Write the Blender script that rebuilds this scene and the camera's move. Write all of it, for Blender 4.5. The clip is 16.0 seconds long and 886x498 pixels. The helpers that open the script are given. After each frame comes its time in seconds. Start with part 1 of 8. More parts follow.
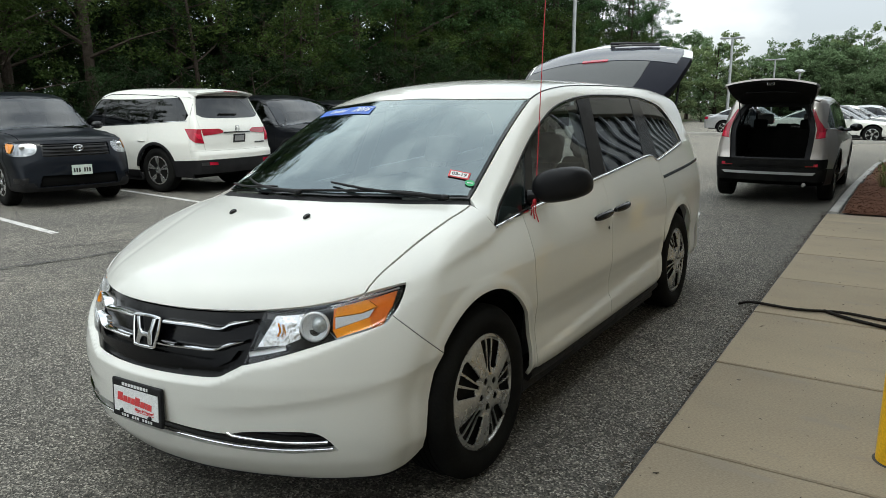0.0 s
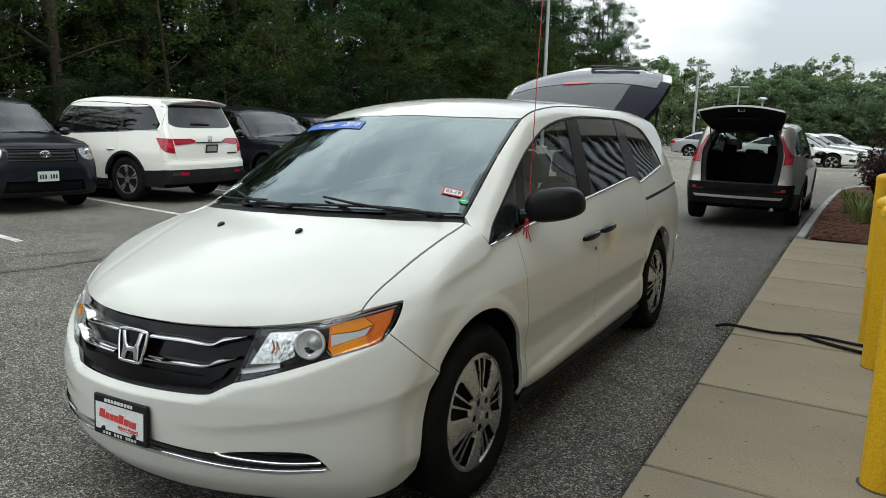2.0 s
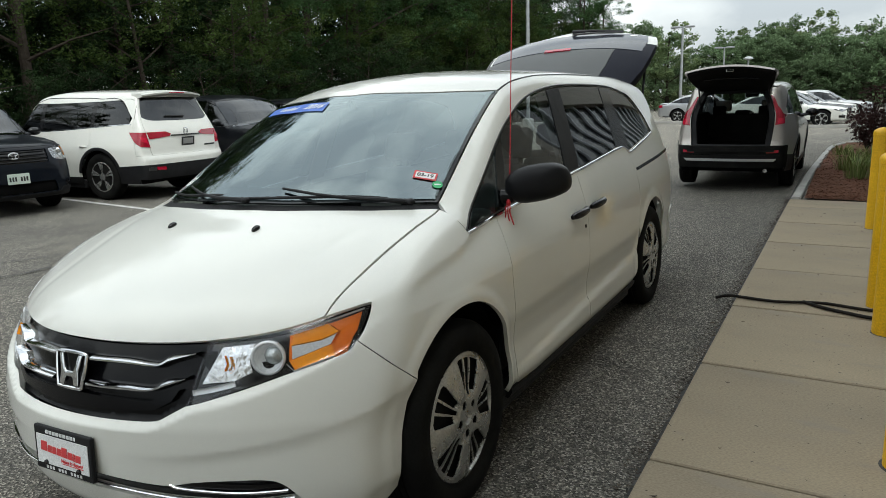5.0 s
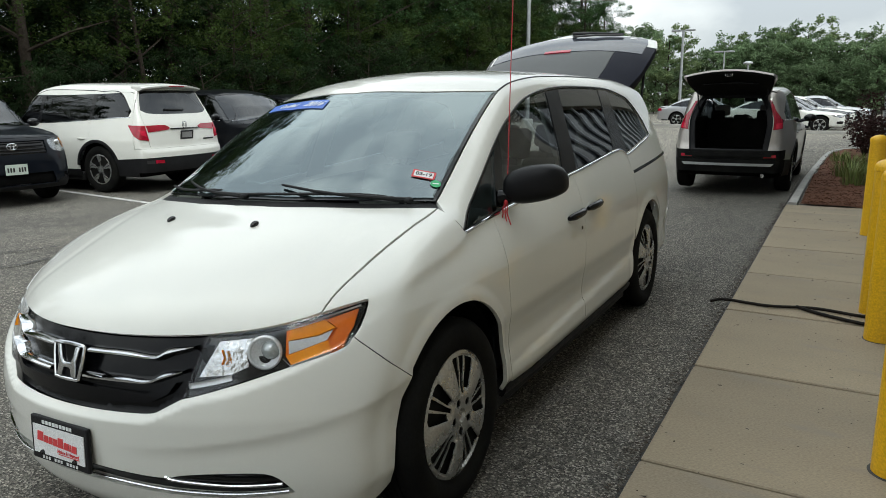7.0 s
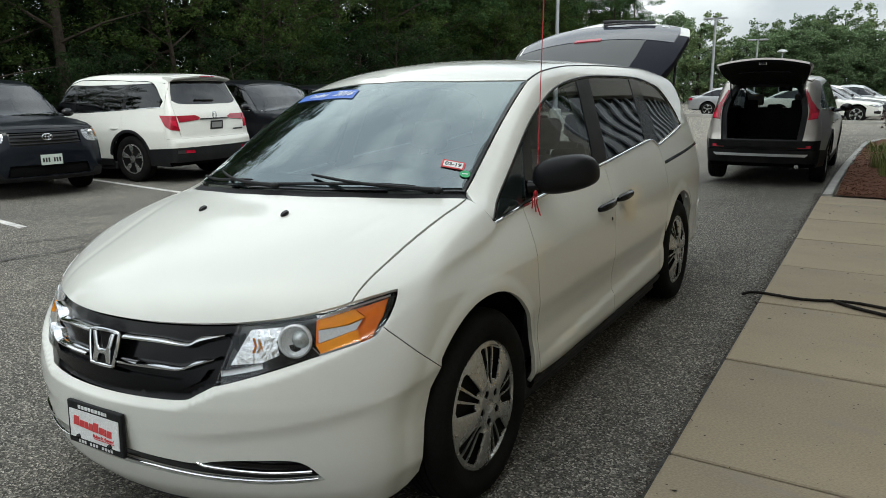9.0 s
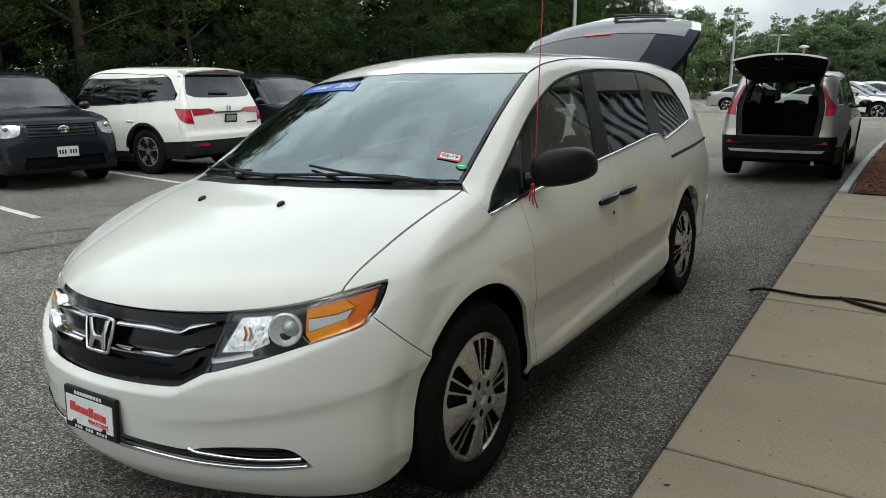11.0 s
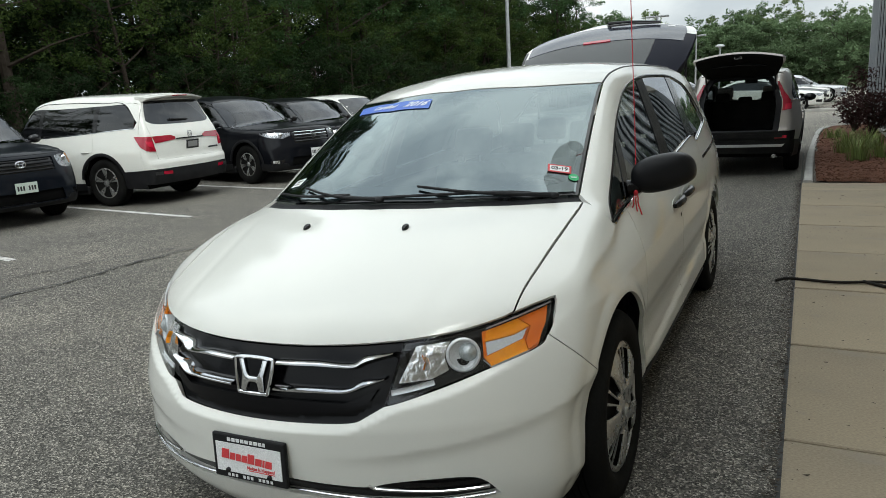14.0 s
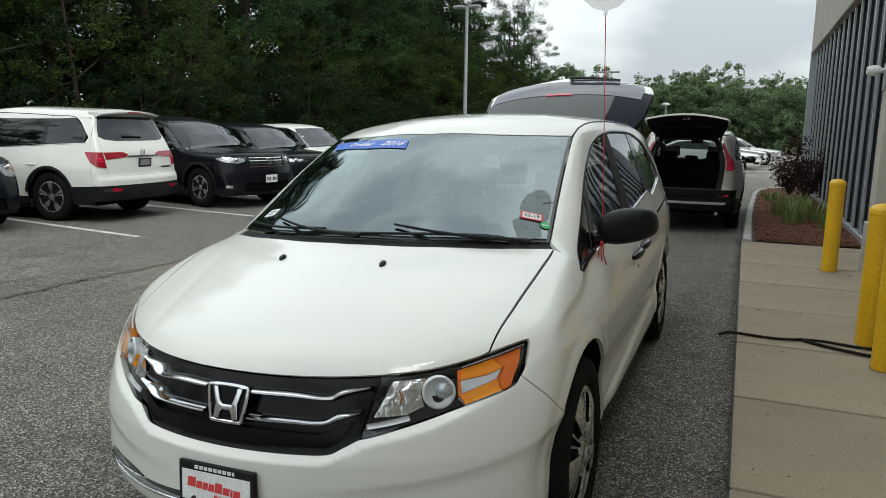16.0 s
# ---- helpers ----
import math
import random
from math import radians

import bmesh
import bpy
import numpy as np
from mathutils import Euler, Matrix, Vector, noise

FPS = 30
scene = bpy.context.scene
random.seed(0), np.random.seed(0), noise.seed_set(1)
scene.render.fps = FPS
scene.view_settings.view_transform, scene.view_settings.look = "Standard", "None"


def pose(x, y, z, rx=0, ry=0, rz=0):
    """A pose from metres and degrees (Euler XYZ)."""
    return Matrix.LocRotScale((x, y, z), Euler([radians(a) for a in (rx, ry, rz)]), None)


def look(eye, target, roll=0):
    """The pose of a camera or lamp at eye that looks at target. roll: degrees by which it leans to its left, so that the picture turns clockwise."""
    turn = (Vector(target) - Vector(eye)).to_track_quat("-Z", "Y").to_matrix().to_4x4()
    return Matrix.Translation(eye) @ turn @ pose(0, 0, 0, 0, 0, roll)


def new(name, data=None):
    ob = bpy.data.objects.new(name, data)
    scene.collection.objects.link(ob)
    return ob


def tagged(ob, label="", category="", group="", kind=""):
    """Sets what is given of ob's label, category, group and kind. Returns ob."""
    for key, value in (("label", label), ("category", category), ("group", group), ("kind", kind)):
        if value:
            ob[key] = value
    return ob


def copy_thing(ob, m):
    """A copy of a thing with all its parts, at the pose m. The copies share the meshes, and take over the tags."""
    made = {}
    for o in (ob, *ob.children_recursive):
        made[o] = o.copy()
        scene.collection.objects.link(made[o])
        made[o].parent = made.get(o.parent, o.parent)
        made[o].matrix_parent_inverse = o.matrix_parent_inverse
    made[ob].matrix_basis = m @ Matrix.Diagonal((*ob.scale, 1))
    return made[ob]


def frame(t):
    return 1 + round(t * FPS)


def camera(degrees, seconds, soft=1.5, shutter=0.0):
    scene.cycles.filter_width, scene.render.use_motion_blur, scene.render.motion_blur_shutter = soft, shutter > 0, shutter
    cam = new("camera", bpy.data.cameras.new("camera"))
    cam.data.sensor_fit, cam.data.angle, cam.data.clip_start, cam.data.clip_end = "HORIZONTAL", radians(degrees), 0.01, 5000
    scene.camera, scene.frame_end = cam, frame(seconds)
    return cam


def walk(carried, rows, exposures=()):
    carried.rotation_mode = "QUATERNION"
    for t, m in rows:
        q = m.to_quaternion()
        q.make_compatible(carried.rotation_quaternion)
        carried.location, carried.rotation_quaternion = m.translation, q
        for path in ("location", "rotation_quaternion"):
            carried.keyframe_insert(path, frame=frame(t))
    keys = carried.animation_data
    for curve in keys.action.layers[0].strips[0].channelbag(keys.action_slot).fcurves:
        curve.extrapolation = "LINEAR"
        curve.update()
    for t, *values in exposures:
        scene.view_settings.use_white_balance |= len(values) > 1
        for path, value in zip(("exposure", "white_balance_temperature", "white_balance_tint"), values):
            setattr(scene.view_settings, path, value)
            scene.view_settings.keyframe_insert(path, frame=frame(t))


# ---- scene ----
cam = camera(64.1, 16.0, soft=0.85)
PATH = [
    (0, (2.351, -2.464, 1.554), (1.286, -0.82, 1.152), -0.2),
    (0.5, (2.283, -2.502, 1.558), (1.231, -0.844, 1.178), 0.2),
    (1, (2.231, -2.526, 1.557), (1.226, -0.835, 1.197), 0.3),
    (1.5, (2.234, -2.538, 1.562), (1.265, -0.822, 1.217), 2.2),
    (2, (2.235, -2.502, 1.554), (1.245, -0.801, 1.198), 1.5),
    (2.5, (2.216, -2.431, 1.55), (1.178, -0.762, 1.182), 1.1),
    (3, (2.196, -2.343, 1.549), (1.149, -0.683, 1.165), 0.5),
    (3.5, (2.214, -2.273, 1.551), (1.148, -0.625, 1.168), -1.1),
    (4, (2.205, -2.221, 1.543), (1.124, -0.588, 1.135), 0.2),
    (4.5, (2.185, -2.206, 1.546), (1.13, -0.553, 1.149), -2.5),
    (5, (2.157, -2.212, 1.546), (1.188, -0.513, 1.13), -1.7),
    (7.5, (2.168, -2.241, 1.552), (1.198, -0.544, 1.13), -0.1),
    (8, (2.149, -2.251, 1.548), (1.155, -0.569, 1.12), 0.9),
    (8.5, (2.144, -2.243, 1.55), (1.137, -0.573, 1.107), -0.2),
    (11, (2.229, -2.191, 1.535), (1.169, -0.558, 1.077), -0.5),
    (11.5, (2.178, -2.246, 1.524), (1.102, -0.635, 1.028), 0.9),
    (12, (2.091, -2.379, 1.549), (1.063, -0.734, 1.063), 2.3),
    (12.5, (2.013, -2.514, 1.562), (1.053, -0.824, 1.09), 2.1),
    (13, (1.916, -2.551, 1.553), (0.951, -0.868, 1.068), 2.7),
    (13.5, (1.722, -2.517, 1.549), (0.787, -0.814, 1.074), -1.7),
    (14, (1.557, -2.544, 1.574), (0.657, -0.811, 1.142), -3.3),
    (14.5, (1.484, -2.638, 1.589), (0.661, -0.865, 1.168), -0.1),
    (15, (1.476, -2.734, 1.586), (0.715, -0.939, 1.137), 0.5),
    (15.5, (1.465, -2.706, 1.595), (0.685, -0.915, 1.167), 0.2),
    (16, (1.476, -2.661, 1.603), (0.712, -0.843, 1.268), 1.0),
]
walk(cam, [(t, look(eye, target, roll)) for t, eye, target, roll in PATH], [(0.0, 0.92, 6330, 3), (0.5, 0.92, 6330, 3), (1.5, 0.90, 6330, 3), (2.2, 0.77, 6330, 3), (13.0, 0.77, 6330, 3), (14.4, 0.72, 6330, 3), (15.0, 0.63, 6330, 3), (16.0, 0.64, 6330, 3)])

# ---- light ----
world = bpy.data.worlds.new("sky")
scene.world = world
world.use_nodes = True
wn, wl = world.node_tree.nodes, world.node_tree.links
wn.clear()
w_out, w_back = wn.new("ShaderNodeOutputWorld"), wn.new("ShaderNodeBackground")
w_sky, w_coord, w_map = wn.new("ShaderNodeTexSky"), wn.new("ShaderNodeTexCoord"), wn.new("ShaderNodeMapping")
w_noise, w_ramp, w_mix = wn.new("ShaderNodeTexNoise"), wn.new("ShaderNodeValToRGB"), wn.new("ShaderNodeMix")
w_sky.sky_type, w_sky.sun_disc = "NISHITA", False
w_sky.sun_elevation, w_sky.sun_rotation = radians(55), radians(35)
w_map.inputs["Scale"].default_value = (1.0, 1.0, 2.0)
w_noise.inputs["Scale"].default_value, w_noise.inputs["Detail"].default_value, w_noise.inputs["Roughness"].default_value = 2.6, 7.0, 0.52
w_ramp.color_ramp.elements[0].position, w_ramp.color_ramp.elements[0].color = 0.41, (9.2, 9.6, 10.3, 1)
w_ramp.color_ramp.elements[1].position, w_ramp.color_ramp.elements[1].color = 0.60, (15.4, 15.5, 15.6, 1)
w_mix.data_type = "RGBA"
w_mix.inputs["Factor"].default_value = 0.90
wl.new(w_coord.outputs["Generated"], w_map.inputs["Vector"])
wl.new(w_map.outputs["Vector"], w_noise.inputs["Vector"])
wl.new(w_noise.outputs["Fac"], w_ramp.inputs["Fac"])
wl.new(w_sky.outputs["Color"], w_mix.inputs["A"])
wl.new(w_ramp.outputs["Color"], w_mix.inputs["B"])
# overcast: three times as bright overhead as at the horizon
w_sep, w_rise = wn.new("ShaderNodeSeparateXYZ"), wn.new("ShaderNodeMapRange")
w_rise.inputs["To Min"].default_value, w_rise.inputs["To Max"].default_value = 0.037, 0.10
wl.new(w_coord.outputs["Generated"], w_sep.inputs["Vector"])
wl.new(w_sep.outputs["Z"], w_rise.inputs["Value"])
wl.new(w_rise.outputs["Result"], w_back.inputs["Strength"])
wl.new(w_mix.outputs["Result"], w_back.inputs["Color"])
wl.new(w_back.outputs["Background"], w_out.inputs["Surface"])

sun_data = bpy.data.lights.new("sun", "SUN")
sun_data.energy, sun_data.angle, sun_data.color = 0.8, radians(25), (1.0, 0.97, 0.92)
sun = new("sun", sun_data)
sun.matrix_world = look((6, -4, 12), (0, 3, 0))

# ---- materials ----
def material(name, color, rough=0.5, metal=0.0, second=None, scale=3.0, fine=60.0, bump=0.0, bump_scale=None, rough_var=0.1, spots=None, coat=0.0,
             transmission=0.0, emission=None, per_object=0.0, per_island=0.0, specular=0.5, ior=1.45, contrast=(0.35, 0.65)):
    """A surface: colour varied at two scales, roughness that wanders, fine relief."""
    m = bpy.data.materials.new(name)
    m.use_nodes = True
    n, l = m.node_tree.nodes, m.node_tree.links
    b = n["Principled BSDF"]
    b.inputs["Metallic"].default_value, b.inputs["IOR"].default_value = metal, ior
    b.inputs["Specular IOR Level"].default_value = specular
    b.inputs["Coat Weight"].default_value, b.inputs["Coat Roughness"].default_value = coat, 0.07
    b.inputs["Transmission Weight"].default_value = transmission
    coord = n.new("ShaderNodeTexCoord")

    def tex(s, detail=5.0):
        t = n.new("ShaderNodeTexNoise")
        t.inputs["Scale"].default_value, t.inputs["Detail"].default_value = s, detail
        l.new(coord.outputs["Object"], t.inputs["Vector"])
        return t

    def mixed(fac, a, c, kind="MIX"):
        x = n.new("ShaderNodeMix")
        x.data_type, x.blend_type = "RGBA", kind
        for value, key in ((fac, "Factor"), (a, "A"), (c, "B")):
            if hasattr(value, "is_linked"):
                l.new(value, x.inputs[key])
            else:
                x.inputs[key].default_value = value
        return x.outputs["Result"]

    def ramp(src, lo, hi):
        r = n.new("ShaderNodeMapRange")
        r.inputs["From Min"].default_value, r.inputs["From Max"].default_value = lo, hi
        l.new(src, r.inputs["Value"])
        return r.outputs["Result"]

    col = (*color, 1)
    if second:
        wide, small = tex(scale), tex(fine)
        col = mixed(ramp(wide.outputs["Fac"], *contrast), col, (*second, 1))
        tone = ramp(small.outputs["Fac"], 0.3, 0.7)
        dark = n.new("ShaderNodeMapRange")
        dark.inputs["To Min"].default_value, dark.inputs["To Max"].default_value = 0.82, 1.14
        l.new(tone, dark.inputs["Value"])
        grey = n.new("ShaderNodeCombineColor")
        for k in ("Red", "Green", "Blue"):
            l.new(dark.outputs["Result"], grey.inputs[k])
        col = mixed(1.0, col, grey.outputs["Color"], "MULTIPLY")
    if spots:
        s_col, s_scale, s_from, s_to = spots
        col = mixed(ramp(tex(s_scale, 3.0).outputs["Fac"], s_from, s_to), col, (*s_col, 1))
    for amount, node, key in ((per_object, "ShaderNodeObjectInfo", "Random"), (per_island, "ShaderNodeNewGeometry", "Random Per Island")):
        if amount:
            info = n.new(node)
            v = n.new("ShaderNodeMapRange")
            v.inputs["To Min"].default_value, v.inputs["To Max"].default_value = 1 - amount, 1 + amount
            l.new(info.outputs[key], v.inputs["Value"])
            hsv = n.new("ShaderNodeHueSaturation")
            l.new(v.outputs["Result"], hsv.inputs["Value"])
            if hasattr(col, "is_linked"):
                l.new(col, hsv.inputs["Color"])
            else:
                hsv.inputs["Color"].default_value = col
            col = hsv.outputs["Color"]
    if hasattr(col, "is_linked"):
        l.new(col, b.inputs["Base Color"])
    else:
        b.inputs["Base Color"].default_value = col
    if rough_var:
        rr = n.new("ShaderNodeMapRange")
        rr.inputs["To Min"].default_value, rr.inputs["To Max"].default_value = max(0.0, rough - rough_var), min(1.0, rough + rough_var)
        l.new(tex(scale * 2.3).outputs["Fac"], rr.inputs["Value"])
        l.new(rr.outputs["Result"], b.inputs["Roughness"])
    else:
        b.inputs["Roughness"].default_value = rough
    if bump:
        bp = n.new("ShaderNodeBump")
        bp.inputs["Strength"].default_value, bp.inputs["Distance"].default_value = 1.0, bump
        l.new(tex(bump_scale or fine, 4.0).outputs["Fac"], bp.inputs["Height"])
        l.new(bp.outputs["Normal"], b.inputs["Normal"])
    if emission:
        b.inputs["Emission Color"].default_value, b.inputs["Emission Strength"].default_value = (*emission[0], 1), emission[1]
    return m


def thin_glass(name, tint, rough=0.0, gloss=0.09, sheen=(0.95, 0.97, 1.0)):
    """A pane: clear and tinted straight on, a mirror at a glance."""
    m = bpy.data.materials.new(name)
    m.use_nodes = True
    n, l = m.node_tree.nodes, m.node_tree.links
    n.clear()
    out, mix = n.new("ShaderNodeOutputMaterial"), n.new("ShaderNodeMixShader")
    clear, shine, weight = n.new("ShaderNodeBsdfTransparent"), n.new("ShaderNodeBsdfGlossy"), n.new("ShaderNodeLayerWeight")
    clear.inputs["Color"].default_value = (*tint, 1)
    shine.inputs["Roughness"].default_value = rough
    shine.inputs["Color"].default_value = (*sheen, 1)
    weight.inputs["Blend"].default_value = 0.5
    power, fres = n.new("ShaderNodeMath"), n.new("ShaderNodeMapRange")
    power.operation, power.inputs[1].default_value = "POWER", 4.5
    fres.inputs["To Min"].default_value, fres.inputs["To Max"].default_value = gloss, 1.0
    l.new(weight.outputs["Facing"], power.inputs[0])
    l.new(power.outputs["Value"], fres.inputs["Value"])
    l.new(fres.outputs["Result"], mix.inputs["Fac"])
    l.new(clear.outputs["BSDF"], mix.inputs[1])
    l.new(shine.outputs["BSDF"], mix.inputs[2])
    l.new(mix.outputs["Shader"], out.inputs["Surface"])
    return m


M = {
    "white_paint": material("white pearl paint", (0.715, 0.71, 0.66), 0.55, 0.0, (0.69, 0.69, 0.645), 1.5, 900, rough_var=0.05, coat=1.0, specular=0.25),
    "black_paint": material("black car paint", (0.004, 0.0045, 0.006), 0.3, 0.0, (0.006, 0.0065, 0.009), 2.0, 700, rough_var=0.05, coat=0.35, specular=0.05),
    "navy_paint": material("dark slate car paint", (0.005, 0.0065, 0.010), 0.3, 0.1, (0.007, 0.009, 0.013), 2.0, 700, rough_var=0.05, coat=0.35, specular=0.05),
    "silver_paint": material("silver car paint", (0.42, 0.43, 0.44), 0.35, 0.6, (0.46, 0.46, 0.47), 2.0, 700, rough_var=0.05, coat=0.8),
    "bronze_paint": material("champagne bronze car paint", (0.40, 0.37, 0.34), 0.32, 0.5, (0.44, 0.405, 0.375), 2.0, 700, rough_var=0.05, coat=0.8),
    "gloss_black": material("gloss black plastic", (0.006, 0.006, 0.007), 0.12, 0.0, (0.01, 0.01, 0.011), 4, 300, rough_var=0.05),
    "plastic": material("grained black plastic", (0.009, 0.009, 0.010), 0.5, 0.0, (0.014, 0.014, 0.015), 5, 400, 0.0004, 900, specular=0.22),
    # near-black for cavities: the shade inside them is put into the colour
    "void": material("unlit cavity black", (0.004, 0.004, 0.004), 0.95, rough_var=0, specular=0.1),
    "rubber": material("tyre rubber", (0.007, 0.007, 0.007), 0.8, 0.0, (0.012, 0.012, 0.011), 6, 90, 0.0008, 160, specular=0.08),
    "chrome": material("chrome", (0.80, 0.81, 0.83), 0.07, 1.0, (0.72, 0.73, 0.75), 6, 200, rough_var=0.04),
    "alloy": material("silver painted wheel cover", (0.46, 0.46, 0.445), 0.28, 0.75, (0.40, 0.40, 0.39), 7, 120, rough_var=0.08),
    "dark_metal": material("dark metal", (0.05, 0.05, 0.052), 0.45, 0.8, (0.08, 0.08, 0.08), 6, 150),
    "brake": material("brake iron", (0.09, 0.08, 0.07), 0.6, 0.7, (0.05, 0.045, 0.04), 8, 60),
    "windshield": thin_glass("windscreen glass", (0.17, 0.225, 0.225), gloss=0.175, sheen=(0.84, 0.97, 1.0)),
    "side_glass": thin_glass("side window glass", (0.42, 0.48, 0.47)),
    "dark_glass": thin_glass("privacy glass", (0.06, 0.07, 0.075), gloss=0.06),
    "lens": thin_glass("clear lamp lens", (0.93, 0.94, 0.95), gloss=0.035),
    "amber": material("amber lamp lens", (0.96, 0.35, 0.02), 0.12, 0.0, (0.92, 0.28, 0.015), 9, 160, 0.0006, 120, rough_var=0.05, coat=0.6),
    "amber_deep": material("deep orange reflector", (0.85, 0.20, 0.02), 0.15, 0.0, (0.75, 0.16, 0.015), 9, 160, 0.0006, 140, rough_var=0.05, coat=0.6),
    "red_lens": material("red lamp lens", (0.36, 0.007, 0.032), 0.12, 0.0, (0.28, 0.005, 0.016), 8, 160, rough_var=0.05, coat=0.8),
    "red_bright": material("bright red reflector", (0.62, 0.014, 0.05), 0.10, 0.0, (0.50, 0.010, 0.04), 30, 160, 0.0008, 200, rough_var=0.05, coat=0.8),
    "lamp_bowl": material("smoked lamp bowl", (0.42, 0.43, 0.44), 0.18, 0.9, (0.20, 0.20, 0.21), 22, 90, 0.004, 30),
    "ball_glass": material("projector glass", (0.46, 0.49, 0.49), 0.05, 0.3, (0.36, 0.39, 0.39), 9, 120, rough_var=0.02, coat=1.0),
    "white_lens": material("white lamp lens", (0.75, 0.76, 0.77), 0.12, 0.2, (0.66, 0.67, 0.68), 12, 200, 0.0008, 90),
    "mirror": material("lamp reflector", (0.80, 0.80, 0.80), 0.08, 1.0, (0.66, 0.65, 0.63), 26, 80, 0.006, 34),
    "fabric": material("grey seat cloth", (0.34, 0.33, 0.31), 0.9, 0.0, (0.28, 0.27, 0.255), 12, 300, 0.0006, 400, specular=0.2),
    "dash": material("grey dashboard vinyl", (0.10, 0.105, 0.105), 0.6, 0.0, (0.13, 0.13, 0.13), 6, 300, 0.0004, 500),
    "headliner": material("light grey headliner", (0.42, 0.41, 0.38), 0.95, 0.0, (0.37, 0.36, 0.34), 8, 400, specular=0.1),
    "concrete": material("broom-finished concrete", (0.315, 0.260, 0.182), 0.85, 0.0, (0.245, 0.206, 0.150), 1.3, 160, 0.0012, 220, spots=((0.24, 0.21, 0.17), 5.0, 0.58, 0.75), per_object=0.05, specular=0.3),
    "kerb": material("pale kerb concrete", (0.42, 0.41, 0.38), 0.85, 0.0, (0.33, 0.32, 0.30), 3.0, 120, 0.002, 150),
    "line_paint": material("worn white line paint", (0.62, 0.61, 0.58), 0.75, 0.0, (0.42, 0.41, 0.39), 4.0, 70, 0.001, 120, spots=((0.16, 0.155, 0.145), 26.0, 0.56, 0.66)),
    "sealant": material("crack sealant and dark joint", (0.02, 0.02, 0.02), 0.7, 0.0, (0.04, 0.04, 0.038), 8, 120, 0.002, 90),
    "grit": material("loose grit and debris", (0.035, 0.028, 0.022), 0.95, 0.0, (0.075, 0.058, 0.042), 20, 160, per_island=0.4),
    "mulch": material("red-brown bark mulch", (0.130, 0.062, 0.038), 0.95, 0.0, (0.095, 0.045, 0.029), 18, 160, 0.004, 120, per_island=0.2, specular=0.15),
    "yellow": material("safety yellow bollard sleeve", (0.74, 0.43, 0.010), 0.42, 0.0, (0.68, 0.38, 0.012), 2.5, 90, 0.0, 60, spots=((0.30, 0.17, 0.02), 9.0, 0.72, 0.78)),
    "stucco": material("beige stucco", (0.46, 0.43, 0.37), 0.92, 0.0, (0.40, 0.375, 0.325), 1.2, 140, 0.0015, 240),
    "fin": material("grey anodised aluminium", (0.46, 0.48, 0.50), 0.38, 0.5, (0.41, 0.43, 0.45), 3, 200),
    "facade_glass": material("dark curtain wall glass", (0.02, 0.026, 0.03), 0.06, 0.0, (0.03, 0.036, 0.04), 0.8, 60, rough_var=0.03, specular=0.9),
    "galvanised": material("galvanised steel pole", (0.44, 0.45, 0.46), 0.5, 0.6, (0.36, 0.37, 0.38), 5, 120),
    "bark": material("grey-brown bark", (0.060, 0.048, 0.038), 0.95, 0.0, (0.035, 0.028, 0.022), 4, 40, 0.02, 30, specular=0.1),
    "mirror_shell": material("satin black mirror plastic", (0.007, 0.007, 0.008), 0.38, 0.0, (0.011, 0.011, 0.012), 6, 300, 0.0002, 700, specular=0.16),
    "grass": material("long green grass", (0.20, 0.25, 0.07), 0.7, 0.0, (0.14, 0.19, 0.05), 3, 20, per_island=0.35),
    "forest_floor": material("leaf litter and weeds", (0.045, 0.045, 0.022), 0.95, 0.0, (0.065, 0.052, 0.032), 0.6, 14, 0.03, 9, spots=((0.03, 0.055, 0.015), 0.35, 0.5, 0.62), specular=0.15),
    "hose": material("black rubber hose", (0.010, 0.009, 0.008), 0.65, 0.0, (0.020, 0.016, 0.013), 20, 200, specular=0.12),
    "ribbon": material("red curling ribbon", (0.48, 0.018, 0.028), 0.35, 0.0, (0.40, 0.012, 0.02), 10, 90),
    "sticker_white": material("white sticker", (0.80, 0.81, 0.80), 0.5, 0.0, (0.74, 0.75, 0.74), 20, 200),
    "sticker_red": material("red sticker print", (0.62, 0.055, 0.06), 0.5, 0.0, (0.56, 0.045, 0.05), 20, 200),
    "sticker_blue": material("blue banner film", (0.05, 0.14, 0.52), 0.45, 0.0, (0.045, 0.12, 0.46), 20, 200),
    "sticker_green": material("green sticker print", (0.05, 0.42, 0.16), 0.5, 0.0, (0.045, 0.36, 0.14), 20, 200),
    "ink": material("black ink", (0.012, 0.012, 0.013), 0.5, 0.0, (0.02, 0.02, 0.02), 30, 300),
    "plate": material("white metal plate", (0.76, 0.77, 0.77), 0.4, 0.0, (0.70, 0.71, 0.71), 10, 200),
    "plate_green": material("pale green plate", (0.48, 0.56, 0.50), 0.4, 0.0, (0.54, 0.58, 0.53), 10, 200),
    "plastic_white": material("white plastic housing", (0.72, 0.72, 0.70), 0.45, 0.0, (0.66, 0.66, 0.64), 6, 120),
}


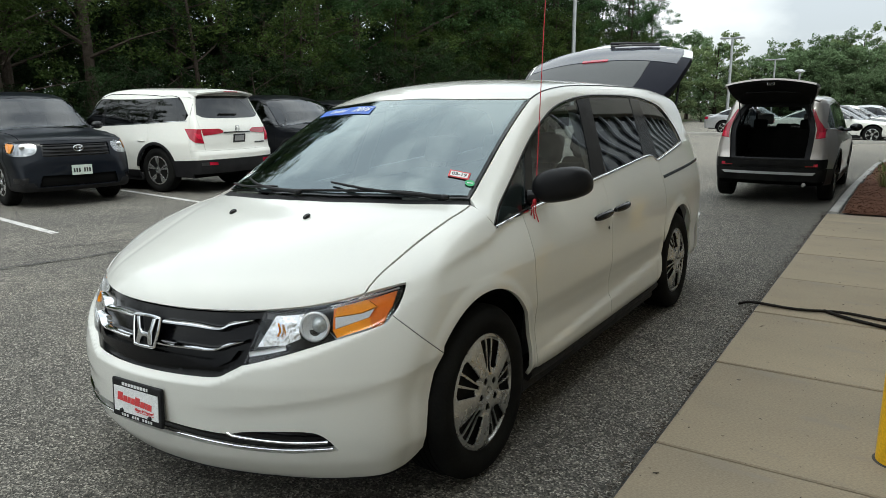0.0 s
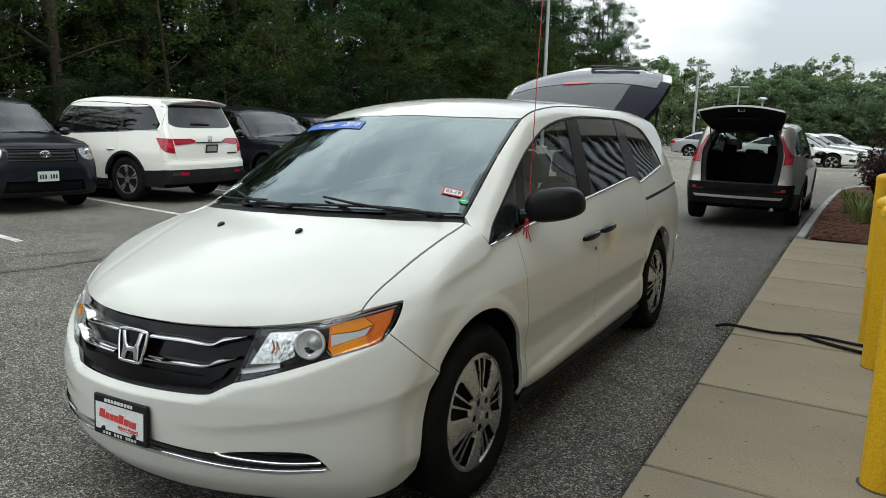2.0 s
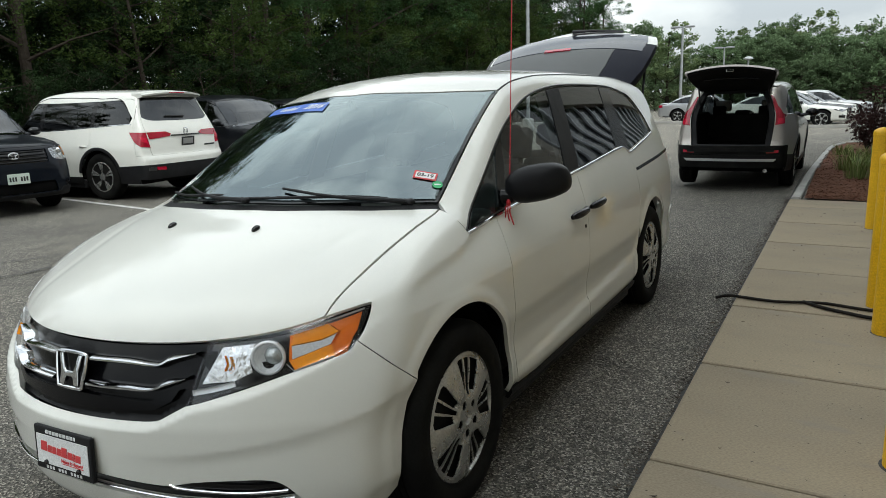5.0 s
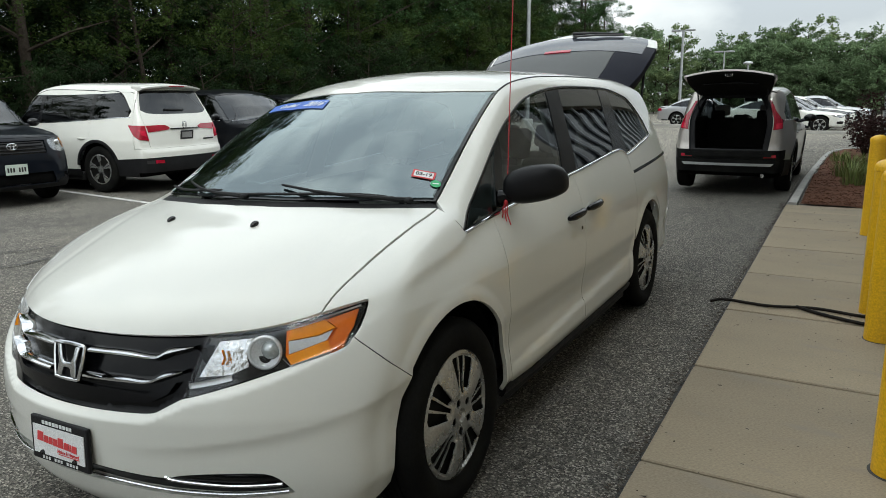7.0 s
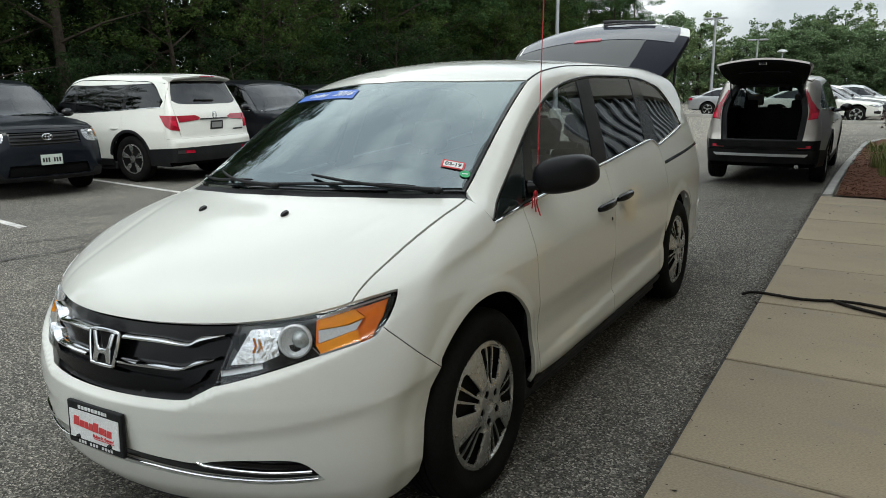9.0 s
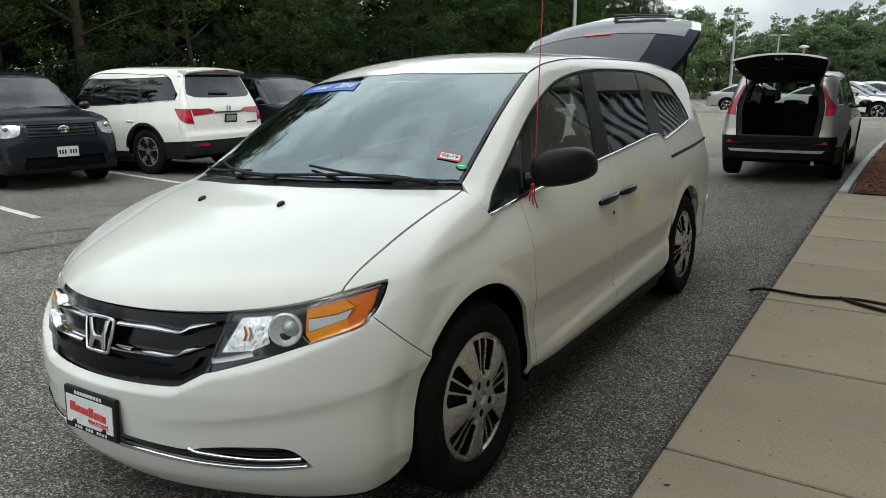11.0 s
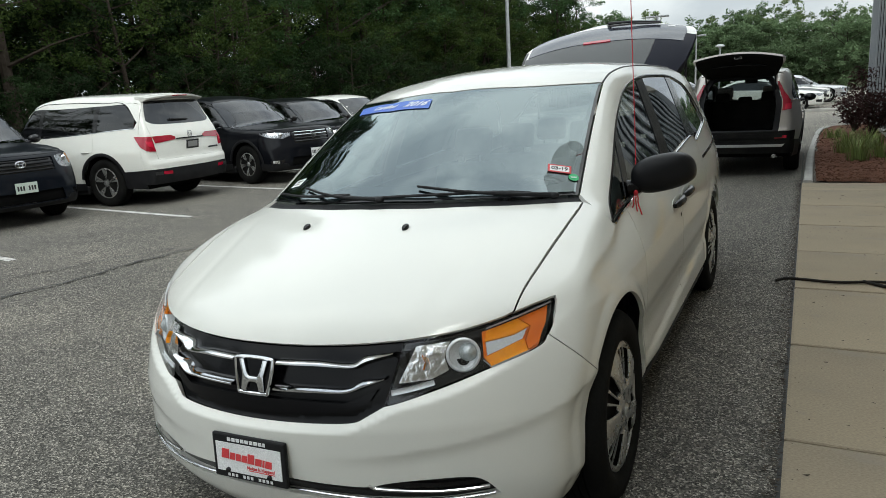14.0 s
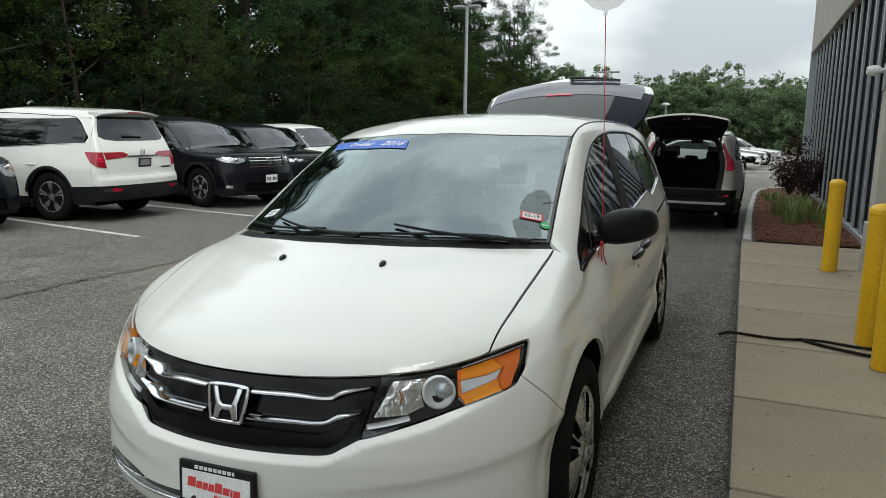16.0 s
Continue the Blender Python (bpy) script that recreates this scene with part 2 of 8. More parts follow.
def asphalt_material():
    """Old asphalt: pale and dark stones in worn binder, with wide stains."""
    m = bpy.data.materials.new("weathered asphalt")
    m.use_nodes = True
    n, l = m.node_tree.nodes, m.node_tree.links
    b = n["Principled BSDF"]
    coord = n.new("ShaderNodeTexCoord")

    def voronoi(scale):
        v = n.new("ShaderNodeTexVoronoi")
        v.inputs["Scale"].default_value = scale
        l.new(coord.outputs["Object"], v.inputs["Vector"])
        return v

    def noisy(scale, detail):
        v = n.new("ShaderNodeTexNoise")
        v.inputs["Scale"].default_value, v.inputs["Detail"].default_value = scale, detail
        l.new(coord.outputs["Object"], v.inputs["Vector"])
        return v.outputs["Fac"]

    def ramp(src, stops):
        r = n.new("ShaderNodeValToRGB")
        r.color_ramp.elements[0].position, r.color_ramp.elements[0].color = stops[0][0], (*stops[0][1], 1)
        r.color_ramp.elements[1].position, r.color_ramp.elements[1].color = stops[-1][0], (*stops[-1][1], 1)
        for pos, c in stops[1:-1]:
            e = r.color_ramp.elements.new(pos)
            e.color = (*c, 1)
        l.new(src, r.inputs["Fac"])
        return r.outputs["Color"]

    def mix(kind, fac, a, c):
        x = n.new("ShaderNodeMix")
        x.data_type, x.blend_type = "RGBA", kind
        x.inputs["Factor"].default_value = fac
        l.new(a, x.inputs["A"])
        l.new(c, x.inputs["B"])
        return x.outputs["Result"]

    stones, grains = voronoi(125.0), voronoi(330.0)
    sep = n.new("ShaderNodeSeparateColor")
    l.new(stones.outputs["Color"], sep.inputs["Color"])
    base = ramp(sep.outputs["Red"], [(0.0, (0.030, 0.029, 0.027)), (0.45, (0.092, 0.088, 0.081)), (0.78, (0.165, 0.157, 0.143)), (1.0, (0.42, 0.40, 0.365))])
    sep2 = n.new("ShaderNodeSeparateColor")
    l.new(grains.outputs["Color"], sep2.inputs["Color"])
    base = mix("MULTIPLY", 0.7, base, ramp(sep2.outputs["Green"], [(0.0, (0.6, 0.6, 0.6)), (1.0, (1.35, 1.34, 1.3))]))
    base = mix("MULTIPLY", 0.85, base, ramp(noisy(0.55, 6.0), [(0.30, (0.80, 0.80, 0.80)), (0.55, (1.05, 1.04, 1.02)), (0.75, (1.28, 1.26, 1.22))]))
    base = mix("MULTIPLY", 0.8, base, ramp(noisy(3.2, 4.0), [(0.28, (0.80, 0.80, 0.80)), (0.5, (1.02, 1.02, 1.01)), (0.7, (1.12, 1.11, 1.08))]))
    # real paler surface past y 13, and the van-side shade painted in with it
    place, shade_tone = n.new("ShaderNodeSeparateXYZ"), n.new("ShaderNodeMapRange")
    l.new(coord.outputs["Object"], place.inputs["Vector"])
    # worn: y plus noise, so the edge of the tone wanders
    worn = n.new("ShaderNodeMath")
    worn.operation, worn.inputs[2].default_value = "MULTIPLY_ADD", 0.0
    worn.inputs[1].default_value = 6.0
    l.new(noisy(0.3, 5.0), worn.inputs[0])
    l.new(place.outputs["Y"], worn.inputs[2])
    shade_tone.inputs["From Min"].default_value, shade_tone.inputs["From Max"].default_value = 13.0, 22.0
    shade_tone.inputs["To Min"].default_value, shade_tone.inputs["To Max"].default_value = 0.0, 1.0
    l.new(worn.outputs["Value"], shade_tone.inputs["Value"])
    base = mix("MULTIPLY", 1.0, base, ramp(shade_tone.outputs["Result"], [(0.0, (0.93, 0.92, 0.90)), (1.0, (1.45, 1.42, 1.36))]))
    l.new(base, b.inputs["Base Color"])
    b.inputs["Roughness"].default_value, b.inputs["Specular IOR Level"].default_value = 0.85, 0.3
    bump = n.new("ShaderNodeBump")
    bump.inputs["Distance"].default_value = 0.005
    l.new(stones.outputs["Distance"], bump.inputs["Height"])
    l.new(bump.outputs["Normal"], b.inputs["Normal"])
    return m




def leaf_material(name, color, second, vary=0.25, glow=0.38, each=0.18):
    """Leaves: colour that differs from spray to spray and from tree to tree, half opaque, half lit from behind."""
    m = material(name, color, 0.7, 0.0, second, 0.35, 2.0, per_island=vary, per_object=each, specular=0.12, rough_var=0)
    n, l = m.node_tree.nodes, m.node_tree.links
    b, out = n["Principled BSDF"], n["Material Output"]
    thin, mix = n.new("ShaderNodeBsdfTranslucent"), n.new("ShaderNodeMixShader")
    l.new(b.inputs["Base Color"].links[0].from_socket, thin.inputs["Color"])
    mix.inputs["Fac"].default_value = glow
    l.new(b.outputs["BSDF"], mix.inputs[1])
    l.new(thin.outputs["BSDF"], mix.inputs[2])
    l.new(mix.outputs["Shader"], out.inputs["Surface"])
    return m


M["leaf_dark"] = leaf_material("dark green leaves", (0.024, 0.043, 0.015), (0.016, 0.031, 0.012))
M["leaf_mid"] = leaf_material("green leaves", (0.052, 0.098, 0.032), (0.040, 0.078, 0.028))
M["leaf_fresh"] = leaf_material("yellow-green leaves", (0.052, 0.079, 0.019), (0.037, 0.062, 0.017))
# leaves of far trees: haze and open-sky brightness are lifted into both base colours
M["leaf_far"] = leaf_material("green leaves greyed for haze", (0.145, 0.205, 0.105), (0.112, 0.168, 0.082))
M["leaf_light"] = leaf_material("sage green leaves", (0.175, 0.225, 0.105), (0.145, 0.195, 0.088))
M["leaf_red"] = leaf_material("dark purple-red leaves", (0.045, 0.022, 0.022), (0.060, 0.032, 0.028), 0.4)
M["balloon"] = leaf_material("thin white latex", (0.86, 0.86, 0.84), (0.82, 0.82, 0.80), 0.0, 0.55, 0.0)
thin_n, thin_l = M["balloon"].node_tree.nodes, M["balloon"].node_tree.links
latex_out, see_through, sheer = thin_n["Material Output"], thin_n.new("ShaderNodeBsdfTransparent"), thin_n.new("ShaderNodeMixShader")
sheer.inputs["Fac"].default_value = 0.62
thin_l.new(latex_out.inputs["Surface"].links[0].from_socket, sheer.inputs[1])
thin_l.new(see_through.outputs["BSDF"], sheer.inputs[2])
thin_l.new(sheer.outputs["Shader"], latex_out.inputs["Surface"])
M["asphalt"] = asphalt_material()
M["grille"] = material("black grille plastic", (0.003, 0.003, 0.004), 0.16, 0.0, (0.004, 0.004, 0.005), 6, 300, rough_var=0.05, specular=0.22)
M["tail_glass"] = material("dark grey spoiler panel", (0.060, 0.062, 0.062), 0.40, 0.0, (0.065, 0.068, 0.07), 3, 100, rough_var=0.05)
M["corner_black"] = material("blue-black corner panel", (0.010, 0.011, 0.019), 0.45, 0.0, (0.013, 0.014, 0.022), 3, 120, rough_var=0.05, specular=0.10)
M["gloss_grey"] = material("gloss slate panel", (0.045, 0.05, 0.065), 0.12, 0.0, (0.055, 0.06, 0.075), 2, 100, rough_var=0.04, specular=0.9)

# ---- building helpers ----
def smooth_curve(points):
    """Monotone cubic curve through (a, b) points, flat beyond its ends."""
    px, py = np.array(points, float).T
    h, d = np.diff(px), np.diff(py) / np.diff(px)
    m = np.zeros(len(px))
    for i in range(1, len(px) - 1):
        if d[i - 1] * d[i] > 0:
            w1, w2 = 2 * h[i] + h[i - 1], h[i] + 2 * h[i - 1]
            m[i] = (w1 + w2) / (w1 / d[i - 1] + w2 / d[i])
    m[0], m[-1] = d[0], d[-1]

    q = np.linspace(px[0], px[-1], 4001)
    i = np.clip(np.searchsorted(px, q) - 1, 0, len(h) - 1)
    s = (q - px[i]) / h[i]
    table = ((1 + 2 * s) * (1 - s) ** 2 * py[i] + s * (1 - s) ** 2 * h[i] * m[i]
             + s * s * (3 - 2 * s) * py[i + 1] + s * s * (s - 1) * h[i] * m[i + 1])
    return lambda v: np.interp(v, q, table)


class Shell:
    """The skin of a car, nose towards -y: where the top, the sides, the nose and the tail meet in soft edges."""

    def __init__(self, top, bow, crown, plan, section, nose, sweep, tail, floor=0.2, tuck=None, soft=0.03, tail_sweep=0.10, crease=None, flare=(), shoulder=None, waist=None):
        self.top, self.bow, self.crown = smooth_curve(top), smooth_curve(bow), smooth_curve(crown)
        self.plan, self.section, self.nose, self.tail = smooth_curve(plan), smooth_curve(section), smooth_curve(nose), smooth_curve(tail)
        self.sweep, self.floor, self.soft, self.tail_sweep = sweep, floor, soft, tail_sweep
        self.tuck = smooth_curve(tuck) if tuck else None
        self.tail_centre = 3.2
        self.crease, self.flare = (smooth_curve(crease) if crease else None), flare
        self.shoulder, self.waist = (smooth_curve(shoulder) if shoulder else None), (smooth_curve(waist) if waist else None)

    def field(self, p):
        x, y, z = np.abs(p[..., 0]), p[..., 1], p[..., 2]
        xx = np.minimum(x, 1.2) ** 2
        t = y - self.bow(y) * xx
        side = self.plan(y) + self.section(z)
        if self.tuck:
            side = side - self.tuck(y) * np.clip((z - 0.85) / 0.25, 0, 1)
        if self.crease:
            below = self.crease(y) - z
            reach = np.clip((y + 0.50) / 0.10, 0, 1) * np.clip((0.95 - y) / 0.6, 0, 1)
            down = np.clip(below, 0, 1)
            side = side - reach * 0.020 * (1 - np.exp(-(down / 0.034) ** 1.5)) * np.exp(-down / 0.11)
            # doors scooped above a line that climbs to the rear
            low = 0.375 + 0.055 * (y - 0.5) - z
            k = np.clip((low + 0.012) / 0.04, 0, 1)
            side = side + 0.016 * k * k * (3 - 2 * k) * np.clip((y - 0.45) / 0.3, 0, 1) * np.clip((2.75 - y) / 0.3, 0, 1)
        for cy, cz, near, far in self.flare:
            k = np.clip((far - np.hypot(y - cy, z - cz)) / (far - near), 0, 1)
            side = side + 0.009 * k * k * (3 - 2 * k)
        front = self.nose(z) + (self.sweep[0] + self.sweep[1] * (z - 0.36)) * xx + self.sweep[2] * xx ** 3
        if self.shoulder:
            turn = np.degrees(np.arctan2(x, np.maximum(0.45 - y, 0.05)))
            k = np.clip((z - self.shoulder(turn)) / 0.030, 0, 1)
            front = front + np.interp(turn, [0, 20, 34, 46, 52], [0.032, 0.030, 0.020, 0.010, 0.0]) * k * k * (3 - 2 * k)
            sink = np.clip((self.waist(turn) - z) / 0.05, 0, 1)
            front = front + 0.010 * np.clip((turn - 8) / 14, 0, 1) * (2 * sink - sink * sink)
            side = side - 0.010 * np.clip((turn - 30) / 12, 0, 1) * np.clip((-0.3 - y) / 0.1, 0, 1) * (2 * sink - sink * sink)
        lid = z - self.top(t) + self.crown(y) * xx
        if self.crease:
            lid = lid + 0.0025 * np.exp(-((x - 0.545 - 0.24 * np.clip(y + 0.6, 0, 2) ** 1.3) / 0.030) ** 2) * np.clip((0.0 - y) / 0.2, 0, 1)
        parts = np.stack([lid, x - side, front - y, y - self.tail(z) + self.tail_sweep * xx, self.floor - z])
        most = parts.max(0)
        return most + self.soft * np.log(np.exp((parts - most) / self.soft).sum(0))

    def along(self, start, way, near, far, rounds=24):
        """Where rays from start meet the skin, between the distances near (inside) and far (outside)."""
        near, far = np.full(len(start), float(near)), np.full(len(start), float(far))
        for _ in range(rounds):
            mid = (near + far) / 2
            inside = self.field(start + way * mid[:, None]) < 0
            near, far = np.where(inside, mid, near), np.where(inside, far, mid)
        return start + way * ((near + far) / 2)[:, None]

    def lift(self, view, uv, sign=1):
        """Points of the skin over flat points: 'side' (y, z), 'top' (x, y), 'nose' (degrees from straight ahead, z), 'tail' likewise, 'rear' (x, z)."""
        uv = np.asarray(uv, float)
        a, b, nil = uv[:, 0], uv[:, 1], np.zeros(len(uv))
        if view == "side":
            return self.along(np.stack([nil, a, b], 1), np.stack([nil + sign, nil, nil], 1), 0, 1.6)
        if view == "top":
            return self.along(np.stack([a, b, nil + 0.55], 1), np.stack([nil, nil, nil + 1], 1), 0, 2.0)
        if view == "rear":
            return self.along(np.stack([a, nil + self.tail_centre, b], 1), np.stack([nil, nil + 1, nil], 1), 0, 2.0)
        turn = np.radians(a)
        if view == "nose":
            return self.along(np.stack([nil, nil + 0.45, b], 1), np.stack([np.sin(turn), -np.cos(turn), nil], 1), 0, 3.0)
        return self.along(np.stack([nil, nil + self.tail_centre, b], 1), np.stack([np.sin(turn), np.cos(turn), nil], 1), 0, 3.0)

    def normal(self, p, e=0.005):
        g = np.stack([self.field(p + e * d) - self.field(p - e * d) for d in np.eye(3)], -1)
        return g / np.maximum(np.linalg.norm(g, axis=-1, keepdims=True), 1e-9)


def van_shell():
    return Shell(
        top=[(-1.0, 0.80), (-0.87, 0.865), (-0.75, 0.925), (-0.55, 1.005), (-0.30, 1.085), (-0.12, 1.135), (0.1, 1.262), (0.45, 1.458), (0.78, 1.61), (0.9, 1.655), (1.1, 1.70),
             (1.5, 1.733), (2.1, 1.745), (2.9, 1.735), (3.5, 1.70), (3.9, 1.64), (4.2, 1.56)],
        bow=[(-1, 0.45), (0.2, 0.45), (1.0, 0.30), (2.0, 0.12), (3.0, 0.0)],
        crown=[(-1, 0.02), (-0.5, 0.012), (-0.15, -0.010), (0.15, 0.012), (0.35, 0.06), (1.0, 0.12), (1.8, 0.12), (4, 0.12)],
        plan=[(-1, 0.93), (-0.5, 0.975), (-0.2, 0.995), (0.05, 1.005), (1.5, 1.0), (2.5, 0.995), (3.2, 0.985), (3.8, 0.95), (4.15, 0.90)],
        section=[(0.2, -0.085), (0.28, -0.05), (0.335, -0.026), (0.40, -0.026), (0.48, -0.030), (0.56, -0.020), (0.64, -0.004), (0.75, 0), (0.88, -0.004), (0.95, -0.014), (1.05, -0.04), (1.15, -0.072), (1.25, -0.105), (1.4, -0.165), (1.6, -0.25), (1.8, -0.36)],
        nose=[(0.15, -0.810), (0.22, -0.870), (0.3, -0.925), (0.4, -0.950), (0.5, -0.955), (0.575, -0.956), (0.62, -0.950), (0.68, -0.938), (0.744, -0.919), (0.81, -0.892), (0.9, -0.842), (1.2, -0.60)],
        sweep=(0.36, 0.2, 0.10),
        tail=[(0.2, 4.10), (0.35, 4.15), (0.6, 4.16), (0.8, 4.13), (1.0, 4.10), (1.2, 4.04), (1.5, 3.93), (1.7, 3.83)],
        floor=0.175, crease=[(-0.45, 0.86), (-0.39, 0.889), (-0.334, 0.920), (-0.166, 0.963), (0.116, 1.001), (0.24, 1.037), (0.45, 1.09), (0.8, 1.12)],
        flare=((0.0, 0.368, 0.445, 0.50), (3.0, 0.368, 0.445, 0.50)), tuck=[(-0.5, 0.05), (0.25, 0.05), (1.0, 0.02), (1.6, 0.0)], soft=0.021,
        shoulder=[(0, 0.575), (14, 0.580), (18, 0.612), (21, 0.640), (26, 0.662), (34, 0.714), (42, 0.780), (46, 0.84), (50, 0.87)],
        waist=[(0, 0.50), (15, 0.50), (25, 0.520), (35, 0.552), (45, 0.598), (52, 0.628), (60, 0.64)])


from mathutils.geometry import delaunay_2d_cdt as cdt

def mesh_of(name, verts, faces, mat=None, smooth=False, normals=None):
    me = bpy.data.meshes.new(name)
    me.from_pydata([tuple(v) for v in verts], [], [tuple(f) for f in faces])
    me.update()
    if smooth:
        me.polygons.foreach_set("use_smooth", [True] * len(me.polygons))
    if normals is not None:
        me.normals_split_custom_set_from_vertices([tuple(n) for n in normals])
    for m in (mat if isinstance(mat, (list, tuple)) else [mat]):
        if m:
            me.materials.append(m)
    return me


def part(name, bm, mat, parent=None, label="", smooth=False):
    """Links a bmesh (or a mesh) as one object under a thing or a part."""
    if isinstance(bm, bmesh.types.BMesh):
        me = bpy.data.meshes.new(name)
        bmesh.ops.recalc_face_normals(bm, faces=bm.faces)
        bm.to_mesh(me)
        bm.free()
        me.materials.append(mat)
        if smooth:
            me.polygons.foreach_set("use_smooth", [True] * len(me.polygons))
            me.set_sharp_from_angle(angle=radians(38))
    else:
        me = bm
    ob = new(name, me)
    if parent:
        ob.parent = parent
    if label:
        tagged(ob, label)
    return ob


def thing(name, at, label, category, group="", kind=""):
    ob = new(name)
    ob.empty_display_size = 0.1
    ob.matrix_world = at
    return tagged(ob, label, category, group, kind)


def box(bm, x0, x1, y0, y1, z0, z1, bevel=0.0, seg=2, m=None):
    r = bmesh.ops.create_cube(bm, size=1.0, matrix=Matrix.LocRotScale(((x0 + x1) / 2, (y0 + y1) / 2, (z0 + z1) / 2), None, (abs(x1 - x0), abs(y1 - y0), abs(z1 - z0))))
    vs = r["verts"]
    if bevel:
        es = list({e for v in vs for e in v.link_edges})
        out = bmesh.ops.bevel(bm, geom=es, offset=bevel, segments=seg, profile=0.5, affect="EDGES")
        vs = list({v for f in out["faces"] for v in f.verts} | {v for v in vs if v.is_valid})
    if m is not None:
        bmesh.ops.transform(bm, matrix=m, verts=vs)
    return vs


def tube(bm, pts, radii, seg=10, caps=True):
    """A tube along points, with a radius (or one for all) at each."""
    pts = [Vector(p) for p in pts]
    radii = [float(r) for r in radii] if hasattr(radii, "__len__") else [float(radii)] * len(pts)
    rings, side = [], None
    for i, p in enumerate(pts):
        d = (pts[min(i + 1, len(pts) - 1)] - pts[max(i - 1, 0)]).normalized()
        if side is None:
            side = d.orthogonal().normalized()
        side = (side - d * side.dot(d)).normalized()
        up = d.cross(side)
        rings.append([bm.verts.new(p + radii[i] * (math.cos(a) * side + math.sin(a) * up)) for a in (2 * math.pi * k / seg for k in range(seg))])
    for a, b in zip(rings, rings[1:]):
        for k in range(seg):
            bm.faces.new((a[k], a[(k + 1) % seg], b[(k + 1) % seg], b[k]))
    if caps:
        bm.faces.new(rings[0][::-1])
        bm.faces.new(rings[-1])
    return rings


def lathe(bm, profile, seg=32, axis="z", closed=False, m=None):
    """A turned body from (radius, height) points."""
    rings = []
    for r, h in profile:
        ring = []
        for k in range(seg):
            a = 2 * math.pi * k / seg
            p = (r * math.cos(a), r * math.sin(a), h) if axis == "z" else (h, r * math.cos(a), r * math.sin(a))
            ring.append(bm.verts.new(m @ Vector(p) if m is not None else p))
        rings.append(ring)
    pairs = list(zip(rings, rings[1:])) + ([(rings[-1], rings[0])] if closed else [])
    for a, b in pairs:
        for k in range(seg):
            bm.faces.new((a[k], a[(k + 1) % seg], b[(k + 1) % seg], b[k]))
    if not closed:
        for ring in (rings[0], rings[-1]):
            if profile[0][0] > 1e-6:
                bm.faces.new(ring)
    return rings


def plate_of(bm, outline, depth, m=None, bevel=0.0):
    """A flat plate from a 2D outline in x, z, with its thickness along y."""
    vs = [bm.verts.new((a, 0, b)) for a, b in outline]
    face = bm.faces.new(vs)
    out = bmesh.ops.extrude_face_region(bm, geom=[face])
    moved = [g for g in out["geom"] if isinstance(g, bmesh.types.BMVert)]
    bmesh.ops.translate(bm, vec=(0, depth, 0), verts=moved)
    vs += moved
    if m is not None:
        bmesh.ops.transform(bm, matrix=m, verts=vs)
    return vs


def spline(pts, per=8, closed=False):
    """A smooth line through points of any dimension."""
    p = np.array(pts, float)
    n = len(p)
    out = []
    for i in range(n if closed else n - 1):
        a, b = p[i], p[(i + 1) % n]
        before = p[i - 1] if closed or i else 2 * a - b
        after = p[(i + 2) % n] if closed or i + 2 < n else 2 * b - a
        for k in range(per):
            s = k / per
            out.append(0.5 * (2 * a + (b - before) * s + (2 * before - 5 * a + 4 * b - after) * s * s + (3 * a - before - 3 * b + after) * s ** 3))
    if not closed:
        out.append(p[-1])
    return [tuple(q) for q in out]


def arc(cy, cz, r, a0, a1, n=24):
    return [(cy + r * math.cos(radians(a0 + (a1 - a0) * k / n)), cz + r * math.sin(radians(a0 + (a1 - a0) * k / n))) for k in range(n + 1)]


def inside(poly, pts):
    poly, pts = np.array(poly), np.array(pts)
    x, y = pts[:, 0], pts[:, 1]
    hit = np.zeros(len(pts), bool)
    for (x0, y0), (x1, y1) in zip(poly, np.roll(poly, -1, 0)):
        cross = (y0 > y) != (y1 > y)
        with np.errstate(divide="ignore", invalid="ignore"):
            hit ^= cross & (x < (x1 - x0) * (y - y0) / (y1 - y0) + x0)
    return hit


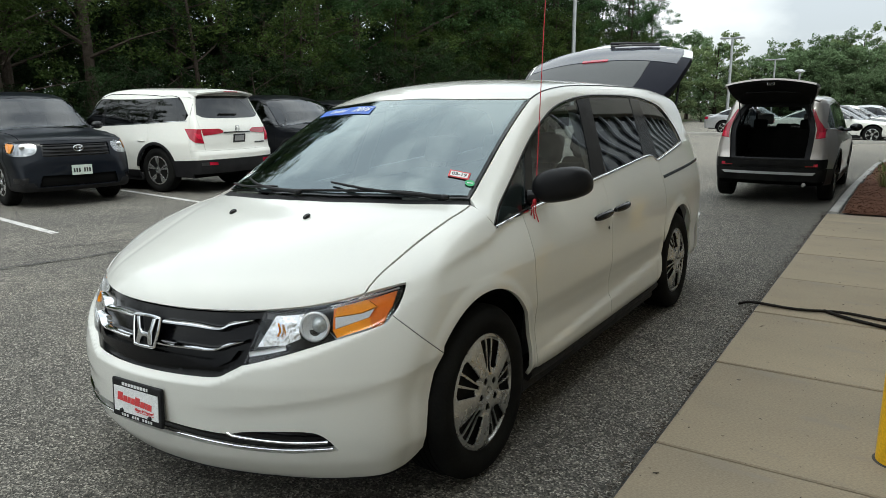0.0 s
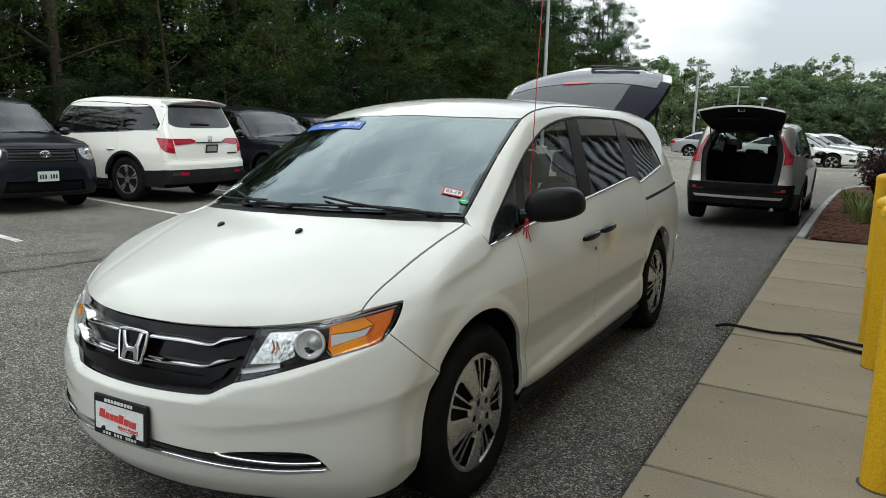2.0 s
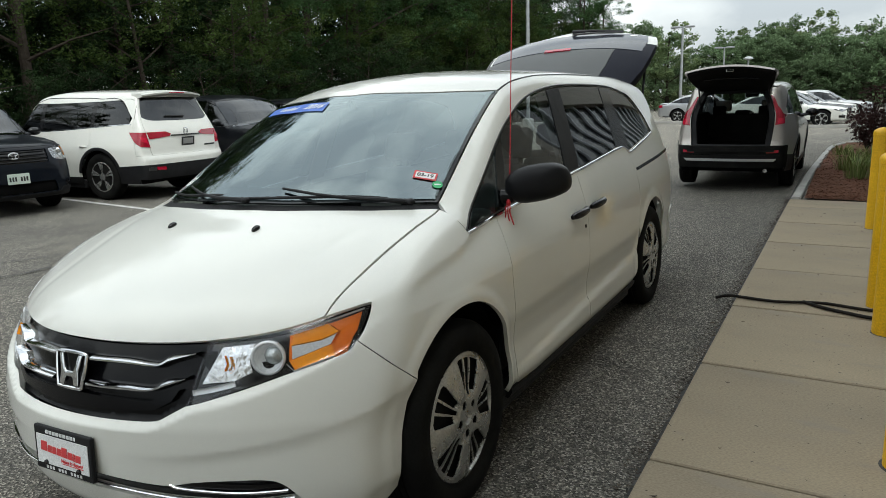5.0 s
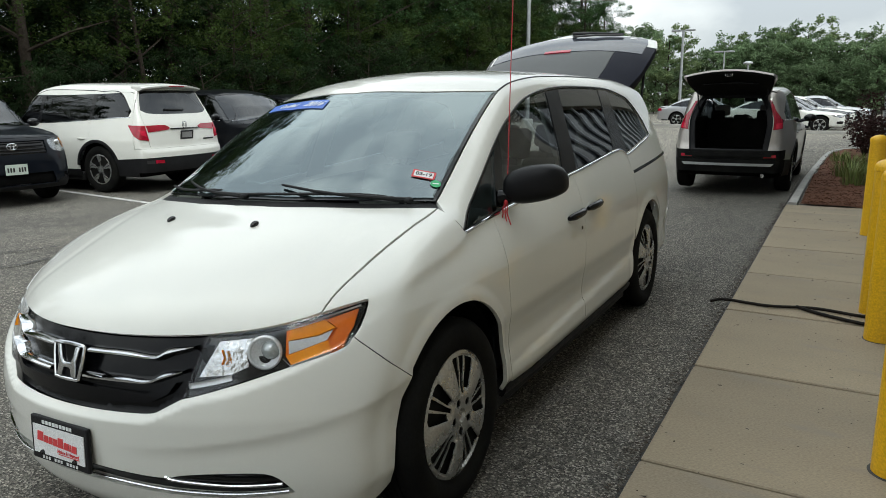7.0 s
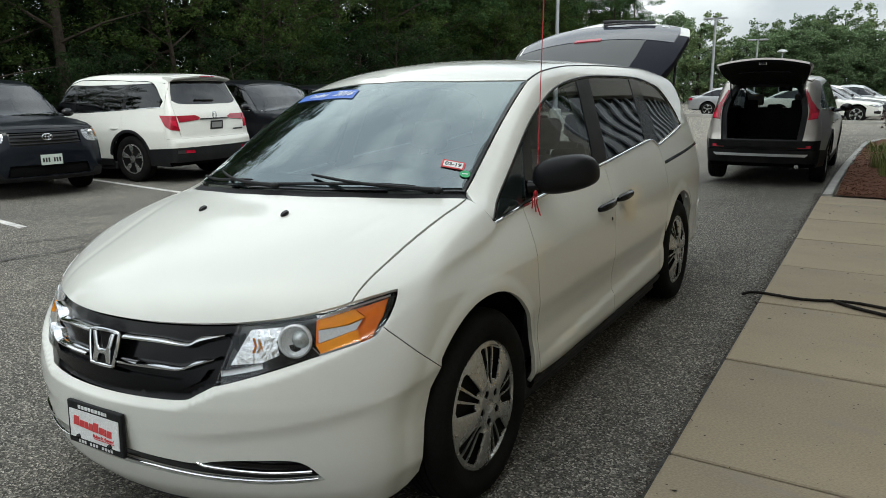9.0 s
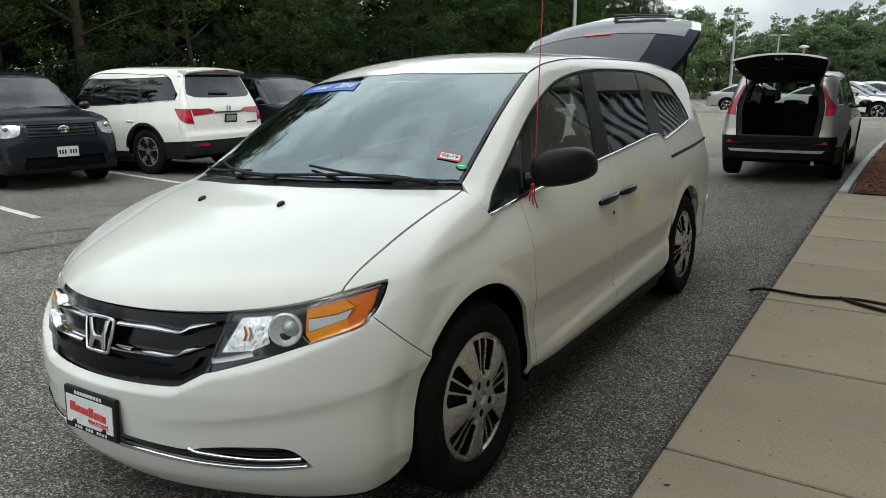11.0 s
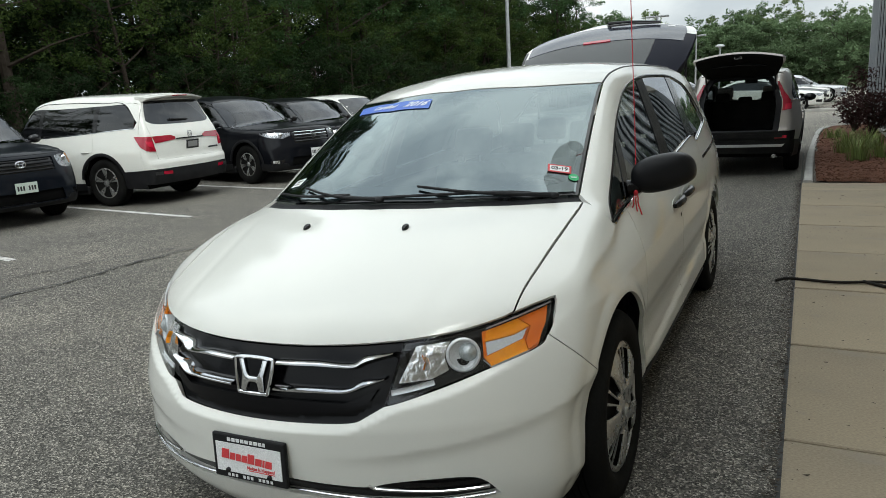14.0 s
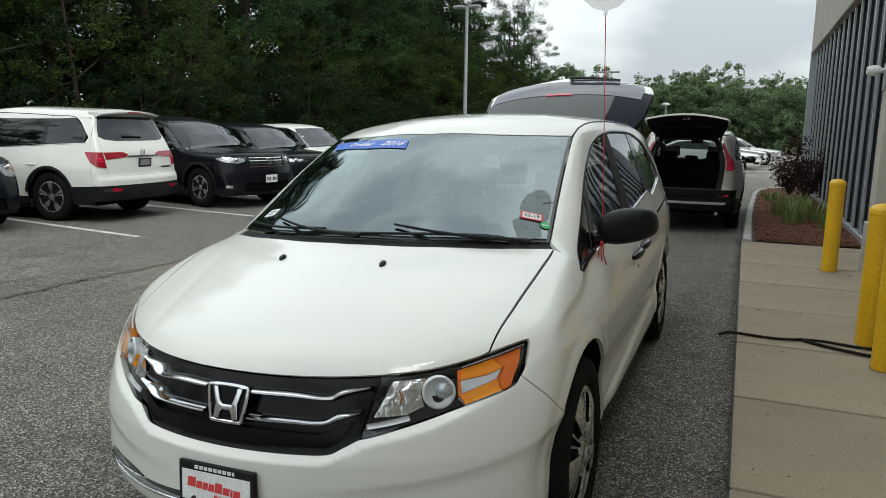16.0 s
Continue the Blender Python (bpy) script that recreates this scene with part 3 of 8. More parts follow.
def skin_mesh(name, shell, view, outline, mat, step=0.035, out=0.0, rim=0.018, gap=0.002, holes=(), sign=1, unit=None):
    """A panel of a shell over a flat outline: exact smooth normals, and an edge that turns inwards."""
    unit = unit or ((1.0, 1.0) if view in ("side", "top", "rear") else (0.02, 1.0))
    scale_uv = np.array(unit)

    def prepared(poly, inset):
        p = np.array(poly, float) * scale_uv
        keep = [p[0]]
        for q in p[1:]:
            if np.hypot(*(q - keep[-1])) > 1e-4:
                keep.append(q)
        p = np.array(keep if np.hypot(*(keep[0] - keep[-1])) > 1e-4 else keep[:-1])
        rows = []
        for a, b in zip(p, np.roll(p, -1, 0)):
            k = max(1, int(np.hypot(*(b - a)) / step))
            rows += [a + (b - a) * j / k for j in range(k)]
        p = np.array(rows)
        area = 0.5 * np.sum(p[:, 0] * np.roll(p[:, 1], -1) - np.roll(p[:, 0], -1) * p[:, 1])
        if area < 0:
            p = p[::-1]
        if inset:
            ahead, behind = np.roll(p, -1, 0) - p, p - np.roll(p, 1, 0)
            t = ahead / np.linalg.norm(ahead, axis=1, keepdims=True) + behind / np.linalg.norm(behind, axis=1, keepdims=True)
            t /= np.maximum(np.linalg.norm(t, axis=1, keepdims=True), 1e-6)
            p = p + inset * np.stack([-t[:, 1], t[:, 0]], 1)
        return p

    edge = prepared(outline, gap)
    cuts = [prepared(h, -gap) for h in holes]
    lo, hi = edge.min(0), edge.max(0)
    gx, gy = np.meshgrid(np.arange(lo[0] + step / 2, hi[0], step), np.arange(lo[1] + step / 2, hi[1], step * 0.9))
    gx = gx + (np.arange(gx.shape[0]) % 2)[:, None] * step / 2
    grid = np.stack([gx.ravel(), gy.ravel()], 1)
    ok = inside(edge, grid)
    for c in cuts:
        ok &= ~inside(c, grid)
    grid = grid[ok]
    ring = np.concatenate([edge, *cuts])
    if len(grid):
        far = ((grid[:, None] - ring[None]) ** 2).sum(2).min(1) > (0.45 * step) ** 2
        grid = grid[far]
    pts = np.concatenate([ring, grid]) if len(grid) else ring
    lines, at = [], 0
    for loop in (edge, *cuts):
        k = len(loop)
        lines += [(at + i, at + (i + 1) % k) for i in range(k)]
        at += k
    from_cdt = cdt([Vector(p) for p in pts], lines, [], 0, 1e-7)
    flat, tris = np.array([tuple(v) for v in from_cdt[0]]), from_cdt[2]
    mid = flat[np.array([tuple(t) for t in tris])].mean(1)
    ok = inside(edge, mid)
    for c in cuts:
        ok &= ~inside(c, mid)
    tris = [t for t, k in zip(tris, ok) if k]
    uv = flat / scale_uv
    p = shell.lift(view, uv, sign)
    nrm = shell.normal(p)
    p = p + nrm * out
    # faces outwards
    a, b, c = (p[[t[k] for t in tris]] for k in range(3))
    turn = np.einsum("ij,ij->i", np.cross(b - a, c - a), nrm[[t[0] for t in tris]])
    tris = [tuple(t) if s > 0 else tuple(t[::-1]) for t, s in zip(tris, turn)]
    count = {}
    for t in tris:
        for i in range(3):
            count[(t[i], t[(i + 1) % 3])] = 1
    border = [e for e in count if (e[1], e[0]) not in count]
    verts, norms, faces = [*p], [*nrm], list(tris)
    if rim:
        used, start = {}, len(verts)
        for i, j in border:
            for k in (i, j):
                if k not in used:
                    used[k] = len(verts)
                    verts += [p[k], p[k] - nrm[k] * rim]
                    norms += [np.zeros(3), np.zeros(3)]
            faces.append((used[j], used[i], used[i] + 1, used[j] + 1))
    keep = sorted({i for f in faces for i in f})
    new_index = {o: n for n, o in enumerate(keep)}
    return mesh_of(name, [verts[i] for i in keep], [[new_index[i] for i in f] for f in faces], mat, True, [norms[i] for i in keep])


def skin(name, shell, view, outline, mat, parent, label="", **more):
    return part(name, skin_mesh(name, shell, view, outline, mat, **more), None, parent, label)


def both(name, shell, view, outline, mat, parent, label="", **more):
    """The same panel on the two sides of a car."""
    made = []
    for s in (1, -1):
        if view == "side":
            made.append(skin(name, shell, view, outline, mat, parent, label, sign=s, **more))
        else:
            flip = dict(more)
            if "holes" in flip:
                flip["holes"] = [[(s * a, b) for a, b in h] for h in flip["holes"]]
            made.append(skin(name, shell, view, [(s * a, b) for a, b in outline], mat, parent, label, **flip))
    return made


def skin_strip(name, shell, view, line, mat, parent, width=0.012, high=0.008, sign=1, label=""):
    """A raised bead along a line on a shell."""
    p = shell.lift(view, line, sign)
    nrm = shell.normal(p)
    bm = bmesh.new()
    rows = []
    for i in range(len(p)):
        d = p[min(i + 1, len(p) - 1)] - p[max(i - 1, 0)]
        d /= max(np.linalg.norm(d), 1e-9)
        s = np.cross(nrm[i], d)
        rows.append([bm.verts.new(p[i] + s * width * a + nrm[i] * high * b) for a, b in ((-0.5, -0.6), (-0.5, 0.5), (-0.25, 1), (0.25, 1), (0.5, 0.5), (0.5, -0.6))])
    for a, b in zip(rows, rows[1:]):
        for k in range(5):
            bm.faces.new((a[k], a[k + 1], b[k + 1], b[k]))
    bm.faces.new(rows[0])
    bm.faces.new(rows[-1][::-1])
    return part(name, bm, mat, parent, label, smooth=True)

# ---- ground, walk, building ----
lot_rise = smooth_curve([(-60, 0.0), (-5.0, 0.0), (-2.6, -0.035), (-1.2, -0.072), (-0.8, -0.062), (1.0, 0.0), (1.6, 0.012), (60, 0.012)])


def ground_z(x, y):
    """The lot falls from the walk to a shallow valley and rises to the woods; level far out."""
    near = float(np.clip((26 - y) / 14, 0, 1)) * float(np.clip((y + 40) / 15, 0, 1))
    return float(lot_rise(x)) * (near if x < 1.6 else 1.0)


def sheet(name, xs, ys, mat, dz=0.0, kind="structure", label="", category=""):
    verts = [(x, y, (ground_z(x, y) if name == "road" else -0.12 if -13 < x < 44 and -39 < y < 69 else 0.0) + dz) for y in ys for x in xs]
    w = len(xs)
    faces = [(j * w + i, j * w + i + 1, (j + 1) * w + i + 1, (j + 1) * w + i) for j in range(len(ys) - 1) for i in range(w - 1)]
    return tagged(new(name, mesh_of(name, verts, faces, mat, True)), label, category, kind=kind)


far_steps = [-900, -400, -200, -120, -80, -60]
sheet("ground", far_steps + [-50 + 2.5 * k for k in range(30)] + [26, 40, 60, 100, 200, 400, 900], far_steps + [-50 + 4 * k for k in range(35)] + [120, 200, 400, 900],
      M["forest_floor"], -0.03, label="dark leaf litter and weeds under the woods", category="ground")
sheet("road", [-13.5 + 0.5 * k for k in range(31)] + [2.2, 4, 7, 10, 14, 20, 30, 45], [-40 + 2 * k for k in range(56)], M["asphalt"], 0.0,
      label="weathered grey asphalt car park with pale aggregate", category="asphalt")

KERB_X, WALK_END, WALL_X = 1.535, 8.68, 3.2
walk_base = bmesh.new()
box(walk_base, KERB_X + 0.01, 3.9, -12.0, WALK_END - 0.01, -0.12, 0.008)
pavement = tagged(part("pavement", walk_base, M["sealant"]), "tan concrete walk flush with the asphalt, in broad slabs", "pavement", kind="structure")
slab_mesh = bmesh.new()
box(slab_mesh, 0.0, 1.0, 0.009, 1.191, -0.05, 0.0, 0.006, 1)
slab_me = bpy.data.meshes.new("slab")
slab_mesh.to_mesh(slab_me)
slab_mesh.free()
slab_me.materials.append(M["concrete"])
for row in range(-10, 7):
    y0 = 0.580 + 1.23 * row
    s = new("slab", slab_me)
    s.parent = pavement
    top = min(y0 + 1.227, WALK_END)
    s.matrix_world = Matrix.LocRotScale((KERB_X, y0, 0.034 + 0.0015 * ((row * 7) % 3)), None, (2.2, (top - y0) / 1.2, 1))

# planting bed behind its kerb
kerb_line = [(1.61, WALK_END), (1.64, 12.0), (1.72, 15.0), (1.82, 18.0), (1.98, 19.4), (2.35, 20.4), (3.0, 20.9), (4.2, 21.0)]
bm = bmesh.new()
rows = []
dense = spline(kerb_line, 5)
for i, (x, y) in enumerate(dense):
    a, b = np.array(dense[max(i - 1, 0)]), np.array(dense[min(i + 1, len(dense) - 1)])
    d = (b - a) / np.linalg.norm(b - a)
    n = np.array([d[1], -d[0]])
    rows.append([bm.verts.new((x + n[0] * o, y + n[1] * o, h)) for o, h in ((-0.063, -0.1), (-0.060, 0.05), (-0.046, 0.066), (0.046, 0.066), (0.060, 0.05), (0.063, -0.1))])
for a, b in zip(rows, rows[1:]):
    for k in range(5):
        bm.faces.new((a[k], b[k], b[k + 1], a[k + 1]))
bm.faces.new(rows[0])
tagged(part("kerb", bm, M["kerb"]), "pale concrete kerb round the mulched bed", "kerb", kind="structure")
bed = bmesh.new()
edge = [(x + 0.055, y) for x, y in dense] + [(3.25, 20.9), (3.25, WALK_END)]
bed_shape = [p for p in edge]
rng = random.Random(4)
vs = []
for i in range(30):
    for j in range(90):
        x, y = 1.66 + 1.60 * i / 29, WALK_END + 0.003 + 12.2 * j / 89
        vs.append(bed.verts.new((x, y, 0.045 + 0.03 * noise.noise((x * 3, y * 3, 0)) + 0.012 * rng.random())))
for i in range(29):
    for j in range(89):
        q = [vs[i * 90 + j], vs[(i + 1) * 90 + j], vs[(i + 1) * 90 + j + 1], vs[i * 90 + j + 1]]
        cx, cy = q[0].co.x, q[0].co.y
        if inside(bed_shape, [(cx, cy)])[0]:
            bed.faces.new(q)
tagged(part("planting_bed", bed, M["mulch"]), "bed of red-brown bark mulch beside the building", "mulch bed", kind="structure")

bm = bmesh.new()
for _ in range(5200):
    y = WALK_END + 0.02 + 9 * rng.random() ** 1.6
    x = 1.72 + 1.5 * rng.random()
    m = Matrix.Translation((x, y, 0.055 + 0.03 * noise.noise((x * 3, y * 3, 0)) + 0.012 * rng.random())) @ Euler((rng.uniform(-0.5, 0.5), rng.uniform(-0.5, 0.5), rng.uniform(0, 6.3))).to_matrix().to_4x4()
    a, b = rng.uniform(0.008, 0.024), rng.uniform(0.003, 0.007)
    q = [bm.verts.new(m @ Vector(p)) for p in ((-a, -b, 0), (a, -b * 0.6, 0), (a * 0.9, b, 0.004), (-a * 0.8, b * 0.7, 0.006))]
    bm.faces.new(q)
tagged(part("bark_chips", bm, M["mulch"]), "loose shredded bark chips on the bed", "bark", kind="stuff")


def asphalt_crack(name, pts, width):
    line = spline(pts, 40)
    bm = bmesh.new()
    r = random.Random(name)
    prev = None
    for i, (x, y) in enumerate(line):
        a, b = np.array(line[max(i - 1, 0)]), np.array(line[min(i + 1, len(line) - 1)])
        d = (b - a) / max(np.linalg.norm(b - a), 1e-6)
        jig, w = 0.045 * noise.noise((x * 5, y * 5, 3)) + 0.025 * noise.noise((x * 19, y * 19, 7)), width * r.uniform(0.25, 1.3) * (0.8 + 0.6 * noise.noise((x * 3, y * 3, 1)))
        c = np.array([x, y]) + np.array([-d[1], d[0]]) * jig
        pair = [bm.verts.new((c[0] - d[1] * s * w, c[1] + d[0] * s * w, ground_z(x, y) + 0.014)) for s in (0.5, -0.5)]
        if prev:
            bm.faces.new((prev[0], prev[1], pair[1], pair[0]))
        prev = pair
    return tagged(part(name, bm, M["sealant"]), "dark meandering crack in the asphalt", "crack", "cracks in the asphalt", "structure")


asphalt_crack("asphalt_crack", [(-5.4, -4.0), (-5.1, -1.0), (-4.8, 1.05), (-4.66, 1.7), (-4.69, 2.4), (-4.60, 3.22), (-4.6, 6.0), (-4.9, 9.0)], 0.048)
asphalt_crack("asphalt_crack", [(-6.6, -1.0), (-5.5, 1.49), (-5.17, 2.26), (-4.77, 3.12)], 0.035)
asphalt_crack("asphalt_crack", [(-7.2, 3.5), (-6.0, 3.9), (-4.9, 4.6), (-4.4, 5.8)], 0.018)
asphalt_crack("asphalt_crack", [(0.3, 1.9), (0.9, 2.05), (1.3, 1.98), (1.53, 2.1)], 0.008)
asphalt_crack("asphalt_crack", [(-2.0, 9.0), (0.2, 8.6), (1.5, 8.75)], 0.012)

# dark ragged seam between asphalt and walk, with grit along it
bm = bmesh.new()
prev = None
for k in range(420):
    y = -8 + k * 0.05
    w = 0.012 + 0.014 * noise.noise((y * 9, 1, 2)) + 0.012 * rng.random()
    pair = [bm.verts.new((KERB_X + 0.001, y, 0.024)), bm.verts.new((KERB_X - max(w, 0.006), y, 0.018))]
    if prev:
        bm.faces.new((prev[0], pair[0], pair[1], prev[1]))
    prev = pair
tagged(part("asphalt_joint", bm, M["sealant"]), "ragged dark joint where asphalt meets concrete", "joint", kind="structure")
bm = bmesh.new()
for _ in range(4600):
    u = rng.random()
    if u < 0.68:
        x, y = KERB_X - abs(rng.gauss(0.0, 0.045)) - 0.004, rng.uniform(-1.5, 9)
        z, s = 0.019, rng.uniform(0.003, 0.010)
    elif u < 0.82:
        x, y, s = rng.uniform(KERB_X, 2.9), rng.uniform(-1.0, 8.6), rng.uniform(0.003, 0.006) * (2.2 if rng.random() < 0.2 else 1.0)
        z = 0.038
    else:
        x, y, s = rng.uniform(-1.2, 1.5), rng.uniform(-2, 9), rng.uniform(0.003, 0.006)
        z = ground_z(x, y) + 0.002
    q = [bm.verts.new((x + s * rng.uniform(-1.6, 1.6), y + s * rng.uniform(-1, 1), z + s * rng.uniform(0, 0.7))) for _ in range(4)]
    for tri in ((0, 1, 2), (0, 2, 3), (0, 3, 1), (1, 3, 2)):
        bm.faces.new([q[k] for k in tri])
tagged(part("grit", bm, M["grit"]), "scattered grit, seeds and twig bits on the pavement", "debris", kind="stuff")

# stall lines
def stall_line(p, q, w=0.1):
    bm = bmesh.new()
    (x0, y0), (x1, y1) = p, q
    d = np.array([x1 - x0, y1 - y0])
    n = np.array([-d[1], d[0]]) / np.linalg.norm(d) * w / 2
    prev = None
    for k in range(13):
        x, y = x0 + d[0] * k / 12, y0 + d[1] * k / 12
        pair = [bm.verts.new((x + s * n[0], y + s * n[1], ground_z(x, y) + 0.005)) for s in (1, -1)]
        if prev:
            bm.faces.new((prev[0], prev[1], pair[1], pair[0]))
        prev = pair
    tagged(part("parking_line", bm, M["line_paint"]), "worn white painted parking stall line", "line", "parking stall lines", "structure")


STALL = radians(-7)
stall_dir = np.array([math.cos(STALL), math.sin(STALL)])
for k in range(-4, 9):
    head = np.array([-6.42 - 0.08 * k, 4.88 + 2.73 * k])
    stall_line(tuple(head - 5.6 * stall_dir), tuple(head))

# ---- building ----
building = thing("building", pose(0, 0, 0), "long building with finned glass wall and beige stucco band", "building", kind="structure")
GL0, GL1, BAND = 6.85, 21.6, 4.0
bm = bmesh.new()
box(bm, WALL_X + 0.012, WALL_X + 0.5, GL0, GL1 - 0.2, 0.12, BAND)
part("glazing_backing", bm, M["facade_glass"], building)
bm = bmesh.new()
box(bm, WALL_X - 0.06, WALL_X + 0.5, GL0, GL1, -0.1, 0.14, 0.01)
part("base_curb", bm, M["fin"], building)
bm = bmesh.new()
box(bm, WALL_X - 0.14, WALL_X + 9, -16, GL1 + 0.15, BAND, 7.6, 0.02)
part("upper_wall", bm, M["stucco"], building, "smooth beige stucco band above the glass")
bm = bmesh.new()
box(bm, WALL_X - 0.2, WALL_X + 9, -16.1, GL1 + 0.2, 7.6, 7.85, 0.02)
part("parapet", bm, M["fin"], building)
bm = bmesh.new()
box(bm, WALL_X + 0.5, WALL_X + 9, GL1 - 0.25, GL1, -0.1, BAND, 0.01)
part("end_wall", bm, M["stucco"], building)
bm = bmesh.new()
box(bm, 2.86, WALL_X + 0.6, 6.55, GL0 + 0.02, -0.1, BAND, 0.02)
part("column", bm, M["stucco"], building, "square beige stucco column beside the glass door")
bm = bmesh.new()
box(bm, 2.83, WALL_X + 0.6, 6.52, GL0 + 0.05, -0.1, 0.62, 0.01)
part("column_base", bm, M["kerb"], building)
bm = bmesh.new()
box(bm, WALL_X + 0.3, WALL_X + 0.8, -16, 6.6, -0.1, BAND, 0.01)
part("lower_wall", bm, M["stucco"], building)
FIN = (-0.010, 0.86)
# mullion body coloured dark to paint the shadow gap beside its light cap
fin_mesh = bmesh.new()
box(fin_mesh, FIN[0], 0.012, -0.032, 0.032, 0.14, BAND - 0.002, 0.006, 1)
fin_me = bpy.data.meshes.new("mullion")
fin_mesh.to_mesh(fin_me)
fin_mesh.free()
fin_me.materials.append(M["dark_metal"])
cap_mesh = bmesh.new()
box(cap_mesh, FIN[0] - 0.040, FIN[0] - 0.0005, -0.04, 0.04, 0.14, BAND - 0.002, 0.004, 1)
cap_me = bpy.data.meshes.new("cap")
cap_mesh.to_mesh(cap_me)
cap_mesh.free()
cap_me.materials.append(M["fin"])
for k in range(34):
    y = GL0 + 0.95 + FIN[1] * k
    if y < GL1:
        o = new("mullion", fin_me)
        o.parent = building
        o.location = (WALL_X, y, 0)
        cap = new("cap", cap_me)
        cap.parent = o
bm = bmesh.new()
box(bm, WALL_X - 0.15, WALL_X + 0.14, GL1 - 0.12, GL1 + 0.02, 0, BAND)
part("corner_post", bm, M["fin"], building)
# glass door beside the column
bm = bmesh.new()
for y0, y1, z0, z1 in ((GL0 + 0.03, GL0 + 0.10, 0.02, 2.5), (GL0 + 0.83, GL0 + 0.90, 0.02, 2.5), (GL0 + 0.1, GL0 + 0.83, 2.42, 2.5), (GL0 + 0.1, GL0 + 0.83, 0.02, 0.22), (GL0 + 0.1, GL0 + 0.83, 1.0, 1.06)):
    box(bm, WALL_X - 0.03, WALL_X + 0.05, y0, y1, z0, z1, 0.004, 1)
door = part("door", bm, M["fin"], building, "glazed door in a grey aluminium frame")
bm = bmesh.new()
box(bm, WALL_X - 0.09, WALL_X - 0.03, GL0 + 0.16, GL0 + 0.185, 0.95, 1.25, 0.004, 1)
part("pull_handle", bm, M["chrome"], door)
# camera housing on the column
cctv = thing("wall_lamp", pose(2.86, 6.75, 2.33), "small white lamp housing fixed to the beige column", "lamp")
bm = bmesh.new()
lathe(bm, [(0.005, -0.20), (0.045, -0.195), (0.062, -0.13), (0.055, -0.08), (0.03, -0.05), (0.026, 0.0)], 14, "x")
part("housing", bm, M["plastic_white"], cctv, smooth=True)
bm = bmesh.new()
box(bm, -0.02, 0.0, -0.06, 0.06, -0.22, 0.08, 0.006, 1)
part("back_plate", bm, M["fin"], cctv)


def bollard(x, y):
    b = thing("bollard", pose(x, y, 0.03), "yellow plastic-sleeved safety bollard on the concrete walk", "bollard", "yellow bollards along the walk")
    bm = bmesh.new()
    r = 0.085
    prof = [(r, 0.0), (r, 1.0), (r + 0.004, 1.004), (r + 0.004, 1.03)] + [((r + 0.004) * math.cos(a), 1.03 + 0.055 * math.sin(a)) for a in (0.2, 0.5, 0.8, 1.1, 1.35)] + [(0.001, 1.087)]
    lathe(bm, prof, 28)
    part("sleeve", bm, M["yellow"], b, smooth=True)
    bm = bmesh.new()
    lathe(bm, [(r + 0.012, -0.002), (r + 0.012, 0.004), (r - 0.002, 0.008)], 28)
    part("base_ring", bm, M["sealant"], b)


for bx, by in ((2.47, 0.95), (2.47, 2.78), (2.45, 3.40), (2.49, 6.62)):
    bollard(bx, by)

# hose on the walk
bm = bmesh.new()
tube(bm, spline([(1.40, 3.20, 0.035), (1.50, 3.24, 0.050), (1.8, 3.2, 0.052), (2.1, 3.28, 0.052), (2.45, 3.22, 0.052), (2.9, 3.35, 0.052), (3.3, 3.3, 0.052)], 8), 0.011, 8)
hose = part("hose", bm, M["hose"], None, smooth=True)
tagged(hose, "black rubber hose lying across the concrete walk", "hose")
bm = bmesh.new()
tube(bm, spline([(1.98, 3.27, 0.052), (2.15, 3.14, 0.052), (2.5, 3.0, 0.052), (2.9, 2.95, 0.052), (3.3, 2.9, 0.052)], 8), 0.012, 8)
tagged(part("hose", bm, M["hose"], None, smooth=True), "second black hose lying across the walk", "hose")

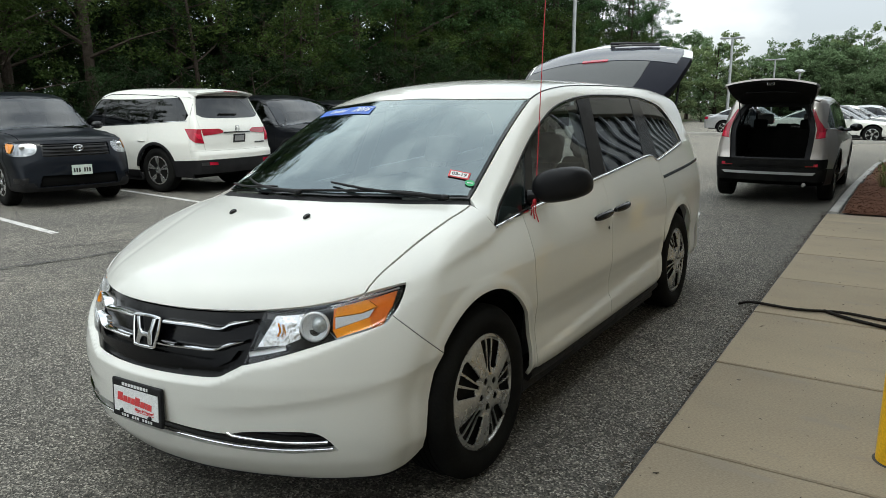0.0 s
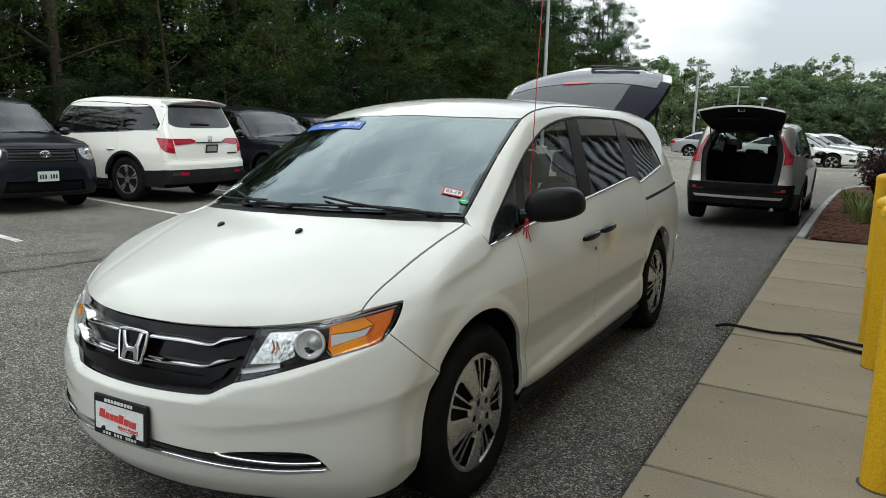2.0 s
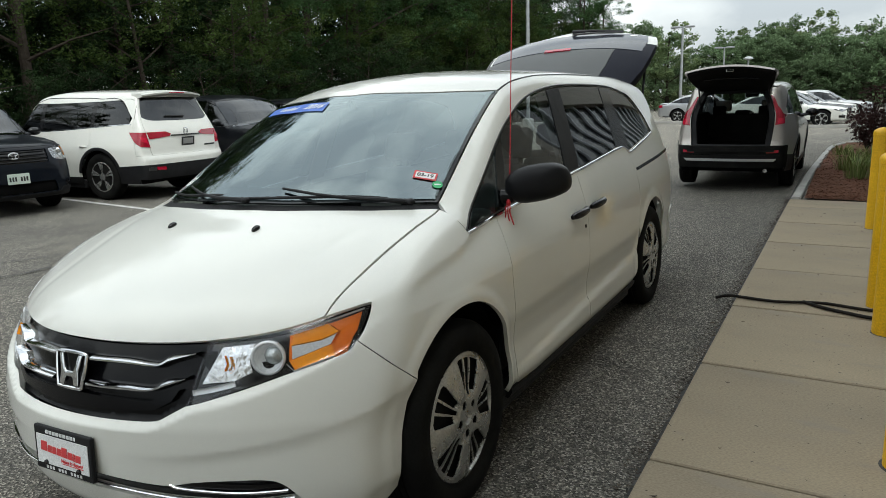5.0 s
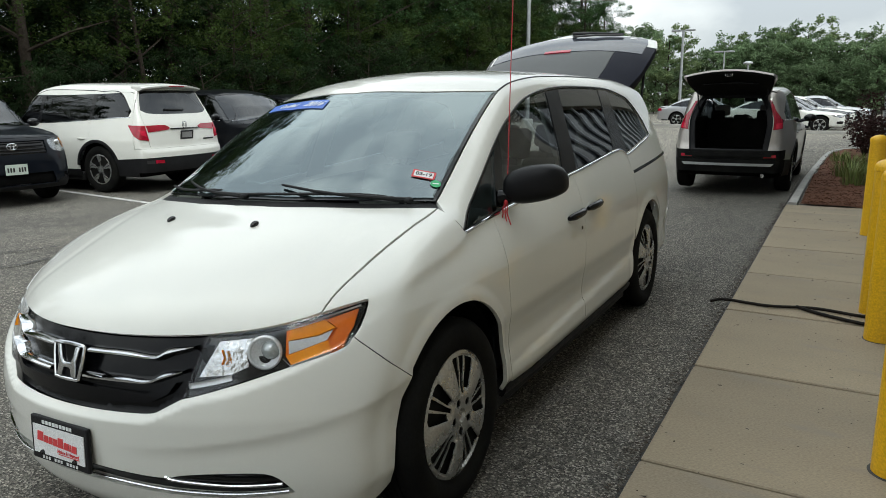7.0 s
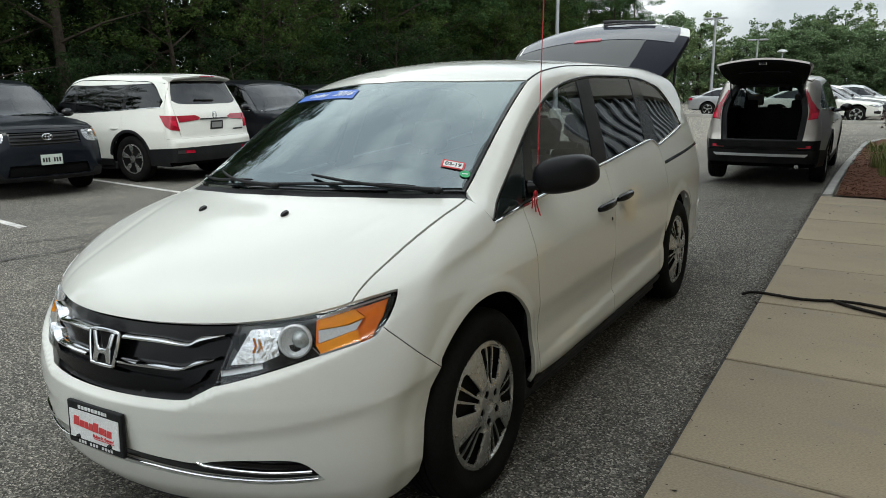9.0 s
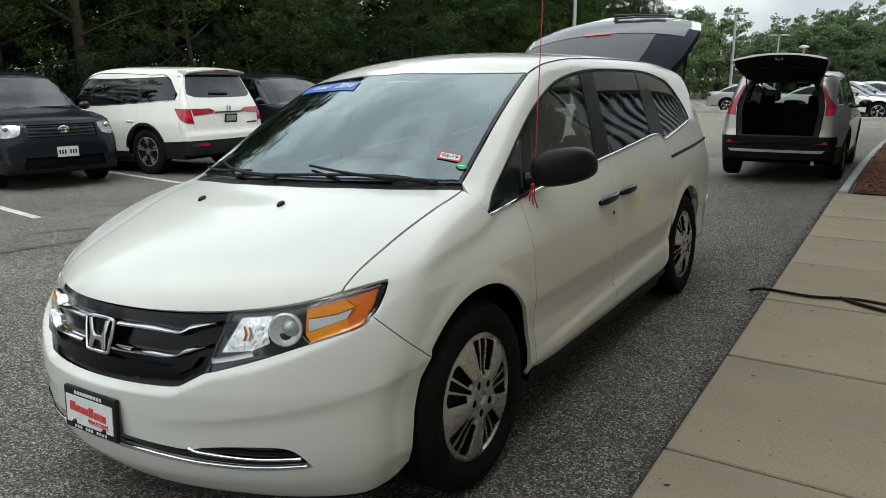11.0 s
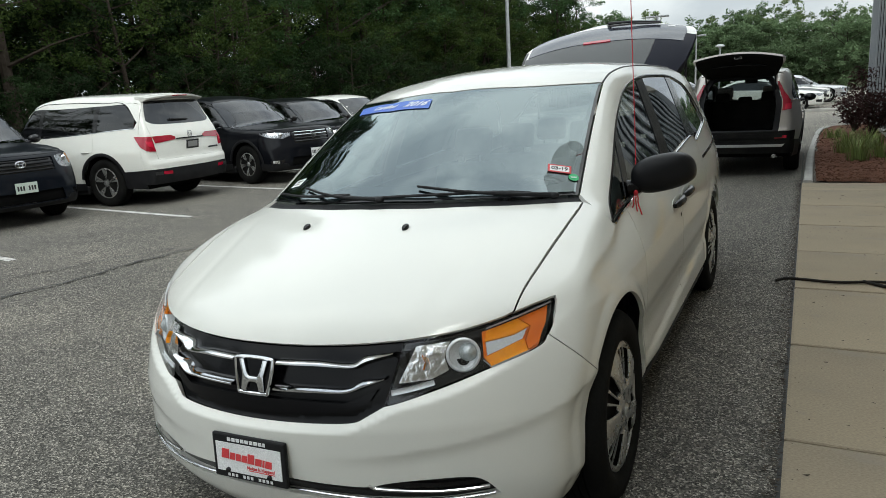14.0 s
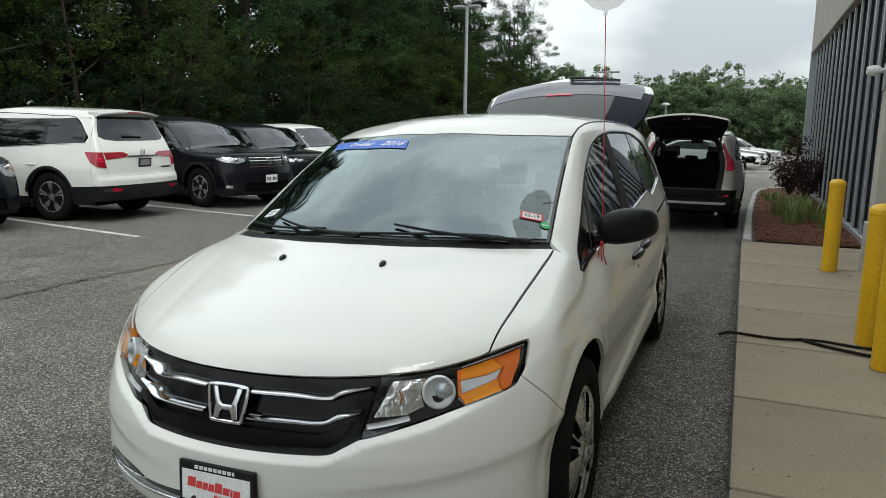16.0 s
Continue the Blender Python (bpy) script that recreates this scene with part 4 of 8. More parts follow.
# ---- wheels ----
def wheel_meshes(R, rim, style, width=0.225):
    """Meshes of a wheel that faces +x, its outer face at x = 0."""
    side, w = R - rim, width
    bm = bmesh.new()
    prof = [(rim - 0.004, -0.02), (rim + 0.012, -0.008), (rim + 0.25 * side, 0.004), (rim + 0.55 * side, 0.006), (rim + 0.8 * side, -0.002), (R - 0.012, -0.016), (R - 0.002, -0.032)]
    for k in range(5):
        x0 = -0.04 - (w - 0.08) * k / 5
        prof += [(R, x0), (R, x0 - (w - 0.08) / 5 * 0.78), (R - 0.008, x0 - (w - 0.08) / 5 * 0.8), (R - 0.008, x0 - (w - 0.08) / 5 * 0.98)]
    prof += [(R - 0.002, -w + 0.03), (R - 0.015, -w + 0.012), (rim + 0.5 * side, -w), (rim, -w + 0.02)]
    lathe(bm, prof, 56, "x")
    tyre = part_mesh("tyre", bm, M["rubber"])
    bm = bmesh.new()
    lathe(bm, [(0.001, -0.10), (0.16, -0.10), (rim - 0.02, -0.12), (rim - 0.012, -0.02), (rim + 0.004, -0.012), (rim + 0.003, -w + 0.03)], 48, "x")
    barrel = part_mesh("wheel", bm, M["dark_metal"])
    # face: polar cells, left out where it is pierced
    bm = bmesh.new()
    fine = style == "cover"
    na = 360 if fine else 180
    r_of = [0.001, 0.022, 0.03, 0.045, 0.062, 0.075, 0.09, 0.11, 0.13, 0.15, 0.17, 0.188, 0.2, 0.212, rim + 0.0]
    r_of = [r * rim / 0.225 if 0.03 < r < 0.22 else r for r in r_of[:-1]] + [rim - 0.001]
    if fine:
        r_of = [0.001, 0.020, 0.028, 0.030, 0.036, 0.040] + [0.043 + 0.003 * k for k in range(13)] + [0.085 + (rim - 0.020 - 0.085) * k / 14 for k in range(15)] + [rim - 0.015, rim - 0.010, rim - 0.004, rim + 0.001]
    nr = len(r_of)

    def high(r, a):
        s = r / rim
        if fine:
            g = min(a % 72, 72 - a % 72)
            dome = 0.010 - 0.030 * (s - 0.30) ** 2 - (0.010 if s < 0.10 else 0.0)
            edge = 0.008 * max(0.0, (s - 0.90) / 0.10)
            petal = min(1.0, max(0.0, (g - 12 - 4 * s) / 8)) if s > 0.3 else 1.0
            return dome - edge - 0.012 * (1 - petal) * min(1.0, (s - 0.3) / 0.15) * (s < 0.95) + 0.003 * math.sin(radians(min(90, 5 * max(0, g - 18)))) * (s > 0.35)
        return 0.004 + (-0.012 if s < 0.18 else -0.024 if s < 0.36 else -0.024 + 0.022 * math.sin(min(1, (s - 0.36) / 0.5) * math.pi / 2) - 0.012 * max(0, (s - 0.86) / 0.14))

    def open_cell(a, s):
        deg = a % 72
        if style == "cover":
            g = min(deg, 72 - deg)
            if math.hypot(s * rim - 0.060, s * rim * radians(36 - g)) < 0.0155:
                return True
            if not (0.36 if g < 8.5 else 0.42) < s < 0.925:
                return False
            if g > 21.0:
                return False
            return not 5.0 < g < 8.0
        if not 0.26 < s < 0.93:
            return False
        d = (a + 0.0) % 72
        half = 10.0 + 4.0 * (s - 0.26)
        spoke = abs(d - 36) < half
        slot = abs(d - 36) < 2.6 and s > 0.42
        return not spoke or slot

    grid = [[bm.verts.new((high(r, 360 * k / na), r * math.cos(2 * math.pi * k / na), r * math.sin(2 * math.pi * k / na))) for k in range(na)] for r in r_of]
    faces = []
    for i in range(nr - 1):
        s = (r_of[i] + r_of[i + 1]) / 2 / rim
        for k in range(na):
            if not open_cell(360 * (k + 0.5) / na, s):
                faces.append(bm.faces.new((grid[i][k], grid[i + 1][k], grid[i + 1][(k + 1) % na], grid[i][(k + 1) % na])))
    bmesh.ops.delete(bm, geom=[v for v in bm.verts if not v.link_faces], context="VERTS")
    out = bmesh.ops.extrude_face_region(bm, geom=bm.faces[:])
    back = [g for g in out["geom"] if isinstance(g, bmesh.types.BMVert)]
    bmesh.ops.translate(bm, vec=(-0.005 if fine else -0.014, 0, 0), verts=back)
    face = part_mesh("wheel_cover", bm, M["alloy"])
    bm = bmesh.new()
    lathe(bm, [(0.0095, -0.03), (0.0095, -0.012), (0.007, -0.006), (0.001, -0.006)], 6, "x")
    lugs = part_mesh("lug_nut", bm, M["dark_metal"])
    bm = bmesh.new()
    lathe(bm, [(0.001, -0.13), (rim * 0.62, -0.13), (rim * 0.62, -0.115), (0.001, -0.115)], 32, "x")
    disc = part_mesh("brake_disc", bm, M["brake"])
    return dict(wheel=barrel, tyre=tyre, wheel_cover=face, lug_nut=lugs, brake_disc=disc)


def part_mesh(name, bm, mat, smooth=True):
    me = bpy.data.meshes.new(name)
    bmesh.ops.recalc_face_normals(bm, faces=bm.faces)
    bm.to_mesh(me)
    bm.free()
    me.materials.append(mat)
    if smooth:
        me.polygons.foreach_set("use_smooth", [True] * len(me.polygons))
        me.set_sharp_from_angle(angle=radians(35))
    return me


WHEELS = {}


def put_wheel(car, x, y, z, R, rim, style, turn=0.0, spin=0.0):
    key = (R, rim, style)
    if key not in WHEELS:
        WHEELS[key] = wheel_meshes(*key)
    got = WHEELS[key]
    w = new("wheel", got["wheel"])
    w.parent = car
    w.matrix_local = pose(x, y, z, 0, 0, (0 if x > 0 else 180) + turn) @ pose(0, 0, 0, spin)
    for name in ("tyre", "wheel_cover", "brake_disc"):
        o = new(name, got[name])
        o.parent = w
    for k in range(5 if style == "cover" else 0):
        a = 2 * math.pi * (k + 0.5) / 5
        o = new("lug_nut", got["lug_nut"])
        o.parent = w
        o.location = (0, 0.060 * math.cos(a), 0.060 * math.sin(a))
    return w


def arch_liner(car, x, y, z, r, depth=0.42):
    """The well behind a wheel: a near-black sheet with the shade in its colour."""
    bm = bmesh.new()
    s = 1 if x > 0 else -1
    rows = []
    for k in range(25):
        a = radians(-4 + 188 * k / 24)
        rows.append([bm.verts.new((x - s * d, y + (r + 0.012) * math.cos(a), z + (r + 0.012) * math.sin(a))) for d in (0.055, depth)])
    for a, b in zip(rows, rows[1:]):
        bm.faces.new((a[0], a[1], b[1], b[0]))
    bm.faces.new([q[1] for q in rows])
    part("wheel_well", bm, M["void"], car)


def ellipsoid(bm, c, r, seg=20, rings=12, m=None):
    got = bmesh.ops.create_uvsphere(bm, u_segments=seg, v_segments=rings, radius=1.0)["verts"]
    bmesh.ops.transform(bm, matrix=(m or Matrix()) @ Matrix.LocRotScale(c, None, r), verts=got)
    return got


def car_seat(car, x, y, z, w=0.52, tall=0.56, lean=24):
    bm = bmesh.new()
    box(bm, x - w / 2, x + w / 2, y - 0.28, y + 0.26, z, z + 0.15, 0.05, 3)
    seat = part("seat", bm, M["fabric"], car, smooth=True)
    bm = bmesh.new()
    m = Matrix.Translation((x, y + 0.24, z + 0.12)) @ Euler((radians(-lean), 0, 0)).to_matrix().to_4x4()
    box(bm, -w / 2 + 0.02, w / 2 - 0.02, -0.07, 0.07, 0, tall, 0.055, 3, m)
    part("seat_back", bm, M["fabric"], seat, smooth=True)
    bm = bmesh.new()
    box(bm, -0.13, 0.13, -0.045, 0.045, tall + 0.05, tall + 0.24, 0.035, 3, m)
    for s in (-0.06, 0.06):
        tube(bm, [m @ Vector((s, 0, tall - 0.02)), m @ Vector((s, 0, tall + 0.08))], 0.006, 6)
    part("headrest", bm, M["fabric"], seat, smooth=True)


def number_plate(car, at, mat, w=0.305, h=0.152, bars=True):
    """A plate whose writing is plain bars."""
    bm = bmesh.new()
    box(bm, -w / 2, w / 2, -0.002, 0.002, -h / 2, h / 2, 0.0018, 1, at)
    p = part("number_plate", bm, mat, car)
    for k in range(7 if bars else 0):
        if k != 3:
            u = -0.115 + 0.0383 * k
            bm = bmesh.new()
            box(bm, u - 0.012, u + 0.012, -0.004, -0.002, -0.035, 0.03, 0.0, 1, at)
            part("print_bar", bm, M["ink"], p)
    return p

# ---- the white van ----
VAN_AT = Matrix.Translation((0.98, 0, 0)) @ pose(0, 0, 0, 0, -2.0, 0) @ Matrix.Translation((-0.98, 0, 0))
V = van_shell()
van = thing("minivan", VAN_AT, "pearl white minivan parked with its tailgate open", "minivan")
WHITE, R_ARCH = M["white_paint"], 0.437


def nose_xy(pts):
    """Plan points under points given on the nose."""
    return [(p[0], p[1]) for p in V.lift("nose", pts)]


def nose_side(pts):
    return [(p[1], p[2]) for p in V.lift("nose", pts)]


def top_side(pts):
    return [(p[1], p[2]) for p in V.lift("top", pts)]


# outlines shared by neighbouring panels
lamp_top = spline([(22.4, 0.838), (30.5, 0.852), (38.4, 0.879), (46.0, 0.908)], 6)
lamp_low = spline([(46.0, 0.908), (45.0, 0.862), (43.0, 0.808), (41.1, 0.778), (33.8, 0.737), (26.5, 0.692), (19.4, 0.652)], 6)
hood_lead = spline([(0, 0.832), (8, 0.832), (16, 0.834), (22.4, 0.838)], 5)
hood_seam = spline([(0.778, -0.518), (0.784, -0.42), (0.798, -0.30), (0.813, -0.12), (0.817, 0.03), (0.815, 0.185)], 6)
cowl_line = spline([(0.815, 0.185), (0.70, 0.105), (0.535, 0.02), (0.25, -0.065), (0.0, -0.088)], 6)
glass_low = spline([(0.790, 0.225), (0.69, 0.150), (0.53, 0.066), (0.25, -0.02), (0.0, -0.043)], 6)
screen_edge = spline([(0.790, 0.225), (0.765, 0.43), (0.733, 0.72), (0.700, 1.03)], 6)
screen_top = spline([(0.700, 1.03), (0.60, 0.955), (0.35, 0.835), (0.0, 0.778)], 6)
roof_edge = spline([(0.700, 1.03), (0.690, 1.4), (0.685, 2.2), (0.665, 3.0), (0.60, 3.78)], 8)
lamp_xy = nose_xy([q for q in lamp_top if q[0] < 38.7])

right = nose_xy(hood_lead)[:-1] + lamp_xy[:-1] + hood_seam + cowl_line
hood_outline = right + [(-x, y) for x, y in right[::-1]]
skin("hood", V, "top", hood_outline, WHITE, van, step=0.022, gap=0.001)
right = glass_low[::-1] + screen_edge + screen_top
skin("windshield", V, "top", right + [(-x, y) for x, y in right[::-1]], M["windshield"], van, step=0.035, gap=0.016, out=0.002, rim=0.004).visible_shadow = False
# black ceramic border of the screen
right = glass_low[::-1] + screen_edge + screen_top
inner = [(0.0, 0.045), (0.3, 0.065), (0.5, 0.125), (0.66, 0.205), (0.738, 0.285), (0.722, 0.5), (0.69, 0.78), (0.662, 0.965), (0.58, 0.905), (0.35, 0.79), (0.0, 0.735)]
skin("screen_border", V, "top", right + [(-x, y) for x, y in right[::-1]], M["gloss_black"], van, step=0.035, gap=0.003, out=-0.003, rim=0.0,
     holes=[inner + [(-x, y) for x, y in inner[::-1]]])
right = cowl_line[::-1] + glass_low
skin("cowl", V, "top", right + [(-x, y) for x, y in right[::-1]], M["plastic"], van, step=0.02, gap=0.001, out=-0.012)
right = screen_top[::-1] + roof_edge + [(0.3, 3.83), (0.0, 3.85)]
skin("roof", V, "top", right + [(-x, y) for x, y in right[::-1]], WHITE, van, step=0.05, gap=0.0015)

# sides
front_edge = nose_side([(51.0, 0.25), (51.2, 0.45), (51.0, 0.62)])
SILL = 0.285
arch_f = [p for p in arc(0.0, 0.36, R_ARCH, 180 + 14, -10, 36)]
arch_r = [p for p in arc(3.0, 0.36, R_ARCH, 180 + 10, -10, 36)]
fender_top = top_side(hood_seam)
lamp_side = nose_side([(38.7, 0.8805), (42, 0.894), (46.0, 0.908), (45.6, 0.888), (45.0, 0.862), (44.1, 0.834), (43.0, 0.808)])
bump_seam = nose_side(spline([(43.0, 0.808), (46.0, 0.750), (49.0, 0.688), (52.0, 0.628)], 4))
door_front = spline([(0.485, 1.054), (0.46, 0.92), (0.453, 0.77), (0.478, 0.60), (0.497, 0.45), (0.512, 0.30)], 6)
belt_a = spline([(0.200, 1.030), (0.36, 1.042), (0.485, 1.054)], 4)
fender = lamp_side[::1] + bump_seam[1:] + [p for p in arch_f if p[1] < 0.9 and not (p[0] < -0.3 and p[1] < 0.635)] + [(0.512, 0.30)] + door_front[::-1][1:] + belt_a[::-1] + [(0.185, 1.075), (0.185, 1.115)] + fender_top[::-1]
both("fender", V, "side", fender, WHITE, van, step=0.013)

belt_f = spline([(0.485, 1.054), (0.8, 1.082), (1.15, 1.112), (1.495, 1.140)], 5)
belt_r = spline([(1.495, 1.140), (1.9, 1.167), (2.33, 1.195), (2.52, 1.195), (2.60, 1.160), (2.66, 1.158)], 5)
belt_q = spline([(2.66, 1.158), (3.0, 1.197), (3.25, 1.226), (3.43, 1.250)], 5)
b_seam = [(1.495, 1.140), (1.490, 0.87), (1.498, 0.6), (1.515, SILL)]
front_door = door_front + [(0.55, SILL), (1.515, SILL)] + b_seam[::-1][1:] + belt_f[::-1][1:]
both("front_door", V, "side", front_door, WHITE, van, step=0.018)
slide_rear = spline([(2.62, 1.158), (2.63, 0.98), (2.62, 0.80), (2.585, 0.66)], 6)
sliding_door = b_seam[:-1] + [(1.515, SILL), (2.50, SILL + 0.01)] + [(2.555, 0.36)] + [p for p in arch_r if p[0] < 2.60 and 0.36 < p[1] < 0.66] + slide_rear[::-1] + belt_r[::-1][1:]
both("sliding_door", V, "side", sliding_door, WHITE, van, step=0.022)
rear_line = [(p[1], p[2]) for p in V.lift("tail", [(62, 0.35), (60, 0.6), (58, 0.9), (55, 1.2)])]
quarter = slide_rear + [p for p in arch_r if p[0] > 2.60 and p[1] > 0.30] + [(3.46, 0.27), (3.9, 0.27)] + rear_line + [(3.76, 1.40), (3.50, 1.29), (3.43, 1.250)] + belt_q[::-1][1:]
both("rear_quarter_panel", V, "side", quarter, WHITE, van, step=0.035)
# side window band: black backing, then panes
dlo_top = spline([(0.200, 1.040), (0.46, 1.195), (0.714, 1.345), (0.944, 1.455), (1.24, 1.552), (1.63, 1.604), (2.1, 1.615), (2.66, 1.606), (3.0, 1.565), (3.18, 1.520), (3.36, 1.385), (3.43, 1.250)], 6)
rail = [(0.185, 1.115)] + top_side(screen_edge) + top_side(roof_edge)[1:] + [(3.86, 1.56), (3.80, 1.42), (3.50, 1.29)] + dlo_top[::-1] + [(0.185, 1.075)]
both("roof_rail", V, "side", rail, WHITE, van, step=0.03)


def under(y):
    return float(np.interp(y, *np.array(dlo_top).T)) - 0.012


def over(y):
    line = np.array(belt_a + belt_f[1:] + belt_r[1:] + belt_q[1:])
    return float(np.interp(y, line[:, 0], line[:, 1])) + 0.012


def pane(y0, y1, slant0=0.0, slant1=0.0, n=10):
    """An outline between two pillars that follows the belt and the roof line."""
    lo = [(y0 + (y1 - y0) * k / n, over(y0 + (y1 - y0) * k / n)) for k in range(n + 1)]
    a, b = y0 + slant0, y1 + slant1
    hi = [(a + (b - a) * k / n, under(a + (b - a) * k / n)) for k in range(n + 1)]
    return lo + hi[::-1]


both("quarter_light", V, "side", [(0.255, over(0.255)), (0.40, over(0.40)), (0.535, over(0.535)), (0.615, 1.20), (0.675, 1.305), (0.48, under(0.48)), (0.33, under(0.33))], M["side_glass"], van, out=-0.006, rim=0.004, gap=0.0)
both("front_door_glass", V, "side", [(y, over(y)) for y in np.linspace(0.60, 1.37, 9)] + [(1.55, under(1.55))] + [(y, under(y)) for y in np.linspace(1.5, 0.78, 12)], M["side_glass"], van, out=-0.006, rim=0.004, gap=0.0)
both("sliding_door_glass", V, "side", pane(1.55, 2.36, 0.19, 0.165), M["dark_glass"], van, out=-0.006, rim=0.004, gap=0.0)
both("rear_quarter_glass", V, "side", pane(2.65, 3.385, 0.05, -0.10), M["dark_glass"], van, out=-0.006, rim=0.004, gap=0.0)
both("mirror_post", V, "side", [(0.53, over(0.53)), (0.61, over(0.61)), (0.785, under(0.785)), (0.70, under(0.70)), (0.66, 1.285)], M["gloss_black"], van, out=-0.003, gap=0.0)
both("door_pillar", V, "side", [(1.36, over(1.36)), (1.555, over(1.555)), (1.745, under(1.745)), (1.545, under(1.545))], M["plastic"], van, "satin black pillar", out=-0.002, gap=0.0)
both("rear_pillar", V, "side", [(2.355, over(2.355)), (2.50, over(2.50)), (2.655, over(2.655)), (2.705, under(2.705)), (2.52, under(2.52))], M["gloss_black"], van, out=-0.003, gap=0.0)
for s in (1, -1):
    skin_strip("belt_moulding", V, "side", belt_a + belt_f[1:], M["chrome"], van, 0.014, 0.006, s, "chrome strip")
    skin_strip("belt_moulding", V, "side", belt_r + belt_q[1:], M["chrome"], van, 0.014, 0.006, s, "chrome strip")
    skin_strip("window_seal", V, "side", dlo_top, M["gloss_black"], van, 0.012, 0.004, s)
    skin_strip("slide_track", V, "side", spline([(2.66, 1.036), (3.2, 1.058), (3.69, 1.078), (3.85, 1.085)], 4), M["gloss_black"], van, 0.022, 0.002, s)
    skin_strip("roof_moulding", V, "top", [(s * x, y) for x, y in roof_edge], M["plastic"], van, 0.009, 0.003)
    # sill skirt
    skin_strip("sill_skirt", V, "side", [(y, 0.262) for y in np.linspace(0.47, 2.54, 20)], M["plastic"], van, 0.05, 0.012, s)
    bm = bmesh.new()
    box(bm, s * 0.80, s * 0.925, 0.44, 2.56, 0.17, 0.30, 0.02, 2)
    part("sill", bm, M["plastic"], van)
    arch_liner(van, s * 0.985, 0.0, 0.36, R_ARCH)
    arch_liner(van, s * 0.985, 3.0, 0.36, R_ARCH)
    put_wheel(van, s * 0.998, -0.020, 0.366, 0.368, 0.244, "cover", 0, 5)
    put_wheel(van, s * 0.978, 2.99, 0.368, 0.368, 0.244, "cover", 0, 47)

# nose
grille_low = spline([(19.4, 0.652), (17.3, 0.628), (15.2, 0.607), (11.3, 0.602), (0.0, 0.600)], 5)
right = hood_lead + grille_low
skin("grille", V, "nose", right + [(-a, z) for a, z in right[::-1]], M["grille"], van, "black grille", step=0.013, out=-0.022, rim=0.03)
slot_up = spline([(0.0, 0.418), (6, 0.414), (12, 0.402), (16.4, 0.396), (19.5, 0.408), (24, 0.415), (29.1, 0.414), (31.6, 0.396), (33.8, 0.342)], 5)
slot_low = spline([(33.8, 0.342), (26, 0.330), (18, 0.337), (12, 0.348), (6, 0.360), (0.0, 0.364)], 5)
right_out = [(0.0, 0.19)] + [(a, 0.19 + 0.0006 * max(0, a - 20)) for a in np.linspace(6, 44, 12)] + [(47.6, 0.26), (48.0, 0.33)] + [(48.7, 0.45), (50.0, 0.56), (52.0, 0.628)]
bump_top = spline([(52.0, 0.628), (49.0, 0.688), (46.0, 0.750), (43.0, 0.808)], 4) + lamp_low[13:]
right = right_out + bump_top[1:] + grille_low[1:]
hole = slot_up + slot_low[1:]
skin("front_bumper", V, "nose", right + [(-a, z) for a, z in right[::-1][1:-1]], WHITE, van, step=0.013, gap=0.0015, holes=[hole + [(-a, z) for a, z in hole[::-1][1:-1]]], rim=0.03)
bm_hole = hole + [(-a, z) for a, z in hole[::-1][1:-1]]
skin("lower_intake", V, "nose", bm_hole, M["gloss_black"], van, "black lower intake", step=0.02, out=-0.028, rim=0.0, gap=0.0)
skin("chin", V, "nose", [(-45, 0.195), (45, 0.195), (45, 0.18), (-45, 0.18)], M["plastic"], van, step=0.03, out=0.004, gap=0.0)
